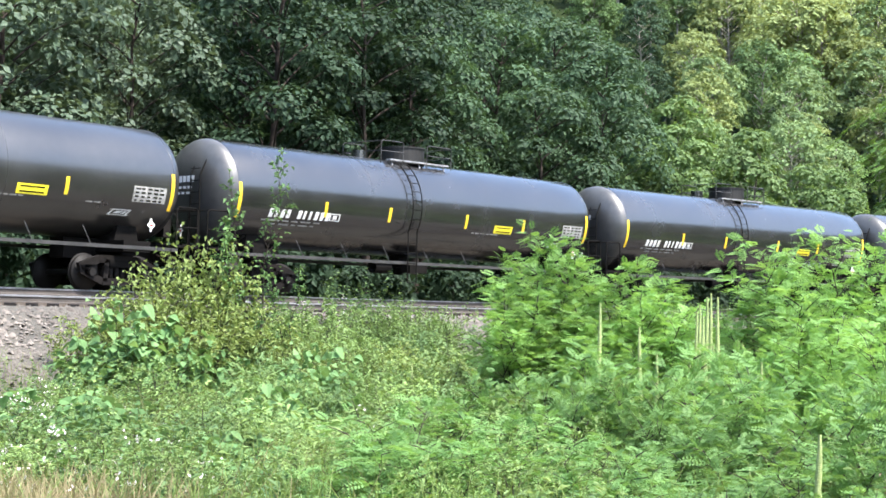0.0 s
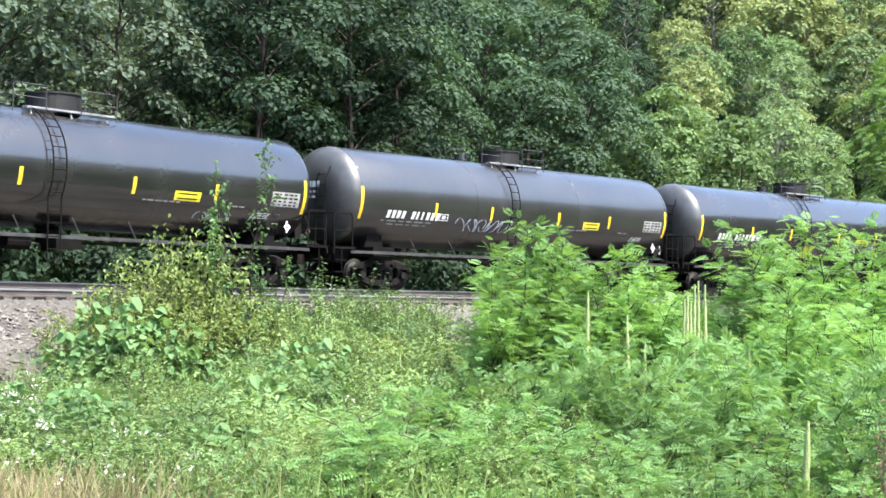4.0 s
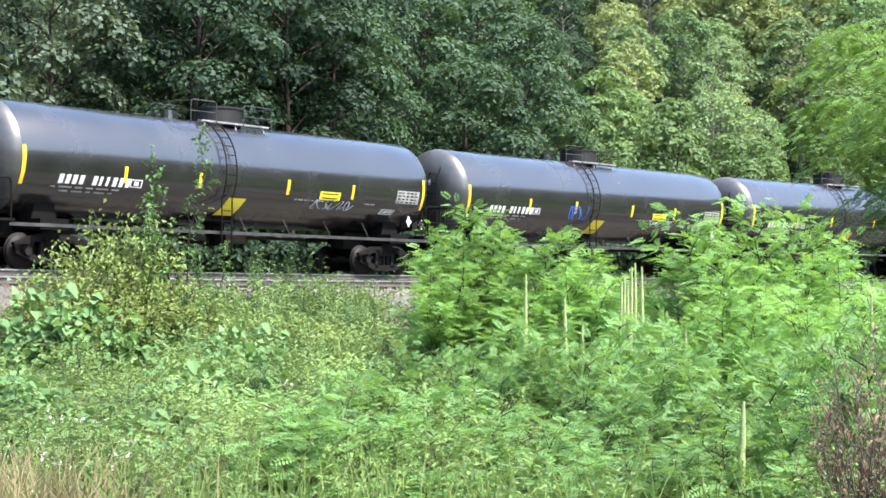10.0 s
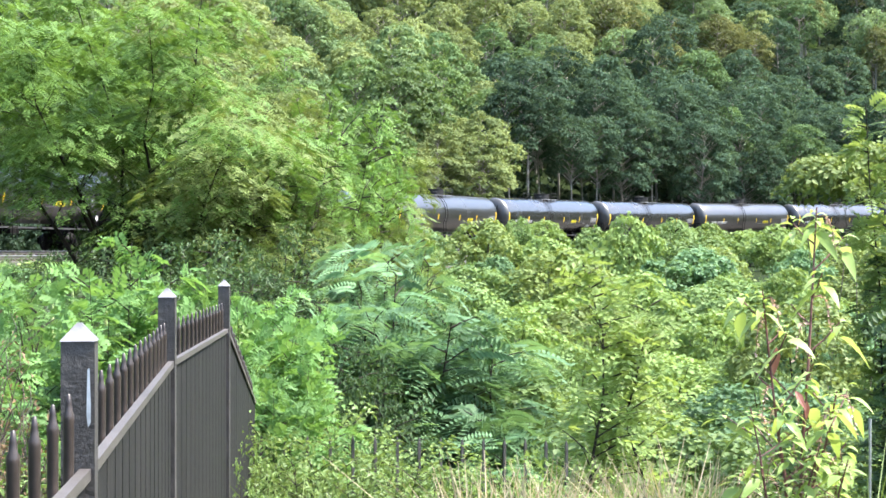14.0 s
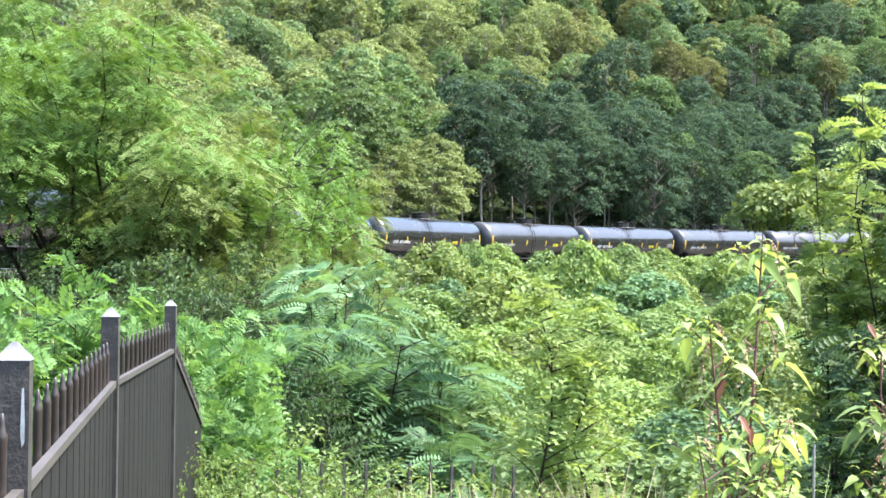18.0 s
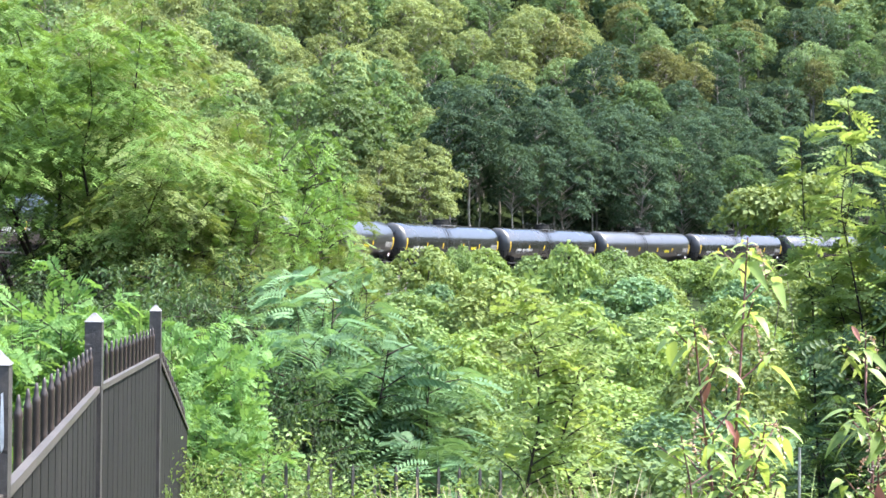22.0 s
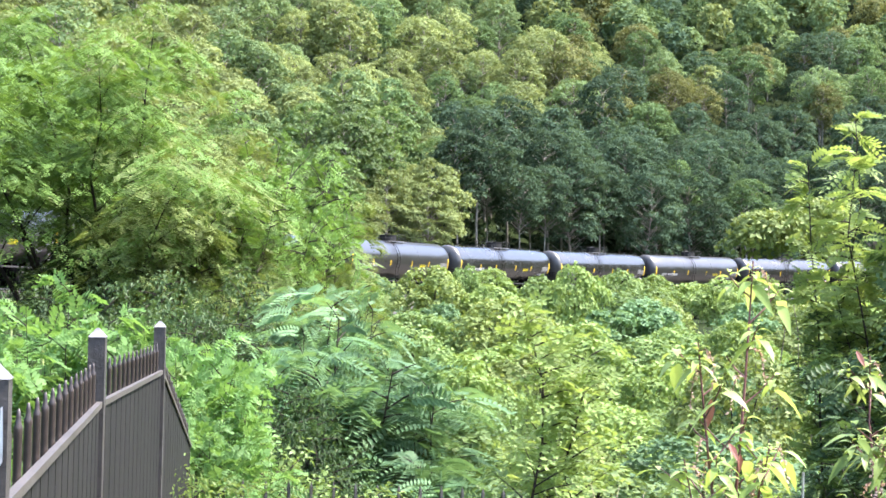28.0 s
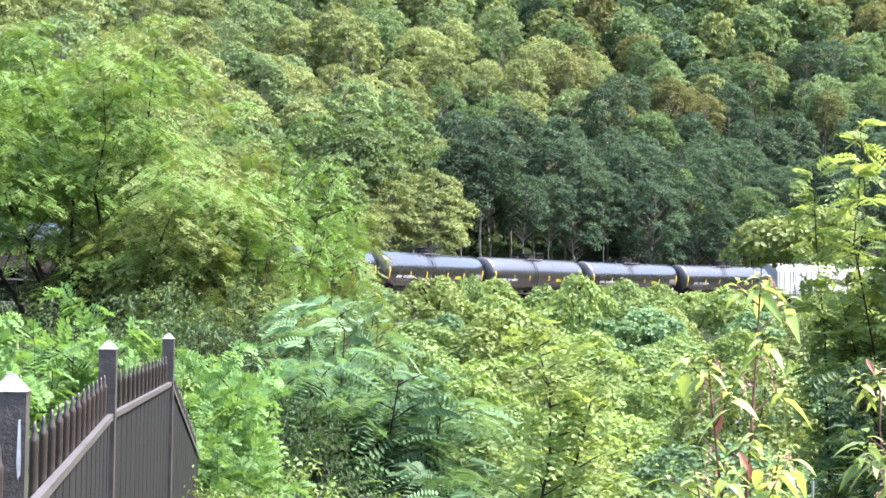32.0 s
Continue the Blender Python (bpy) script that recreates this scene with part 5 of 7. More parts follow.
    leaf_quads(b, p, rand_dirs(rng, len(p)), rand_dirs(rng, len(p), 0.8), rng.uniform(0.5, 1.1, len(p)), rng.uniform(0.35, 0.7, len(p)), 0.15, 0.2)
    tagged(new("hill_undergrowth", b.mesh("hill_undergrowth", LEAF_SHADE)), "leafy undergrowth on the wooded hill, coloured dark for the trees' shade", "undergrowth", kind="stuff")
    for (mat, tone), b in zip(sorts, bags):
        if b.n:
            tagged(new("wooded_hillside", b.mesh("wooded_hillside", mat)), tone + " woods high on the hillside", "woods", kind="stuff")


plant_woods()

# ---- the black steel fence beside the viewing spot ----
FENCE_POSTS = [(-0.44, 0.74, 1.47), (-0.618, 2.577, 1.47), (-0.918, 5.12, 1.463), (-1.08, 7.62, 1.441), (-1.22, 9.95, 0.86)]


def build_fence():
    root = tagged(new("steel_fence"), "black painted steel fence with solid boards, spiked pickets and square posts", "fence", "fences")
    b = Bag()
    w = 0.027
    b.box(-w, w, -w, w, -1.75, 0.0015)
    post = b.mesh("post", FENCE)
    b = Bag()
    v = [(-w - 0.002, -w - 0.002, 0), (w + 0.002, -w - 0.002, 0), (w + 0.002, w + 0.002, 0), (-w - 0.002, w + 0.002, 0)]
    t = 0.004
    v += [(-t, -t, 0.029), (t, -t, 0.029), (t, t, 0.029), (-t, t, 0.029)]
    b.add(v, [(3, 2, 1, 0), (0, 1, 5, 4), (1, 2, 6, 5), (2, 3, 7, 6), (3, 0, 4, 7), (4, 5, 6, 7)])
    cap = b.mesh("cap", FENCE_CAP)
    # a spiked picket: round bar with a bead and a drawn-out point
    b = Bag()
    k = 0.0085
    b.tube([(0, 0, h) for h in (-0.25, 0.0, 0.08, 0.084, 0.092, 0.098, 0.11, 0.125, 0.126)], [k, k, k, k * 1.05, k * 1.05, k * 0.72, k * 0.6, k * 0.32, 0.0004], 10)
    picket = b.mesh("picket", FENCE_BAR, True)
    b = Bag()
    b.box(-0.004, 0.004, -0.0845, 0.0845, -1.5, -0.012)
    b.box(0.004, 0.005, -0.081, -0.077, -1.5, -0.012)
    board = b.mesh("board", FENCE_BOARD)
    for i, (x, y, z) in enumerate(FENCE_POSTS[:4]):
        a = math.atan2(-(FENCE_POSTS[min(i + 1, 4)][0] - x), FENCE_POSTS[min(i + 1, 4)][1] - y) if i < 4 else 0.06
        p = part("post", post, root, "square black post", pose(x, y, z, 0, 0, math.degrees(a)))
        part("cap", cap, p, "pyramid cap worn bare")
    x, y, z = FENCE_POSTS[1]
    b = Bag()
    pts = [(-0.0065, 0.045), (-0.003, 0.043), (-0.001, 0.1), (-0.001, 0.13), (-0.0055, 0.139), (-0.008, 0.115)]
    b.add([(x + w + dx - 0.001, y - w - 0.003, z - dz) for dx, dz in pts], [(0, 1, 2, 5), (5, 2, 3, 4)])
    part("paint_run", b.mesh("paint_run", WHITE), root, "white paint run")
    for i in range(4):
        (x0, y0, z0), (x1, y1, z1) = FENCE_POSTS[i], FENCE_POSTS[i + 1]
        l = math.hypot(x1 - x0, y1 - y0)
        yaw, tilt = math.degrees(math.atan2(-(x1 - x0), y1 - y0)), math.degrees(math.atan2(z1 - z0, l))
        drop = 0.205
        b = Bag()
        b.box(0.004, 0.022, 0.03, math.hypot(l, z1 - z0) - 0.03, -0.006, 0.0)
        b.box(0.017, 0.022, 0.03, math.hypot(l, z1 - z0) - 0.03, -0.019, -0.0055)
        part("rail", b.mesh("rail", FENCE_RUST), root, "flat rail with faded paint", pose(x0, y0, z0 - drop, tilt, 0, yaw))
        n = int(l / 0.165)
        for j in range(n):
            f = (j + 0.5) / n
            m = pose(x0 + (x1 - x0) * f, y0 + (y1 - y0) * f, z0 + (z1 - z0) * f - drop, 0, 0, yaw)
            if i:
                part("board", board, root, m=m @ pose(0.008, 0, 0))
            part("picket", picket, root, m=m @ pose(-0.006, 0, 0))
        if i == 0:
            for j in range(n):
                f = (j + 0.5) / n
                part("board", board, root, m=pose(x0 + (x1 - x0) * f, y0 + (y1 - y0) * f, z0 + (z1 - z0) * f - drop, 0, 0, yaw) @ pose(0.008, 0, 0))
    # the open run of pickets that turns across the slope
    low = tagged(new("picket_fence"), "low black open picket fence grown over with vines", "fence", "fences")
    b = Bag()
    b.box(-0.009, 0.009, -0.009, 0.009, -1.4, 0.14)
    b.add([(-0.009, -0.009, 0.14), (0.009, -0.009, 0.14), (0.009, 0.009, 0.14), (-0.009, 0.009, 0.14), (0, 0, 0.18), (0, 0, 0.18), (0, 0, 0.18), (0, 0, 0.18)], [(0, 1, 5, 4), (1, 2, 6, 5), (2, 3, 7, 6), (3, 0, 4, 7)])
    stake = b.mesh("picket", FENCE)
    for j in range(15):
        f = j / 33
        x, y = -1.18 + 4.7 * f, 10.05 + 1.7 * f
        part("picket", stake, low, m=pose(x, y, 0.27 - 0.3 * f, 0, 0, 20))
    for z in (-0.2, -0.75):
        b = Bag()
        b.tube([(-1.2, 10.05, 0.15 + z - 0.12), (0.85, 10.77, 0.0 + z - 0.12)], 0.011, 4)
        part("rail", b.mesh("rail", FENCE), low)


build_fence()

# ---- shrubs and weeds ----
def bush(rng, h, r, stems, twigs, per, leaf, style="simple", wood_r=0.012, spread=1.0, up=0.5, wide=0.5, low=0.12, pairs=5, lf=0.27, lw=0.12, jitter=0.3, droop=0.3):
    """A plant of several stems: twigs leave the stems, leaves sit along the twigs. Returns two bags."""
    wood, green = Bag(), Bag()
    P, D, U = [], [], []
    for i in range(stems):
        a = i * 2.4 + rng.uniform(-0.4, 0.4)
        rr = r * spread * (0.25 + 0.75 * math.sqrt((i + 0.5) / stems)) if stems > 1 else r * 0.15
        hh = h * (1 - 0.45 * (i / max(1, stems)) * rng.uniform(0.4, 1.2))
        t = np.linspace(0, 1, 6)
        path = np.stack([np.cos(a) * rr * t ** 1.3, np.sin(a) * rr * t ** 1.3, hh * t], -1) + rng.normal(0, 0.03 * h, (6, 3)) * t[:, None] * [1, 1, 0.3]
        wood.tube(path, wood_r * (1 - 0.8 * t), 5)
        for k in range(twigs):
            u = low + (1 - low) * (k + rng.random()) / twigs
            root = np.array([np.interp(u, t, path[:, c]) for c in range(3)])
            b = k * 2.4 + rng.uniform(-0.6, 0.6)
            ln = r * (0.25 + 0.6 * (1 - u) + 0.15 * rng.random()) * 0.9
            dr = unit(np.array([math.cos(b) + 0.4 * math.cos(a), math.sin(b) + 0.4 * math.sin(a), up + rng.normal(0, 0.15)]))
            tip = root + dr * ln
            wood.tube([root, (root + tip) / 2 + [0, 0, 0.04 * ln], tip], [wood_r * 0.4, wood_r * 0.3, wood_r * 0.12], 4)
            f = rng.uniform(0.15, 1.05, per)
            p = root + dr * (ln * f)[:, None] + rng.normal(0, 0.06 * r, (per, 3))
            side = unit(np.cross(dr, [0, 0, 1.0]))
            d = dr * 0.55 + side * rng.choice([-1, 1], per)[:, None] * rng.uniform(0.3, 1.0, per)[:, None] + rng.normal(0, jitter, (per, 3))
            P.append(p)
            D.append(d)
            U.append(np.array([0, 0, 1.0]) + rng.normal(0, 0.38, (per, 3)) + dr * 0.25)
    P, D, U = np.concatenate(P), unit(np.concatenate(D)), np.concatenate(U)
    ln = leaf * rng.uniform(0.65, 1.3, len(P))
    if style == "pinnate":
        pinnate(green, P, D, U, ln, pairs, lf, lw, droop)
    elif style == "broad":
        broad_leaves(green, P, D, U, ln, ln * wide, 0.1, droop)
    else:
        leaf_quads(green, P, D, U, ln, ln * wide, 0.12, droop)
    return wood, green


def bush_kind(name, seed, mat, stem_mat, label, category="shrub", group="", **kw):
    rng = np.random.default_rng(seed)
    wood, green = bush(rng, **kw)
    ob = tagged(new(name), label, category, group)
    part("stem", wood.mesh("stem", stem_mat, True), ob)
    part("foliage", green.mesh("foliage", mat), ob)
    return ob


USED = set()


def plant(ob, az, d, top, ref, rz=0.0, k=None):
    """Stands a copy of a plant at a bearing and distance, with its top at a height."""
    x, y = at(az, d)
    g = float(land(np.array([x]), np.array([y]))[0])
    kz = max(0.3, (top - g) / ref)
    kk = k or kz
    m = Matrix.LocRotScale((x, y, g - 0.03), Euler((0, 0, rz)), (kk, kk, kz))
    if ob.name in USED:
        ob = copy_thing(ob, Matrix())
    else:
        USED.add(ob.name)
    ob.matrix_basis = m
    return ob


def plant_left():
    rng = np.random.default_rng(77)
    loc = [bush_kind("locust_shrub", 101 + i, LEAF_LOCUST, BARK_DARK, "bright green feathery-leaved locust shrub among weeds", "shrub", "locust shrubs", h=3.2, r=r, stems=st + 1, twigs=19, per=22, leaf=0.21, style="pinnate", wood_r=0.025, up=0.75, low=0.08, lf=0.25, lw=0.11)
           for i, (r, st) in enumerate(((1.0, 7), (0.85, 6), (1.35, 9)))]
    for az, d, top, k, which in ((-30.7, 26, 2.75, 1.0, 0), (-31.6, 25, 1.9, 0.9, 1), (-29.3, 25.5, 2.0, 0.9, 1), (-27.4, 25, 2.35, 1.0, 1), (-26.4, 24.4, 1.9, 0.85, 0), (-28.3, 24, 1.4, 0.8, 0), (-20.6, 23, 2.55, 1.05, 2), (-19.0, 22.5, 2.1, 0.9, 0), (-22.3, 23.5, 2.15, 0.9, 1), (-17.6, 22, 1.9, 0.9, 1), (-21.5, 21, 1.5, 0.8, 0), (-18.4, 20, 1.4, 0.8, 2)):
        plant(loc[which], az, d, top, 3.2, rng.uniform(0, 6.28), k)
    low = [bush_kind("locust_sprout", 111 + i, LEAF_LOCUST_LOW, BARK_DARK, "low bright green locust sprout with feathery leaves", "shrub", "locust sprouts", h=1.3, r=0.75, stems=6, twigs=12, per=13, leaf=0.19, style="pinnate", wood_r=0.016, up=0.6, low=0.1, lf=0.26, lw=0.12) for i in range(2)]
    for az, d, top in ((-35.6, 15, 0.62), (-37.2, 14.2, 0.35), (-33.4, 14.5, 0.3), (-31.2, 15.5, 0.55), (-30.0, 17.5, 0.8), (-27.6, 17.5, 0.85), (-28.6, 14.2, 0.35), (-26.0, 15.5, 0.6), (-24.6, 17.8, 0.95), (-23.4, 15, 0.4), (-22.0, 17, 0.8), (-20.4, 15.5, 0.6),
                       (-19.0, 17, 0.95), (-32.5, 18.5, 0.75), (-34.4, 18.2, 0.5), (-29.3, 20, 1.0), (-25.6, 20, 1.05), (-23.2, 20, 1.1), (-31.0, 13, 0.05), (-26.8, 13, 0.15), (-24.3, 13, 0.2), (-21.2, 13, 0.35), (-18.2, 13.5, 0.75), (-16.3, 15, 1.1), (-15.2, 13, 1.15), (-14.2, 14, 1.2), (-33.6, 13, -0.02), (-19.6, 12.3, 0.2)):
        plant(low[int(rng.integers(0, 2))], az, d, top, 1.3, rng.uniform(0, 6.28), rng.uniform(0.75, 1.05))
    # tangle overgrown with vine, thin saplings through it
    mound = bush_kind("vine_tangle", 121, LEAF_VINE, BARK_DARK, "tangle of broad-leaved wild vine over weeds", "vine", "vine tangles", h=1.9, r=1.1, stems=8, twigs=11, per=5, leaf=0.22, style="broad", wide=0.95, wood_r=0.01, up=0.35, low=0.05, jitter=0.6, droop=0.45)
    for az, d, top, k, rz in ((-45.5, 28.5, 1.55, 0.8, 0.3), (-44.4, 28.0, 1.2, 0.8, 2.1), (-46.6, 28.0, 0.9, 0.75, 4.1), (-42.9, 28.0, 0.75, 0.7, 5.0), (-40.6, 28.0, 0.6, 0.7, 1.0), (-39.6, 27.5, 0.35, 0.6, 3.0), (-47.8, 21, 0.45, 0.7, 1.3), (-46.4, 20.5, 0.4, 0.6, 2.6), (-44.2, 17.5, 0.15, 0.6, 4.4), (-42.9, 18.0, 0.2, 0.6, 0.6), (-41.6, 17.5, 0.15, 0.6, 3.7), (-40.4, 22.5, 0.5, 0.6, 5.6), (-39.0, 24, 0.65, 0.6, 2.2), (-47.2, 19.5, 0.25, 0.6, 5.2), (-42.2, 15.4, 0.0, 0.5, 1.8), (-40.9, 15.0, -0.05, 0.5, 4.8), (-38.6, 26.5, 0.9, 0.6, 0.2)):
        plant(mound, az, d, top, 1.9, rz, k)
    ms = bush_kind("leafy_shrub", 122, LEAF_MID, BARK_DARK, "small-leaved green shrub beside the ballast bank", "shrub", h=2.6, r=1.2, stems=10, twigs=14, per=16, leaf=0.10, wide=0.55, wood_r=0.018, up=0.4, low=0.1, jitter=0.6)
    overgrown = bush_kind("overgrown_shrub", 127, LEAF_OLIVE_SHRUB, BARK_DARK, "olive green shrub overgrown with vine beside the ballast bank", "shrub", h=2.6, r=1.2, stems=11, twigs=15, per=17, leaf=0.115, wide=0.6, wood_r=0.018, up=0.4, low=0.06, jitter=0.6)
    for az, d, top, k in ((-43.2, 30.5, 2.7, 0.9), (-44.3, 30.5, 2.2, 0.9), (-42.2, 30.2, 2.35, 0.85), (-45.3, 30, 1.7, 0.8), (-41.1, 30, 1.5, 0.8), (-42.7, 29, 1.5, 0.8), (-44.0, 29, 1.3, 0.8), (-39.9, 29.5, 0.9, 0.7), (-38.5, 28.5, 0.8, 0.7), (-36.3, 29, 0.9, 0.7), (-34.5, 28, 0.8, 0.7), (-46.9, 30.5, 1.3, 0.6)):
        plant(overgrown, az, d, top, 2.6, rng.uniform(0, 6.28), k)
    for az in np.arange(-53, -15, 1.15):
        for d in (14.5, 18, 22.5, 27, 31.5):
            if rng.random() < 0.45:
                plant(ms, az + rng.uniform(-0.6, 0.6), d * rng.uniform(0.93, 1.07), -0.75 + rng.uniform(0.75, 1.35) + max(0, (d - 20) * 0.05), 2.6, rng.uniform(0, 6.28), rng.uniform(0.4, 0.65))
    for az in np.concatenate([np.arange(-41.5, -33.6, 0.75), np.arange(-31.6, -24, 0.9)]):
        plant(ms, az + rng.uniform(-0.3, 0.3), rng.uniform(32, 36.5), rng.uniform(1.35, 1.75), 2.6, rng.uniform(0, 6.28), rng.uniform(0.6, 0.85))
    sap = bush_kind("thin_sapling", 123, LEAF_VINE, BARK_DARK, "thin sapling with sparse small leaves", "sapling", h=4.8, r=0.8, stems=2, twigs=24, per=11, leaf=0.12, wide=0.65, wood_r=0.024, up=0.9, low=0.25, jitter=0.7)
    plant(sap, -41.0, 30, 4.4, 4.8, 0.5, 0.85)
    plant(sap, -42.0, 30.3, 3.2, 4.8, 2.5, 0.8)
    plant(sap, -39.8, 30.2, 2.3, 4.8, 1.5, 0.6)
    gold = [bush_kind("goldenrod", 124 + i, mat, STEM_GREEN, lab, "weed", "goldenrod stands", h=1.5, r=r, stems=9, twigs=16, per=5, leaf=0.16, wide=0.26, wood_r=0.008, up=1.0, low=0.1, jitter=0.35, droop=0.35) for i, (mat, lab, r) in enumerate(((LEAF_WEED, "stand of tall green goldenrod with narrow leaves", 0.42), (LEAF_SPROUT, "stand of light green narrow-leaved goldenrod", 0.5), (LEAF_MID, "stand of dull green narrow-leaved weeds", 0.45)))]
    for az in np.arange(-50, -14, 0.62):
        for d in (16.5, 19.5, 23, 27, 31):
            if rng.random() < (0.62 if -42 < az < -31 else 0.3) and not (az < -45 and d > 26) and not (-34.4 < az < -31.2 and d > 22):
                a, dd = az + rng.uniform(-0.4, 0.4), d * rng.uniform(0.93, 1.07)
                plant(gold[int(rng.integers(0, 3))], a, dd, float(np.interp(dd, [15, 22, 31], [-0.05, 0.4, 1.15])) + rng.normal(0, 0.16), 1.5, rng.uniform(0, 6.28), rng.uniform(0.7, 1.1))
    # mullein
    b = Bag()
    t = np.linspace(0, 1, 14)
    rr = np.random.default_rng(4)
    b.tube(np.stack([0.01 * np.sin(t * 5), 0 * t, 0.5 + 1.1 * t], -1), 0.03 * (1 - 0.6 * t ** 3) * rr.uniform(0.85, 1.15, 14), 8)
    spike = b.mesh("flower_spike", SPIKE, True)
    b = Bag()
    n = 34
    f = rr.uniform(0, 1, n)
    a = np.arange(n) * 2.4
    leaf_quads(b, np.stack([0 * a, 0 * a, 0.05 + 0.85 * f], -1), np.stack([np.cos(a), np.sin(a), 0.7 + 0 * a], -1), np.stack([-0.5 * np.cos(a), -0.5 * np.sin(a), 1 + 0 * a], -1), 0.34 * (1.1 - f), 0.12 * (1.1 - f), 0.15, 0.25)
    b.tube([(0, 0, 0), (0, 0, 0.8)], 0.014, 5)
    rosette = b.mesh("rosette", LEAF_WEED)
    mul = tagged(new("mullein"), "tall mullein with a pale yellow-green flower spike", "mullein", "mulleins")
    part("flower_spike", spike, mul, "pale yellow-green spike")
    part("rosette", rosette, mul)
    for az, d, top in ((-28.75, 20.5, 1.4), (-27.3, 20.5, 1.1), (-26.7, 20.5, 0.75), (-25.43, 19, 0.3), (-25.2, 21, 1.4), (-24.95, 21, 1.5), (-24.8, 21.2, 1.55), (-24.55, 21, 1.5), (-25.07, 20.5, 1.25), (-25.55, 20.6, 0.8), (-24.7, 20.4, 0.9), (-24.4, 19.5, 0.3), (-23.85, 20.5, 0.95), (-23.65, 20.5, 0.9), (-23.05, 20, 0.7), (-20.95, 15.8, 0.02), (-33.5, 30, 0.45), (-35.4, 27, 0.35),
                       (-16.6, 18, 1.15), (-15.9, 15.5, 0.9), (-14, 15, 0.95), (-13.3, 17, 0.95), (-12.7, 13.5, 0.4), (-25.3, 21.8, 1.3), (-16.1, 12.4, 1.0), (-21.25, 12.5, 0.4), (-13.5, 12.0, 0.7), (-12.2, 12.0, 0.9)):
        plant(mul, az, d, top + 0.3, 1.6, rng.uniform(0, 6.28), 1.0)
    # dead brown shrub
    dead = bush_kind("dead_shrub", 131, LEAF_DRY, BARK, "dead brown shrub with withered leaves", "shrub", h=1.6, r=0.34, stems=24, twigs=15, per=3, leaf=0.04, wide=0.4, wood_r=0.009, up=1.5, low=0.2, jitter=0.8)
    plant(dead, -17.0, 8.4, 1.38, 1.6, 0.4, 0.95)
    plant(dead, -15.7, 8.1, 0.95, 1.6, 2.4, 0.85)
    plant(dead, -17.9, 8.6, 1.1, 1.6, 4.4, 0.75)


def herb_layer(name, label, seed, azs, ds, count, height, leaf, mats, keep=None, per=26, wide=0.32, strip=None):
    """A thick growth of weeds as one mass: thin stems set with small leaves."""
    rng = np.random.default_rng(seed)
    az = rng.uniform(*azs, count)
    d = np.sqrt(rng.uniform(ds[0] ** 2, ds[1] ** 2, count))
    x, y = d * np.sin(np.radians(az)), d * np.cos(np.radians(az))
    if strip:
        p = on_line(rng.uniform(strip[0], strip[1], count), rng.uniform(strip[2], strip[3], count))
        x, y = p[:, 0], p[:, 1]
        az, d = np.degrees(np.arctan2(x, y)), np.hypot(x, y)
    s, n = line_offset(x, y)
    ok = n < np.where(az > -46.5, BED_IN - 0.5, BED_IN - 3.6)
    if keep:
        ok &= keep(az, d, rng)
    # a bare patch of the bank
    ok &= ~((az > -33.8) & (az < -31.9) & (d > 27) & (n > -12.5))
    x, y, az, d = x[ok], y[ok], az[ok], d[ok]
    z = land(x, y)
    h = height(az, d) * rng.uniform(0.55, 1.15, len(x)) * np.clip(0.76 + 0.3 * wobble(x, y, 1.1, 3.0) + 0.3 * wobble(x, y, 0.45, 7.0), 0.3, 1.4)
    lean = rng.normal(0, 0.16, (len(x), 2)) * h[:, None]
    green = Bag()
    f = np.tile(np.linspace(0.12, 1.0, per), (len(x), 1)) + rng.uniform(-0.02, 0.02, (len(x), per))
    a = np.arange(per)[None] * 2.4 + rng.uniform(0, 6.28, (len(x), 1))
    P = np.stack([x[:, None] + lean[:, :1] * f ** 1.5, y[:, None] + lean[:, 1:] * f ** 1.5, z[:, None] + h[:, None] * f], -1)
    P += rng.normal(0, 0.035, P.shape) * [1, 1, 0.5]
    D = np.stack([np.cos(a), np.sin(a), 0.35 + 0 * a], -1) + rng.normal(0, 0.3, P.shape)
    U = np.stack([-0.4 * np.cos(a), -0.4 * np.sin(a), 1 + 0 * a], -1) + rng.normal(0, 0.35, P.shape)
    ln = leaf * (1.25 - 0.7 * f) * rng.uniform(0.6, 1.4, f.shape)
    (broad_leaves if wide > 0.6 else leaf_quads)(green, P.reshape(-1, 3), D.reshape(-1, 3), U.reshape(-1, 3), ln.ravel(), ln.ravel() * wide, 0.12, 0.25)
    w = 0.004
    v = np.stack([np.stack([x - w, y, z - 0.03], -1), np.stack([x + w, y, z - 0.03], -1), np.stack([x + lean[:, 0] + w / 2, y + lean[:, 1], z + h], -1), np.stack([x + lean[:, 0] - w / 2, y + lean[:, 1], z + h], -1)], 1)
    green.add(v.reshape(-1, 3), np.arange(len(x) * 4).reshape(-1, 4))
    tagged(new(name, green.mesh(name, mats)), label, "weeds", kind="stuff")
    return x, y, z, h


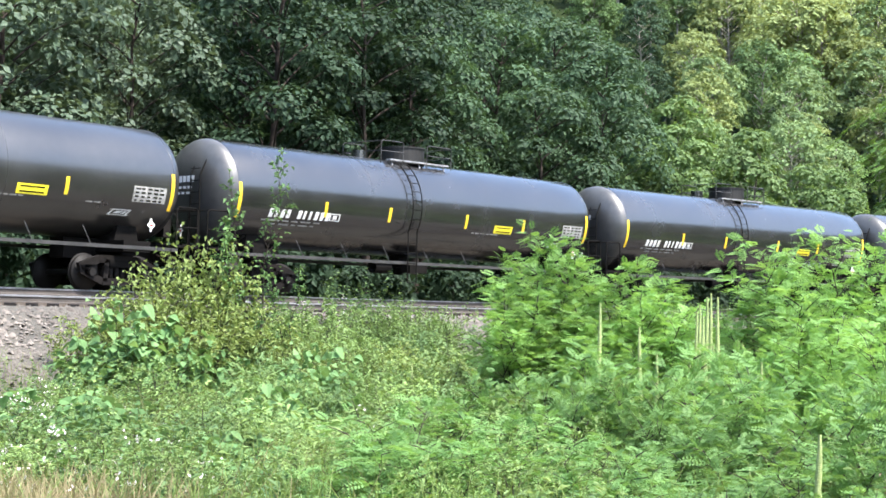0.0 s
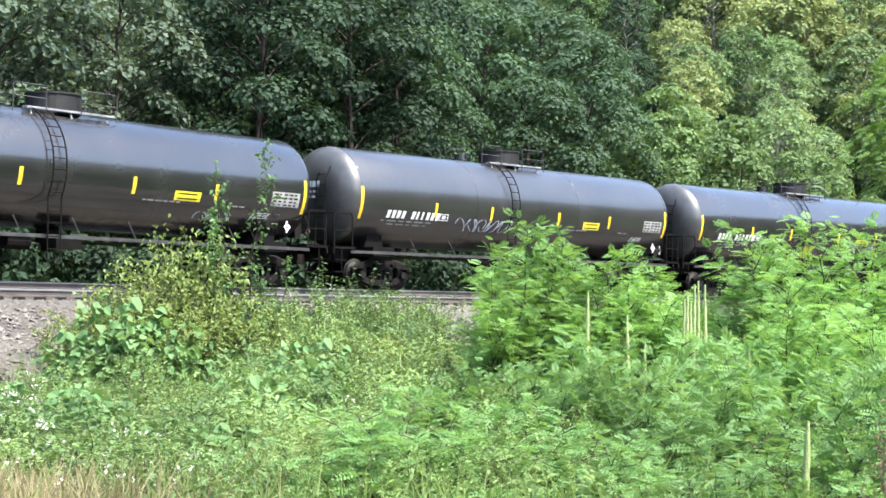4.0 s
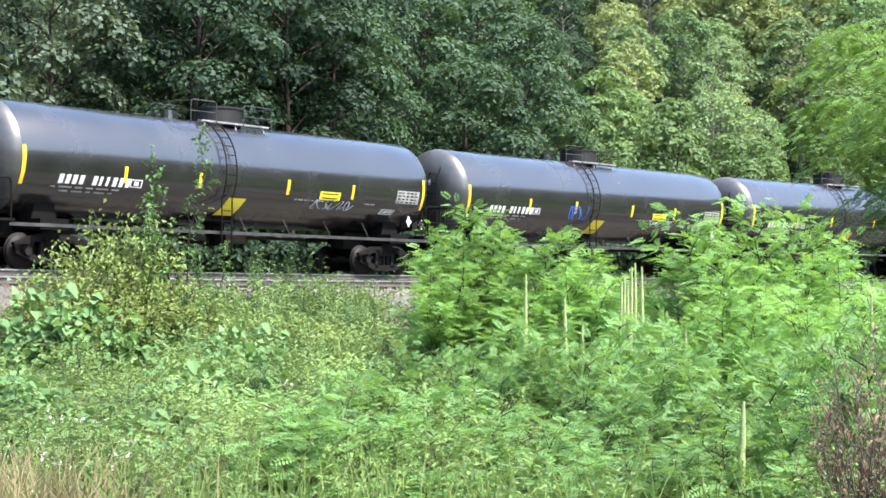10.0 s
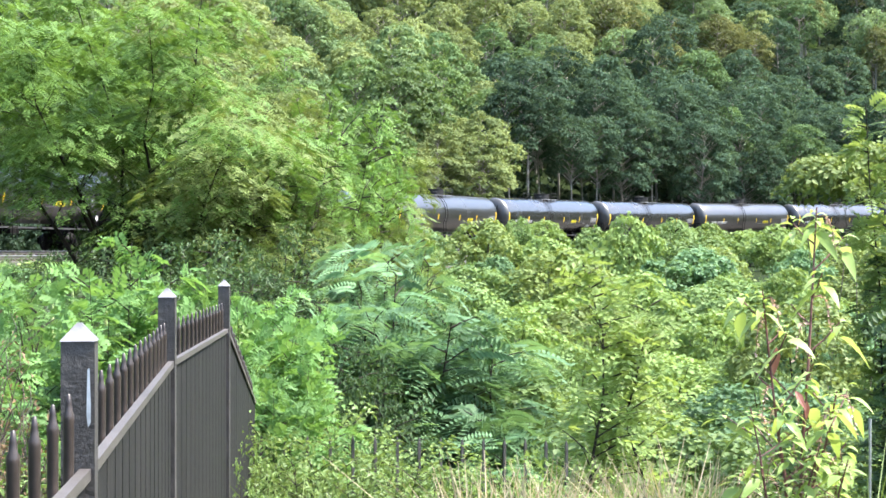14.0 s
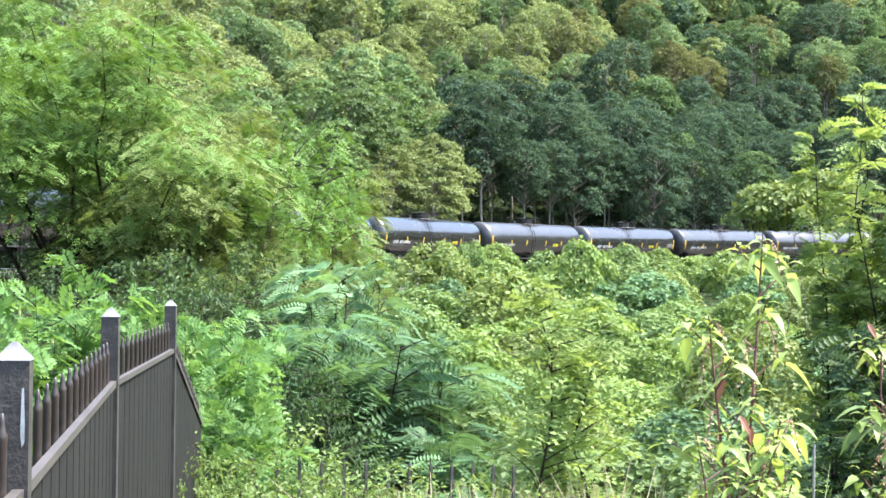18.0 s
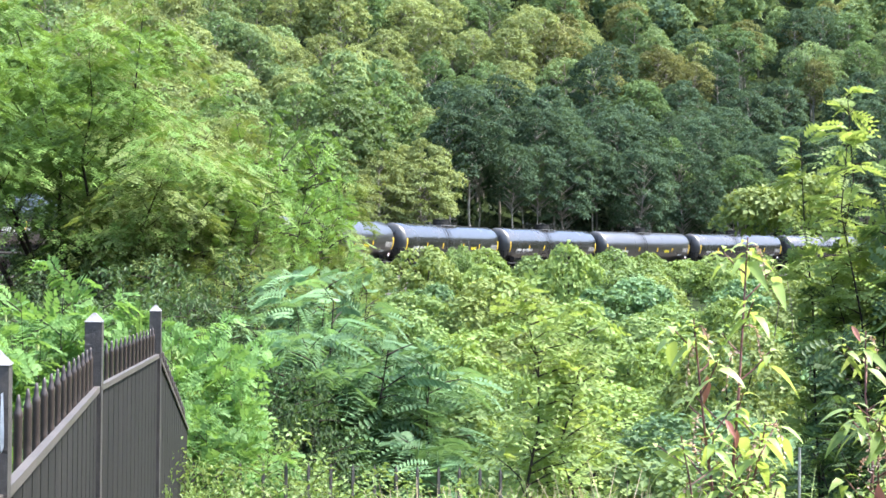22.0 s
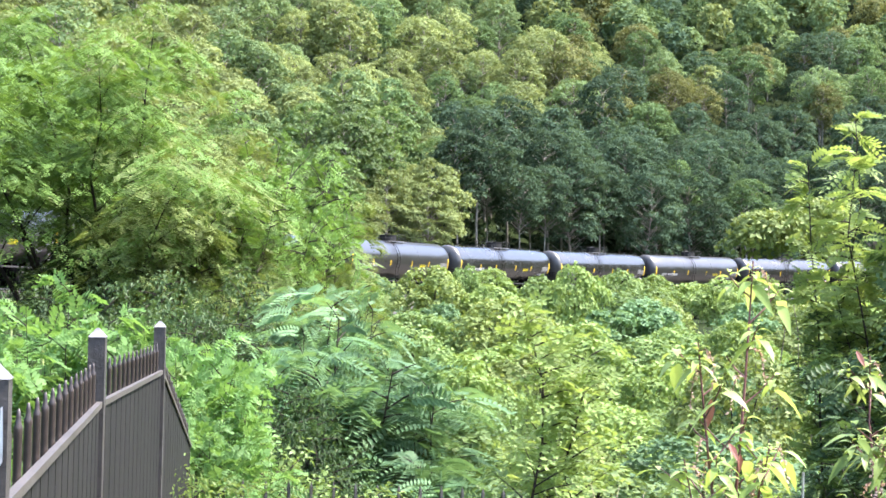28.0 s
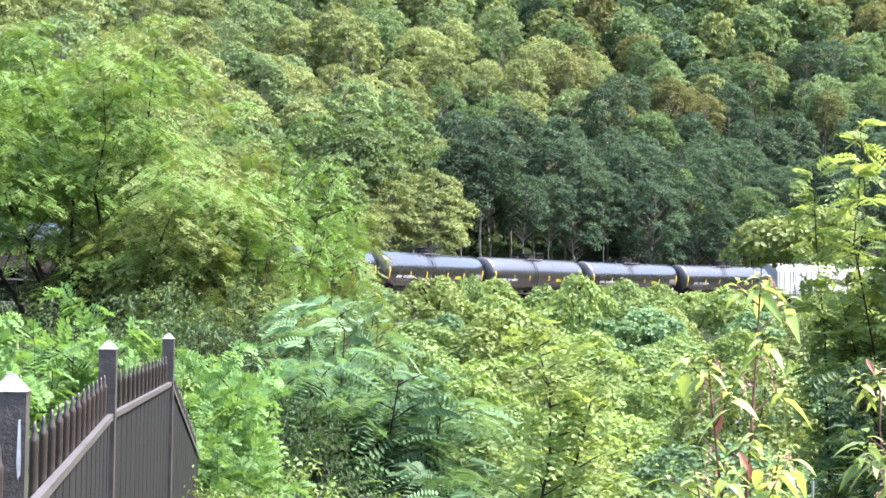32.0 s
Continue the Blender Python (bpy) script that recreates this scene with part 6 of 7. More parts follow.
def grass_layer(name, label, seed, azs, ds, count, h, mat, keep=None, wide=0.006):
    rng = np.random.default_rng(seed)
    az = rng.uniform(*azs, count)
    d = np.sqrt(rng.uniform(ds[0] ** 2, ds[1] ** 2, count))
    if keep:
        ok = keep(az, d, rng)
        az, d = az[ok], d[ok]
    n = len(az)
    x, y = d * np.sin(np.radians(az)), d * np.cos(np.radians(az))
    z = land(x, y)
    hh = h * rng.uniform(0.5, 1.25, n)
    bend = rng.normal(0, 0.28, (n, 2)) * hh[:, None]
    side = unit(np.stack([np.cos(np.radians(az)), -np.sin(np.radians(az)), 0 * az], -1) + rng.normal(0, 0.4, (n, 3)) * [1, 1, 0])
    bag = Bag()
    base = np.stack([x, y, z - 0.02], -1)
    mid = base + np.stack([bend[:, 0] * 0.3, bend[:, 1] * 0.3, hh * 0.6], -1)
    tip = base + np.stack([bend[:, 0], bend[:, 1], hh], -1)
    w = side * wide
    v = np.stack([base - w, base + w, mid + w * 0.8, mid - w * 0.8, tip + w * 0.15, tip - w * 0.15], 1)
    q = (np.arange(n)[:, None, None] * 6 + np.array([(0, 1, 2, 3), (3, 2, 4, 5)])[None]).reshape(-1, 4)
    bag.add(v.reshape(-1, 3), q)
    tagged(new(name, bag.mesh(name, mat)), label, "grass", kind="stuff")


def flowers(name, label, seed, x, y, z, share, size):
    rng = np.random.default_rng(seed)
    pick = rng.random(len(x)) < share
    p = np.stack([x, y, z], -1)[pick]
    k = 7
    n = len(p) * k
    P = np.repeat(p, k, 0) + rng.normal(0, 0.07, (n, 3)) * [1, 1, 0.6]
    bag = Bag()
    for j in range(2):
        leaf_quads(bag, P, rand_dirs(rng, n), rand_dirs(rng, n, 1.0), size * rng.uniform(0.6, 1.2, n), size * 0.9, 0.15)
    tagged(new(name, bag.mesh(name, PETAL)), label, "flowers", kind="stuff")


def plant_fields():
    # the open growth between the viewing spot and the ballast bank
    x, y, z, h = herb_layer("weeds", "thick growth of green weeds in front of the railway", 201, (-56, -13), (11.5, 49), 5200, lambda az, d: 0.82 + 0.15 * np.clip((d - 24) / 8, 0, 1), 0.2, LEAF_WEED, per=22, wide=0.36)
    herb_layer("tall_weeds", "tall narrow-leaved green weeds among the shrubs", 202, (-46, -13), (11.5, 49), 3000, lambda az, d: 1.0 + 0.35 * np.clip((d - 22) / 8, 0, 1), 0.17, LEAF_MID, per=28, wide=0.27)
    herb_layer("leafy_weeds", "pale broad-leaved weeds standing in clumps", 207, (-54, -13), (12, 36), 1500, lambda az, d: 0.95 + 0 * az, 0.2, LEAF_YELLOW, keep=lambda az, d, r: wobble(d * np.sin(np.radians(az)), d * np.cos(np.radians(az)), 0.6, 5.0) > 0.15, per=16, wide=0.45)
    herb_layer("vine_patches", "broad pale green vine leaves over the weeds", 203, (-52, -32), (14, 33), 900, lambda az, d: 0.85 + 0 * az, 0.21, LEAF_VINE, keep=lambda az, d, r: wobble(d * np.sin(np.radians(az)), d * np.cos(np.radians(az)), 0.8, 1.0) > 0.1, per=14, wide=0.9)
    herb_layer("bank_weeds", "weeds and seedlings growing up the ballast bank", 208, (0, 1), (1, 2), 7500, lambda az, d: 1.45 + 0.3 * wobble(az, d, 0.9), 0.2, LEAF_WEED, per=26, wide=0.42, strip=(-24, 62, -13, -7.4), keep=lambda az, d, r: (az > -46.3) & ~((az > -33.6) & (az < -32.0)))
    herb_layer("dull_weeds", "patches of dull grey-green narrow-leaved weeds", 209, (-54, -16), (12, 36), 1800, lambda az, d: 1.05 + 0 * az, 0.17, LEAF_TEAL, keep=lambda az, d, r: wobble(d * np.sin(np.radians(az)), d * np.cos(np.radians(az)), 0.5, 9.0) > 0.12, per=24, wide=0.22)
    left = (np.degrees(np.arctan2(x, y)) < -36)
    left &= wobble(x, y, 0.55, 4.0) > 0.05
    flowers("white_flowers", "small white wild flowers among the weeds", 204, x[left], y[left], (z + h)[left], 0.7, 0.035)
    grass_layer("dry_grass", "tan dry grass at the edge of the weeds", 205, (-56, -40), (9.5, 17), 16000, 0.7, GRASS_TAN, keep=lambda az, d, r: d < 15.3 - (az + 54) * 0.5 + r.normal(0, 0.7, len(d)))
    grass_layer("seeding_grass", "brownish seeding grass among the weeds", 210, (-54, -31), (13, 31), 4000, 0.72, GRASS_OLIVE, keep=lambda az, d, r: wobble(d * np.sin(np.radians(az)), d * np.cos(np.radians(az)), 0.7, 12.0) > 0.0, wide=0.007)
    grass_layer("green_grass", "fresh green grass blades among the weeds", 206, (-56, -13), (9.5, 30), 12000, 0.75, GRASS_GREEN)


plant_left()
plant_fields()

# ---- the hollow beyond the fence, up to the far curve ----
def plant_hollow():
    rng = np.random.default_rng(88)
    # the broad locust tree of many stems
    r = np.random.default_rng(301)
    wood, green = Bag(), Bag()
    C, R, O = [], [], []
    t = np.linspace(0, 1, 8)
    for st in range(11):
        a = st * 2.4 + r.uniform(-0.3, 0.3)
        reach = 6.2 * math.sqrt((st + 0.4) / 11) * r.uniform(0.85, 1.1)
        top = 11.2 - 0.8 * reach * r.uniform(0.6, 1.1) - 0.55 * max(0.0, math.cos(a)) * reach
        foot = np.array([math.cos(a), math.sin(a), 0]) * (0.25 + 0.9 * st / 11)
        stem = foot + np.stack([np.cos(a) * reach * t ** 1.5, np.sin(a) * reach * t ** 1.5, top * t ** 0.92], -1) + r.normal(0, 0.2, (8, 3)) * t[:, None] * [1, 1, 0.3]
        wood.tube(stem, 0.085 * (1 - 0.92 * t), 7)
        for i in range(13):
            f0 = 0.46 if math.cos(a) < 0.3 else 0.24
            f = f0 + (1 - f0) * (i + r.random()) / 13
            root = np.array([np.interp(f, t, stem[:, c]) for c in range(3)])
            b = i * 2.4 + r.uniform(-0.6, 0.6)
            ln = (2.9 - 1.9 * f) * r.uniform(0.6, 1.15)
            d = unit(np.array([math.cos(b) + 0.7 * math.cos(a), math.sin(b) + 0.7 * math.sin(a), 0.35 + 0.5 * f]))
            tip = root + d * ln
            wood.tube([root, root + d * ln * 0.5 + [0, 0, 0.1 * ln], tip], [0.035 * (1.1 - f), 0.025 * (1.1 - f), 0.008], 5)
            for k in range(2):
                C.append(tip + r.normal(0, 0.3, 3) * [1, 1, 0.5] - d * ln * 0.4 * k)
                R.append(r.uniform(0.65, 1.25))
                O.append((math.cos(b) + 0.5 * math.cos(a), math.sin(b) + 0.5 * math.sin(a)))
    C, R, O = np.array(C), np.array(R), unit(np.array(O))
    tree = tagged(new("locust_tree"), "broad many-stemmed locust tree with layered feathery foliage", "tree")
    part("trunk", wood.mesh("trunk", BARK_DARK, True), tree, "dark leaning stems")
    olive = (C[:, 0] - 0.35 * (C[:, 2] - 6) + r.normal(0, 2.6, len(C))) > 2.6
    for pick, mat, lab in ((~olive, LEAF_TREE, "layered bright green crown"), (olive, LEAF_TREE_OLIVE, "olive sprays of the crown")):
        green, per = Bag(), 120
        c, rr, oo = np.repeat(C[pick], per, 0), np.repeat(R[pick], per), np.repeat(O[pick], per, 0)
        n = len(c)
        a, q = r.uniform(0, 6.28, n), np.sqrt(r.random(n))
        out = np.stack([np.cos(a), np.sin(a), 0 * a], -1)
        p = c + out * (rr * q)[:, None]
        lean = (out[:, :2] * oo).sum(1)
        p[:, 2] += 0.15 - 0.45 * rr * q ** 2 - 0.5 * lean * rr * q + r.normal(0, 0.035, n)
        up = np.array([0, 0, 1.2]) + out * (0.7 * q)[:, None] + np.concatenate([oo * 0.55, 0 * oo[:, :1]], 1) + r.normal(0, 0.16, (n, 3))
        pinnate(green, p, out + [0, 0, -0.25] + r.normal(0, 0.35, (n, 3)) * [1, 1, 0.5], up, r.uniform(0.15, 0.27, n), 3, 0.36, 0.24, 0.3)
        part("crown", green.mesh("crown", mat), tree, lab)
    x, y = at(-10.4, 40)
    tree.matrix_basis = pose(x, y, float(land(np.array([x]), np.array([y]))[0]) - 0.1)
    axs = [bush_kind("locust_bush", 302 + 2 * i, mat, BARK_DARK, lab, "shrub", "", h=4.0, r=1.8, stems=9, twigs=14, per=11, leaf=0.32, style="pinnate", wood_r=0.03, up=0.2, low=0.1) for i, (mat, lab) in enumerate(((LEAF_TREE, "bright green locust bush under the broad tree"), (LEAF_TREE_OLIVE, "olive green locust bush under the broad tree")))]
    for az, d, top, k in ((-6.0, 36, 3.2, 1.0), (-4.8, 34, 2.2, 0.85), (-7.2, 34, 1.9, 0.9), (-5.6, 38, 4.2, 1.0), (-3.6, 37, 2.6, 0.8), (-8.6, 35, 1.2, 0.8), (-2.6, 38, 3.0, 0.8), (-3.4, 37, 3.9, 0.85), (-4.4, 38.5, 4.6, 0.95), (-5.2, 36, 3.6, 0.9), (-6.8, 37.5, 4.2, 1.0), (-7.9, 36, 3.0, 0.9), (-2.1, 36, 1.8, 0.7), (-1.7, 37, 2.4, 0.7), (-3.1, 38.5, 4.9, 0.9), (-3.9, 39, 5.5, 1.0)):
        plant(axs[int(top < 3.3)], az, d, top, 4.0, rng.uniform(0, 6.28), k)
    # shrubs below the crown: its shade is painted into their leaf colour
    dk = bush_kind("shade_shrub", 303, LEAF_THICK, BARK_DARK, "shrub below the broad tree, its green darkened to stand for shade", "shrub", "", h=3.2, r=1.7, stems=9, twigs=14, per=40, leaf=0.11, wide=0.5, wood_r=0.025, up=0.3, low=0.05, jitter=0.6)
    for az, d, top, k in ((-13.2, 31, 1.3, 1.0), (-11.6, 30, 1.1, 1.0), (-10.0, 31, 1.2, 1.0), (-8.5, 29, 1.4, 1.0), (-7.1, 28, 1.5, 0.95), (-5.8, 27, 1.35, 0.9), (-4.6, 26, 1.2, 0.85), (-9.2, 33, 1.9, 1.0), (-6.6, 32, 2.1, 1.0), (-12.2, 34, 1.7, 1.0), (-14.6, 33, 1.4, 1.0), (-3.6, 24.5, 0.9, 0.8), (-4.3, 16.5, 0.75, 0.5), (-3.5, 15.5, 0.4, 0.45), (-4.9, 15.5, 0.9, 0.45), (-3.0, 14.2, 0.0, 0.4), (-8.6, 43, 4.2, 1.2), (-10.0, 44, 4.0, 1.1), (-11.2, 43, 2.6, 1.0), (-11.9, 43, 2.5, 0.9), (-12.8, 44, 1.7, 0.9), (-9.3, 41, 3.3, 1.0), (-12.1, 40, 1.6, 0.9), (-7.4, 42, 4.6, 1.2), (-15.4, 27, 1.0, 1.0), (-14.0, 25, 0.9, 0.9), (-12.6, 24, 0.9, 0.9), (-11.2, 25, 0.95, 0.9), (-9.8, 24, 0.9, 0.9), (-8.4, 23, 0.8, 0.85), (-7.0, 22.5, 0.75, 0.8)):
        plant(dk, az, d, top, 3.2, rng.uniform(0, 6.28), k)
    # sumacs
    su = [bush_kind("sumac", 311 + i, LEAF_SUMAC, BARK_DARK, "blue-green sumac with long drooping feather leaves", "shrub", "sumacs", h=3.0, r=1.0, stems=st, twigs=10, per=7, leaf=0.56, style="pinnate", wood_r=0.03, up=0.6, low=0.35, pairs=9, lf=0.25, lw=0.075, droop=0.5) for i, st in enumerate((4, 5))]
    for az, d, top, k, w in ((-2.4, 18, 1.35, 1.0, 0), (-1.0, 17.5, 1.0, 1.05, 1), (0.5, 16.8, 0.6, 1.0, 0), (1.3, 16.5, -0.05, 0.8, 1), (-3.8, 21, 0.6, 0.8, 1), (-2.0, 17.5, 0.1, 0.7, 0), (2.4, 15.2, -0.3, 0.6, 0), (-1.7, 17.8, 0.75, 0.8, 1), (-0.2, 17.2, 0.35, 0.8, 0), (-3.0, 20, 1.1, 0.8, 0), (-2.6, 24, 1.7, 0.9, 1), (-1.2, 25, 1.4, 0.9, 0)):
        plant(su[w], az, d, top, 3.0, rng.uniform(0, 6.28), k)
    # sprouts and shrubs by the fence
    sp = bush_kind("locust_sprout", 321, LEAF_LOCUST_LOW, BARK_DARK, "tall bright green locust sprout beside the fence", "shrub", "locust sprouts", h=2.2, r=0.6, stems=5, twigs=12, per=11, leaf=0.2, style="pinnate", wood_r=0.012, up=0.4, low=0.2, pairs=4, lf=0.34, lw=0.2)
    for az, d, top, k in ((-11.4, 11, 1.72, 0.8), (-10.6, 11.5, 1.5, 0.8), (-9.3, 11.5, 1.42, 0.75), (-8.6, 12, 1.3, 0.75), (-7.4, 12, 1.36, 0.7), (-6.6, 12.5, 1.0, 0.75), (-12.3, 12, 1.4, 0.8), (-13.2, 11, 1.1, 0.8), (-9.9, 10.5, 1.05, 0.7), (-8.0, 10.8, 0.9, 0.6), (-14.4, 10.5, 0.9, 0.8), (-15.6, 9.5, 0.55, 0.7), (-13.8, 9.0, 0.6, 0.7), (-12.2, 9.2, 0.8, 0.7), (-6.8, 10.9, 1.32, 0.65), (-5.9, 11.2, 1.36, 0.65), (-5.4, 10.4, 0.85, 0.6), (-6.3, 10.2, 0.8, 0.5)):
        plant(sp, az, d, top, 2.2, rng.uniform(0, 6.28), k)
    vs = bush_kind("vine_shrub", 322, LEAF_SPROUT, BARK_DARK, "leafy shrub grown through with vine along the fence", "shrub", "shrubs along the fence", h=2.2, r=0.8, stems=9, twigs=14, per=18, leaf=0.07, wide=0.6, wood_r=0.012, up=0.5, low=0.05, jitter=0.6)
    for az in np.arange(-6.8, 4.2, 0.9):
        plant(vs, az, rng.uniform(10.8, 12.2), float(np.interp(az, [-6.8, -4, -1, 4], [1.0, 0.38, 0.0, -0.12])) + rng.normal(0, 0.06), 2.2, rng.uniform(0, 6.28), rng.uniform(0.65, 0.8))
    for az in np.arange(-7.2, 1.2, 0.95):
        plant(vs, az, rng.uniform(9.4, 9.9), float(np.interp(az, [-7.2, -5, -2.4, 1], [0.62, 0.25, 0.02, -0.06])), 2.2, rng.uniform(0, 6.28), rng.uniform(0.45, 0.55))
    for az in np.arange(-6.2, 4.6, 0.98):
        plant(vs, az, 9.0 + 0.085 * (az + 6.2), float(np.interp(az, [-6.2, -2, 4.4], [0.5, 0.46, 0.2])), 2.2, rng.uniform(0, 6.28), 0.6)
    plant(vs, -6.9, 7.6, 0.72, 2.2, 1.0, 0.2)
    # sapling with two dark stems
    sa = bush_kind("thin_sapling", 331, LEAF_SPIRE, BARK_DARK, "slim sapling with dark stem and small feathered leaves", "sapling", "", h=2.9, r=0.75, stems=1, twigs=34, per=9, leaf=0.2, style="pinnate", wood_r=0.02, up=0.45, low=0.22, pairs=3, lf=0.34, lw=0.2, jitter=0.45)
    plant(sa, 5.2, 12.6, 1.5, 2.9, 0.0, 0.95)
    plant(sa, 7.1, 12.8, 1.2, 2.9, 2.0, 0.95)
    plant(sa, 6.1, 13.6, 0.5, 2.9, 4.0, 1.0)
    # the thicket on the slopes
    def mound_kind(seed, mat, label, leaf, per, inner):
        wood, green = crown_tree(np.random.default_rng(seed), h=2.4, r0=0.03, base=0.02, rad=1.5, lobes=15, per=per, leaf=leaf, flat=0.6, inner=inner, stems=3, lean=0.15, rag=0.5, small=0.22, big=0.38, low=-0.3)
        ob = tagged(new("thicket_shrub"), label, "shrub", "thicket shrubs")
        part("stem", wood.mesh("stem", BARK_DARK, True), ob)
        part("foliage", green.mesh("foliage", mat), ob)
        return ob

    looks = ((LEAF_YELLOW, "yellow-green rounded shrub in the thicket"), (LEAF_MID, "green rounded shrub in the thicket"), (LEAF_TEAL, "blue-green shrub in the thicket"), (LEAF_OLIVE_SHRUB, "olive green shrub in the thicket"))
    th = [mound_kind(341 + i, mat, lab, 0.085, 300, 8) for i, (mat, lab) in enumerate(looks)]
    far = [mound_kind(351 + i, mat, lab, 0.13, 190, 8) for i, (mat, lab) in enumerate(looks)]
    for az, d, top in ((-19, 50, 1.2), (-17.5, 56, 1.3), (-16.4, 62, 1.2), (-15.2, 58, 1.0), (-14, 66, 1.2), (-12.8, 62, 0.9), (-11.5, 70, 1.2), (-10.2, 66, 1.0), (-9, 74, 1.4), (-7.8, 70, 1.3), (-6.5, 78, 1.7), (-13.3, 54, 0.6), (-11, 52, 0.5), (-18, 44, 0.7), (-16, 46, 0.7), (-8.4, 58, 0.8), (-6, 62, 1.1), (-4.8, 82, 2.0)):
        plant(far[int(rng.integers(0, 4))], az, d, top, 2.4, rng.uniform(0, 6.28), rng.uniform(1.2, 1.7))
    for d, top, step in ((17, -0.4, 4.2), (21, -0.2, 4.0), (26, 0.0, 3.6), (32, 0.15, 3.4), (39, 0.3, 3.2), (48, 0.65, 2.8), (58, 1.1, 2.5), (70, 1.7, 2.2), (84, 2.3, 2.0), (100, 2.85, 1.9), (116, 3.0, 1.8), (132, 3.1, 1.8)):
        lo = 2.5 if d < 24 else -1.5 if d < 34 else -4
        az = lo + rng.uniform(0, step)
        while az < 19:
            w = int(rng.choice(4, p=(0.36, 0.26, 0.2, 0.18)))
            dd = d * rng.uniform(0.93, 1.07)
            x, y = at(az, dd)
            if line_offset([x], [y])[1][0] < -10:
                plant((th if d < 35 else far)[w], az, dd, top + rng.normal(0.0, 0.5), 2.4, rng.uniform(0, 6.28), rng.uniform(0.55, 1.0) * (1 + d / 110))
            az += step * rng.uniform(0.8, 1.45)
    plant(far[1], 2.75, 108, 3.75, 2.4, 0.4, 1.0)
    plant(far[2], 9.2, 62, 1.75, 2.4, 0.9, 1.5)
    plant(far[2], 8.0, 60, 1.3, 2.4, 2.9, 1.3)
    # the tree at the side with a spiky crown, and an olive one behind it
    rt = bush_kind("leafy_tree", 351, LEAF_THICK, BARK_DARK, "young tree with dark green compound leaves", "tree", "", h=4.2, r=1.1, stems=5, twigs=18, per=9, leaf=0.3, style="pinnate", wood_r=0.03, up=0.35, low=0.08, pairs=5, lf=0.3, lw=0.17, jitter=0.4)
    for az, d, top, k, rz in ((17.4, 17, 1.9, 0.7, 0.4), (18.9, 16, 2.4, 0.8, 2.2), (16.3, 17.5, 1.2, 0.5, 4.0), (17.4, 15, 0.8, 0.6, 1.0)):
        plant(rt, az, d, top, 4.2, rz, k)
    sp2 = bush_kind("spiky_tree", 353, LEAF_SPIRE, BARK_DARK, "young tree with light yellow-green feathery spires", "tree", "", h=5.4, r=0.45, stems=3, twigs=24, per=6, leaf=0.26, style="pinnate", wood_r=0.022, up=0.25, low=0.3, pairs=5, lf=0.32, lw=0.17, jitter=0.3)
    for az, d, top, k, rz in ((15.75, 17, 3.75, 0.85, 0.4), (16.6, 17.5, 2.7, 0.8, 2.2), (17.3, 16.5, 3.3, 0.9, 3.6), (18.6, 17, 3.5, 0.9, 5.0)):
        plant(sp2, az, d, top, 5.4, rz, k)
    wood, green = crown_tree(np.random.default_rng(352), h=5.2, r0=0.02, base=0.8, rad=0.85, lobes=12, per=190, leaf=0.1, flat=0.5, inner=10, stems=2, lean=0.1, rag=0.5, small=0.3, big=0.5, low=-0.3)
    ot = tagged(new("olive_shrub"), "olive-brown leaved shrub with arching branches over bare stems", "shrub", "olive shrubs")
    part("stem", wood.mesh("stem", BARK, True), ot)
    part("foliage", green.mesh("foliage", LEAF_OLIVE_SHRUB), ot)
    plant(ot, 13.5, 30, 3.4, 5.2, 0.3, 1.0)
    plant(ot, 15.0, 31, 3.7, 5.2, 2.3, 1.0)
    # pokeweed
    def pokeweed(seed, h, mains, bunches, size):
        """Red stems that fork; leaves stand in bunches at the nodes and tips."""
        r = np.random.default_rng(seed)
        wood, green, pink = Bag(), Bag(), Bag()
        for k in range(mains):
            a = k * 2.4 + r.uniform(0, 1)
            t = np.linspace(0, 1, 7)
            hh = h * (1 - 0.22 * k * r.uniform(0.6, 1.2))
            path = np.stack([np.cos(a) * 0.2 * t ** 1.6, np.sin(a) * 0.2 * t ** 1.6, hh * t], -1) + r.normal(0, 0.012, (7, 3)) * t[:, None]
            wood.tube(path, 0.013 * (1 - 0.7 * t), 6)
            for n in range(bunches):
                f = 0.12 + 0.88 * (n + 0.6) / bunches
                root = np.array([np.interp(f, t, path[:, c]) for c in range(3)])
                b = n * 2.1 + r.uniform(-0.4, 0.4)
                out = 0.0 if n == bunches - 1 else r.uniform(0.08, 0.2)
                tip = root + [math.cos(b) * out, math.sin(b) * out, out * 0.9]
                if out:
                    wood.tube([root, (root + tip) / 2 + [0, 0, -0.01], tip], [0.005, 0.004, 0.003], 5)
                m = int(r.integers(4, 9)) + (5 if n == bunches - 1 else 0)
                al = np.arange(m) * 2.4 + r.uniform(0, 6)
                rise = np.linspace(-0.3, 1.0, m)
                D = np.stack([np.cos(al), np.sin(al), rise], -1)
                U = np.stack([-np.cos(al) * 0.8, -np.sin(al) * 0.8, 1 + 0 * al], -1) + r.normal(0, 0.25, (m, 3))
                ln = size * r.uniform(0.6, 1.2, m) * np.linspace(1.15, 0.6, m)
                P = tip + np.stack([0 * al, 0 * al, np.linspace(-0.07, 0.02, m)], -1)
                broad_leaves(green, P, D, U, ln, ln * 0.4, 0.13, 0.7)
                if r.random() < 0.75:
                    v, w = np.linspace(0, 1, 5), b + 1.2
                    stalk = root + np.stack([math.cos(w) * 0.09 * v ** 0.6, math.sin(w) * 0.09 * v ** 0.6, 0.03 * np.sin(v * 3.1) - 0.16 * v ** 2], -1)
                    wood.tube(stalk, 0.003 * (1 - 0.6 * v), 4)
                    g = np.linspace(0.25, 1, 18)
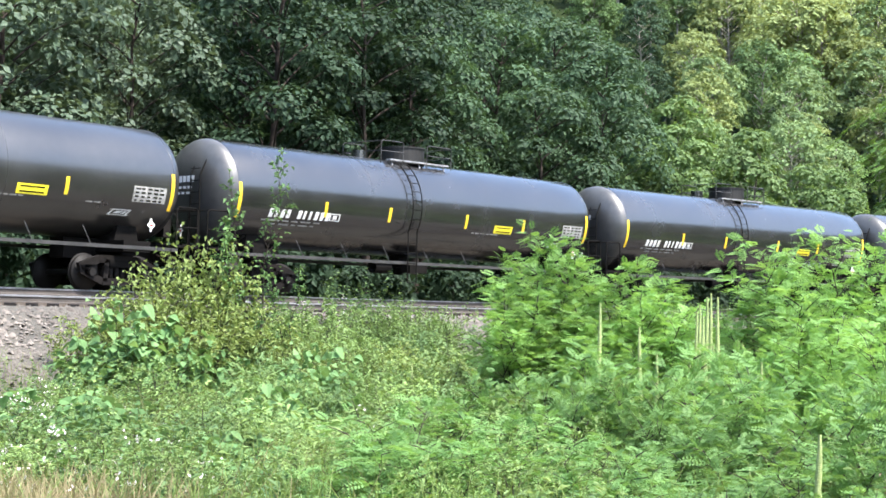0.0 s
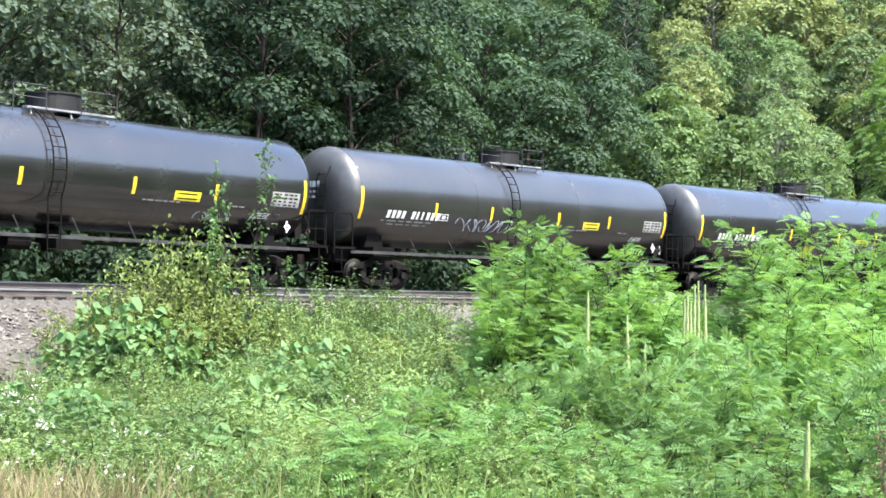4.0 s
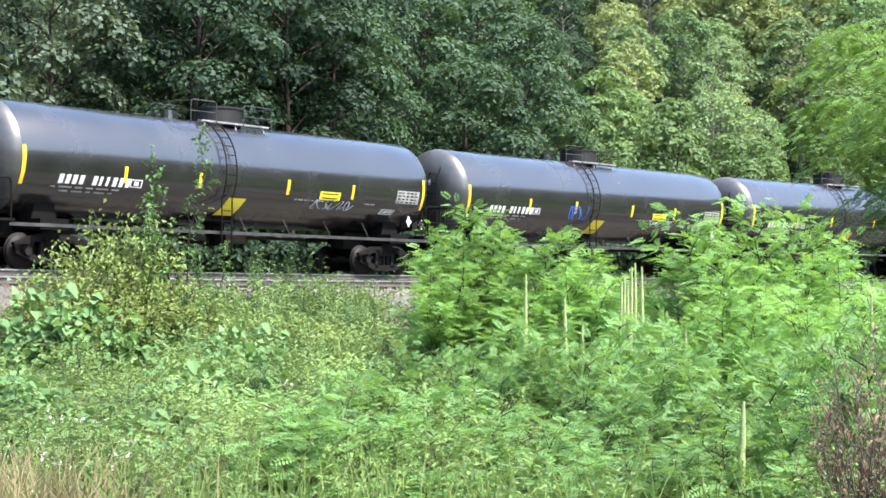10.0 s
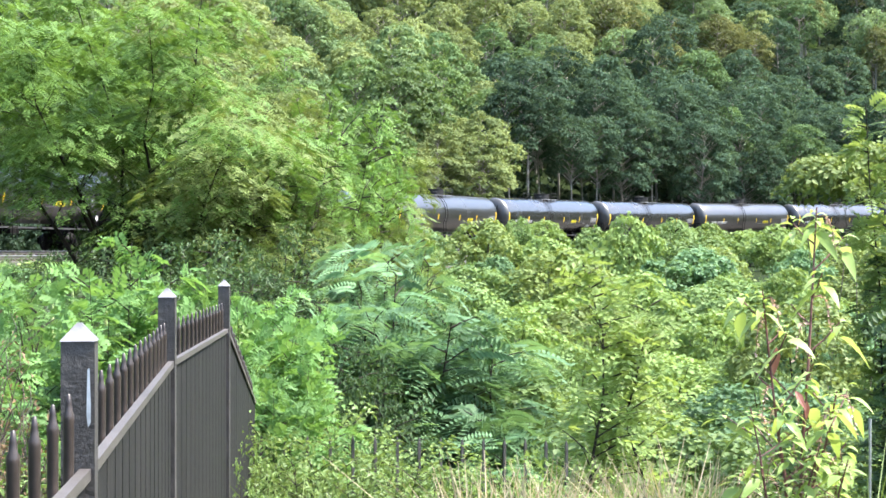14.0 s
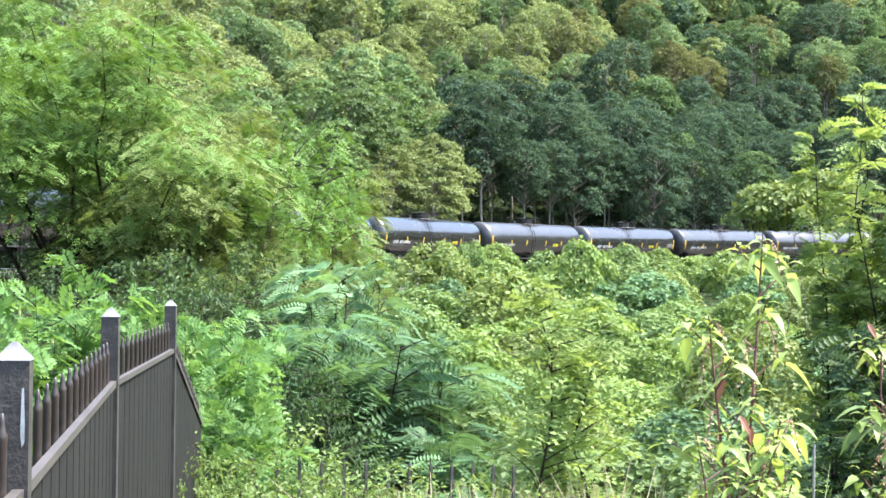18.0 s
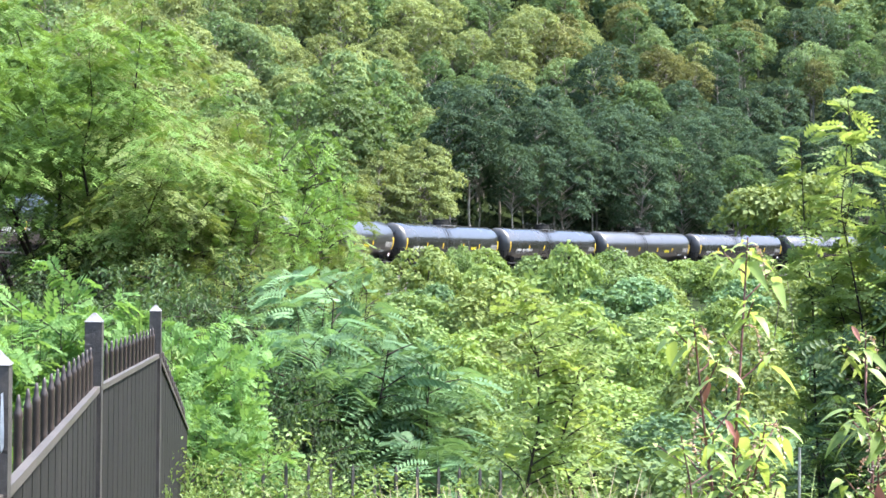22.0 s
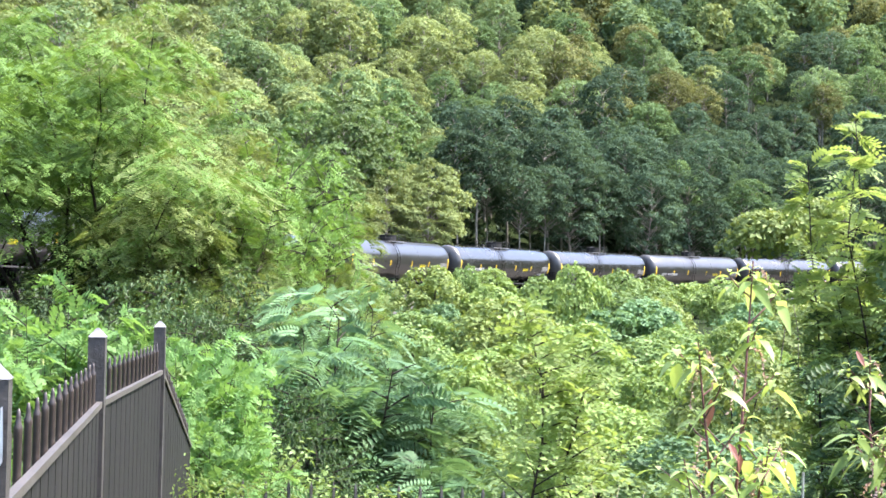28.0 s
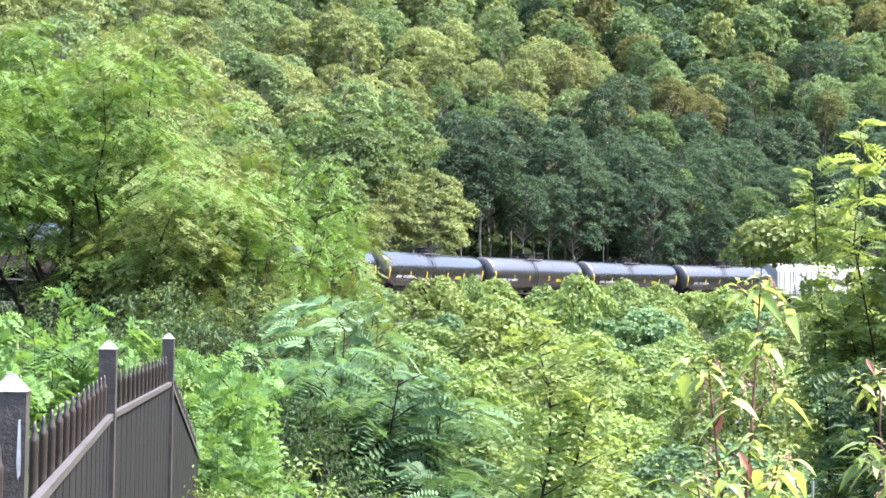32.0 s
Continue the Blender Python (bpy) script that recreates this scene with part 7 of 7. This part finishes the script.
                    at_stalk = np.stack([np.interp(g, v, stalk[:, c]) for c in range(3)], -1)
                    leaf_quads(pink, at_stalk, rand_dirs(r, 18, -0.2), rand_dirs(r, 18, 0.6), 0.022, 0.014, 0.1, 0.1)
        ob = tagged(new("pokeweed"), "pokeweed with dark red stems and bunched yellow-green leaves", "plant", "pokeweeds")
        part("stem", wood.mesh("stem", STEM_RED, True), ob, "dark red stems")
        part("foliage", green.mesh("foliage", LEAF_POKE, True), ob)
        tagged(part("inflorescence", pink.mesh("inflorescence", FLOWER_PINK), ob, "hanging pinkish flower clusters"), kind="stuff")
        return ob

    pk = [pokeweed(361, 2.1, 3, 15, 0.125), pokeweed(363, 2.1, 4, 11, 0.13)]
    for w, az, d, top, rz, k in ((0, 12.35, 7.5, 1.85, 0.4, 1.0), (1, 12.0, 7.2, 0.95, 2.4, 0.9), (1, 13.2, 7.1, 0.75, 4.2, 0.9), (0, 17.6, 6.4, 1.45, 1.2, 0.8), (1, 18.3, 6.2, 1.25, 3.2, 0.9), (1, 11.2, 7.6, 0.6, 1.0, 0.8), (0, 14.2, 7.6, 0.62, 3.0, 0.7)):
        plant(pk[w], az, d, top, 2.1, rz, k)
    bag = Bag()
    pr = np.random.default_rng(362)
    for az, d, z, ln in ((11.7, 7.4, 1.17, 0.13), (12.35, 7.3, 0.98, 0.09), (12.75, 7.35, 0.93, 0.08), (16.7, 6.35, 1.44, 0.07), (17.6, 6.2, 0.85, 0.16)):
        x, y = at(az, d)
        broad_leaves(bag, np.array([(x, y, z)]), np.array([(pr.normal(0, 0.3), pr.normal(0, 0.3), -1.0)]), np.array([(0.3, -1.0, 0.2)]), ln, ln * 0.36, 0.15, 0.1)
    tagged(new("pink_leaves", bag.mesh("pink_leaves", LEAF_PINK)), "withered pink and red leaves hanging on the pokeweed", "leaves", kind="stuff")
    b = Bag()
    b.tube([(0, 0, 0), (0.004, 0, 1.25)], 0.007, 6)
    st = tagged(new("metal_stake", b.mesh("metal_stake", STEEL, True)), "thin bare metal stake in the weeds", "stake")
    x, y = at(14.9, 8)
    st.matrix_basis = pose(x, y, 0.79 - 1.25)
    # weeds and grass near the viewing spot
    herb_layer("near_weeds", "dense small-leaved weeds below the viewing spot", 371, (-9, 19), (8.2, 16), 2600, lambda az, d: 0.85 + 0 * az, 0.085, LEAF_SPROUT, per=40, wide=0.34)
    herb_layer("fence_weeds", "leafy weeds behind the fence", 372, (-19, -9), (6.5, 13), 900, lambda az, d: 1.0 + 0.05 * (d - 6), 0.11, LEAF_MID, per=40, wide=0.3, keep=lambda az, d, r: az < -11.5 + 0 * d)
    herb_layer("slope_weeds", "green and yellowish weeds on the slope of the hollow", 373, (-21, 19), (14, 80), 4500, lambda az, d: 0.55 + 0.008 * d, 0.13, LEAF_MID, per=22, wide=0.4)
    grass_layer("straw_grass", "pale straw-coloured grass heads near the viewing spot", 374, (0.5, 9.5), (7.4, 9.4), 3000, 0.85, STRAW, keep=lambda az, d, r: wobble(az * 1.0, d, 1.0, 2.0) > -0.05)
    grass_layer("slope_grass", "green grass stalks on the slope", 375, (-8, 19), (7.5, 14), 6000, 0.8, GRASS_GREEN)


plant_hollow()

motions()
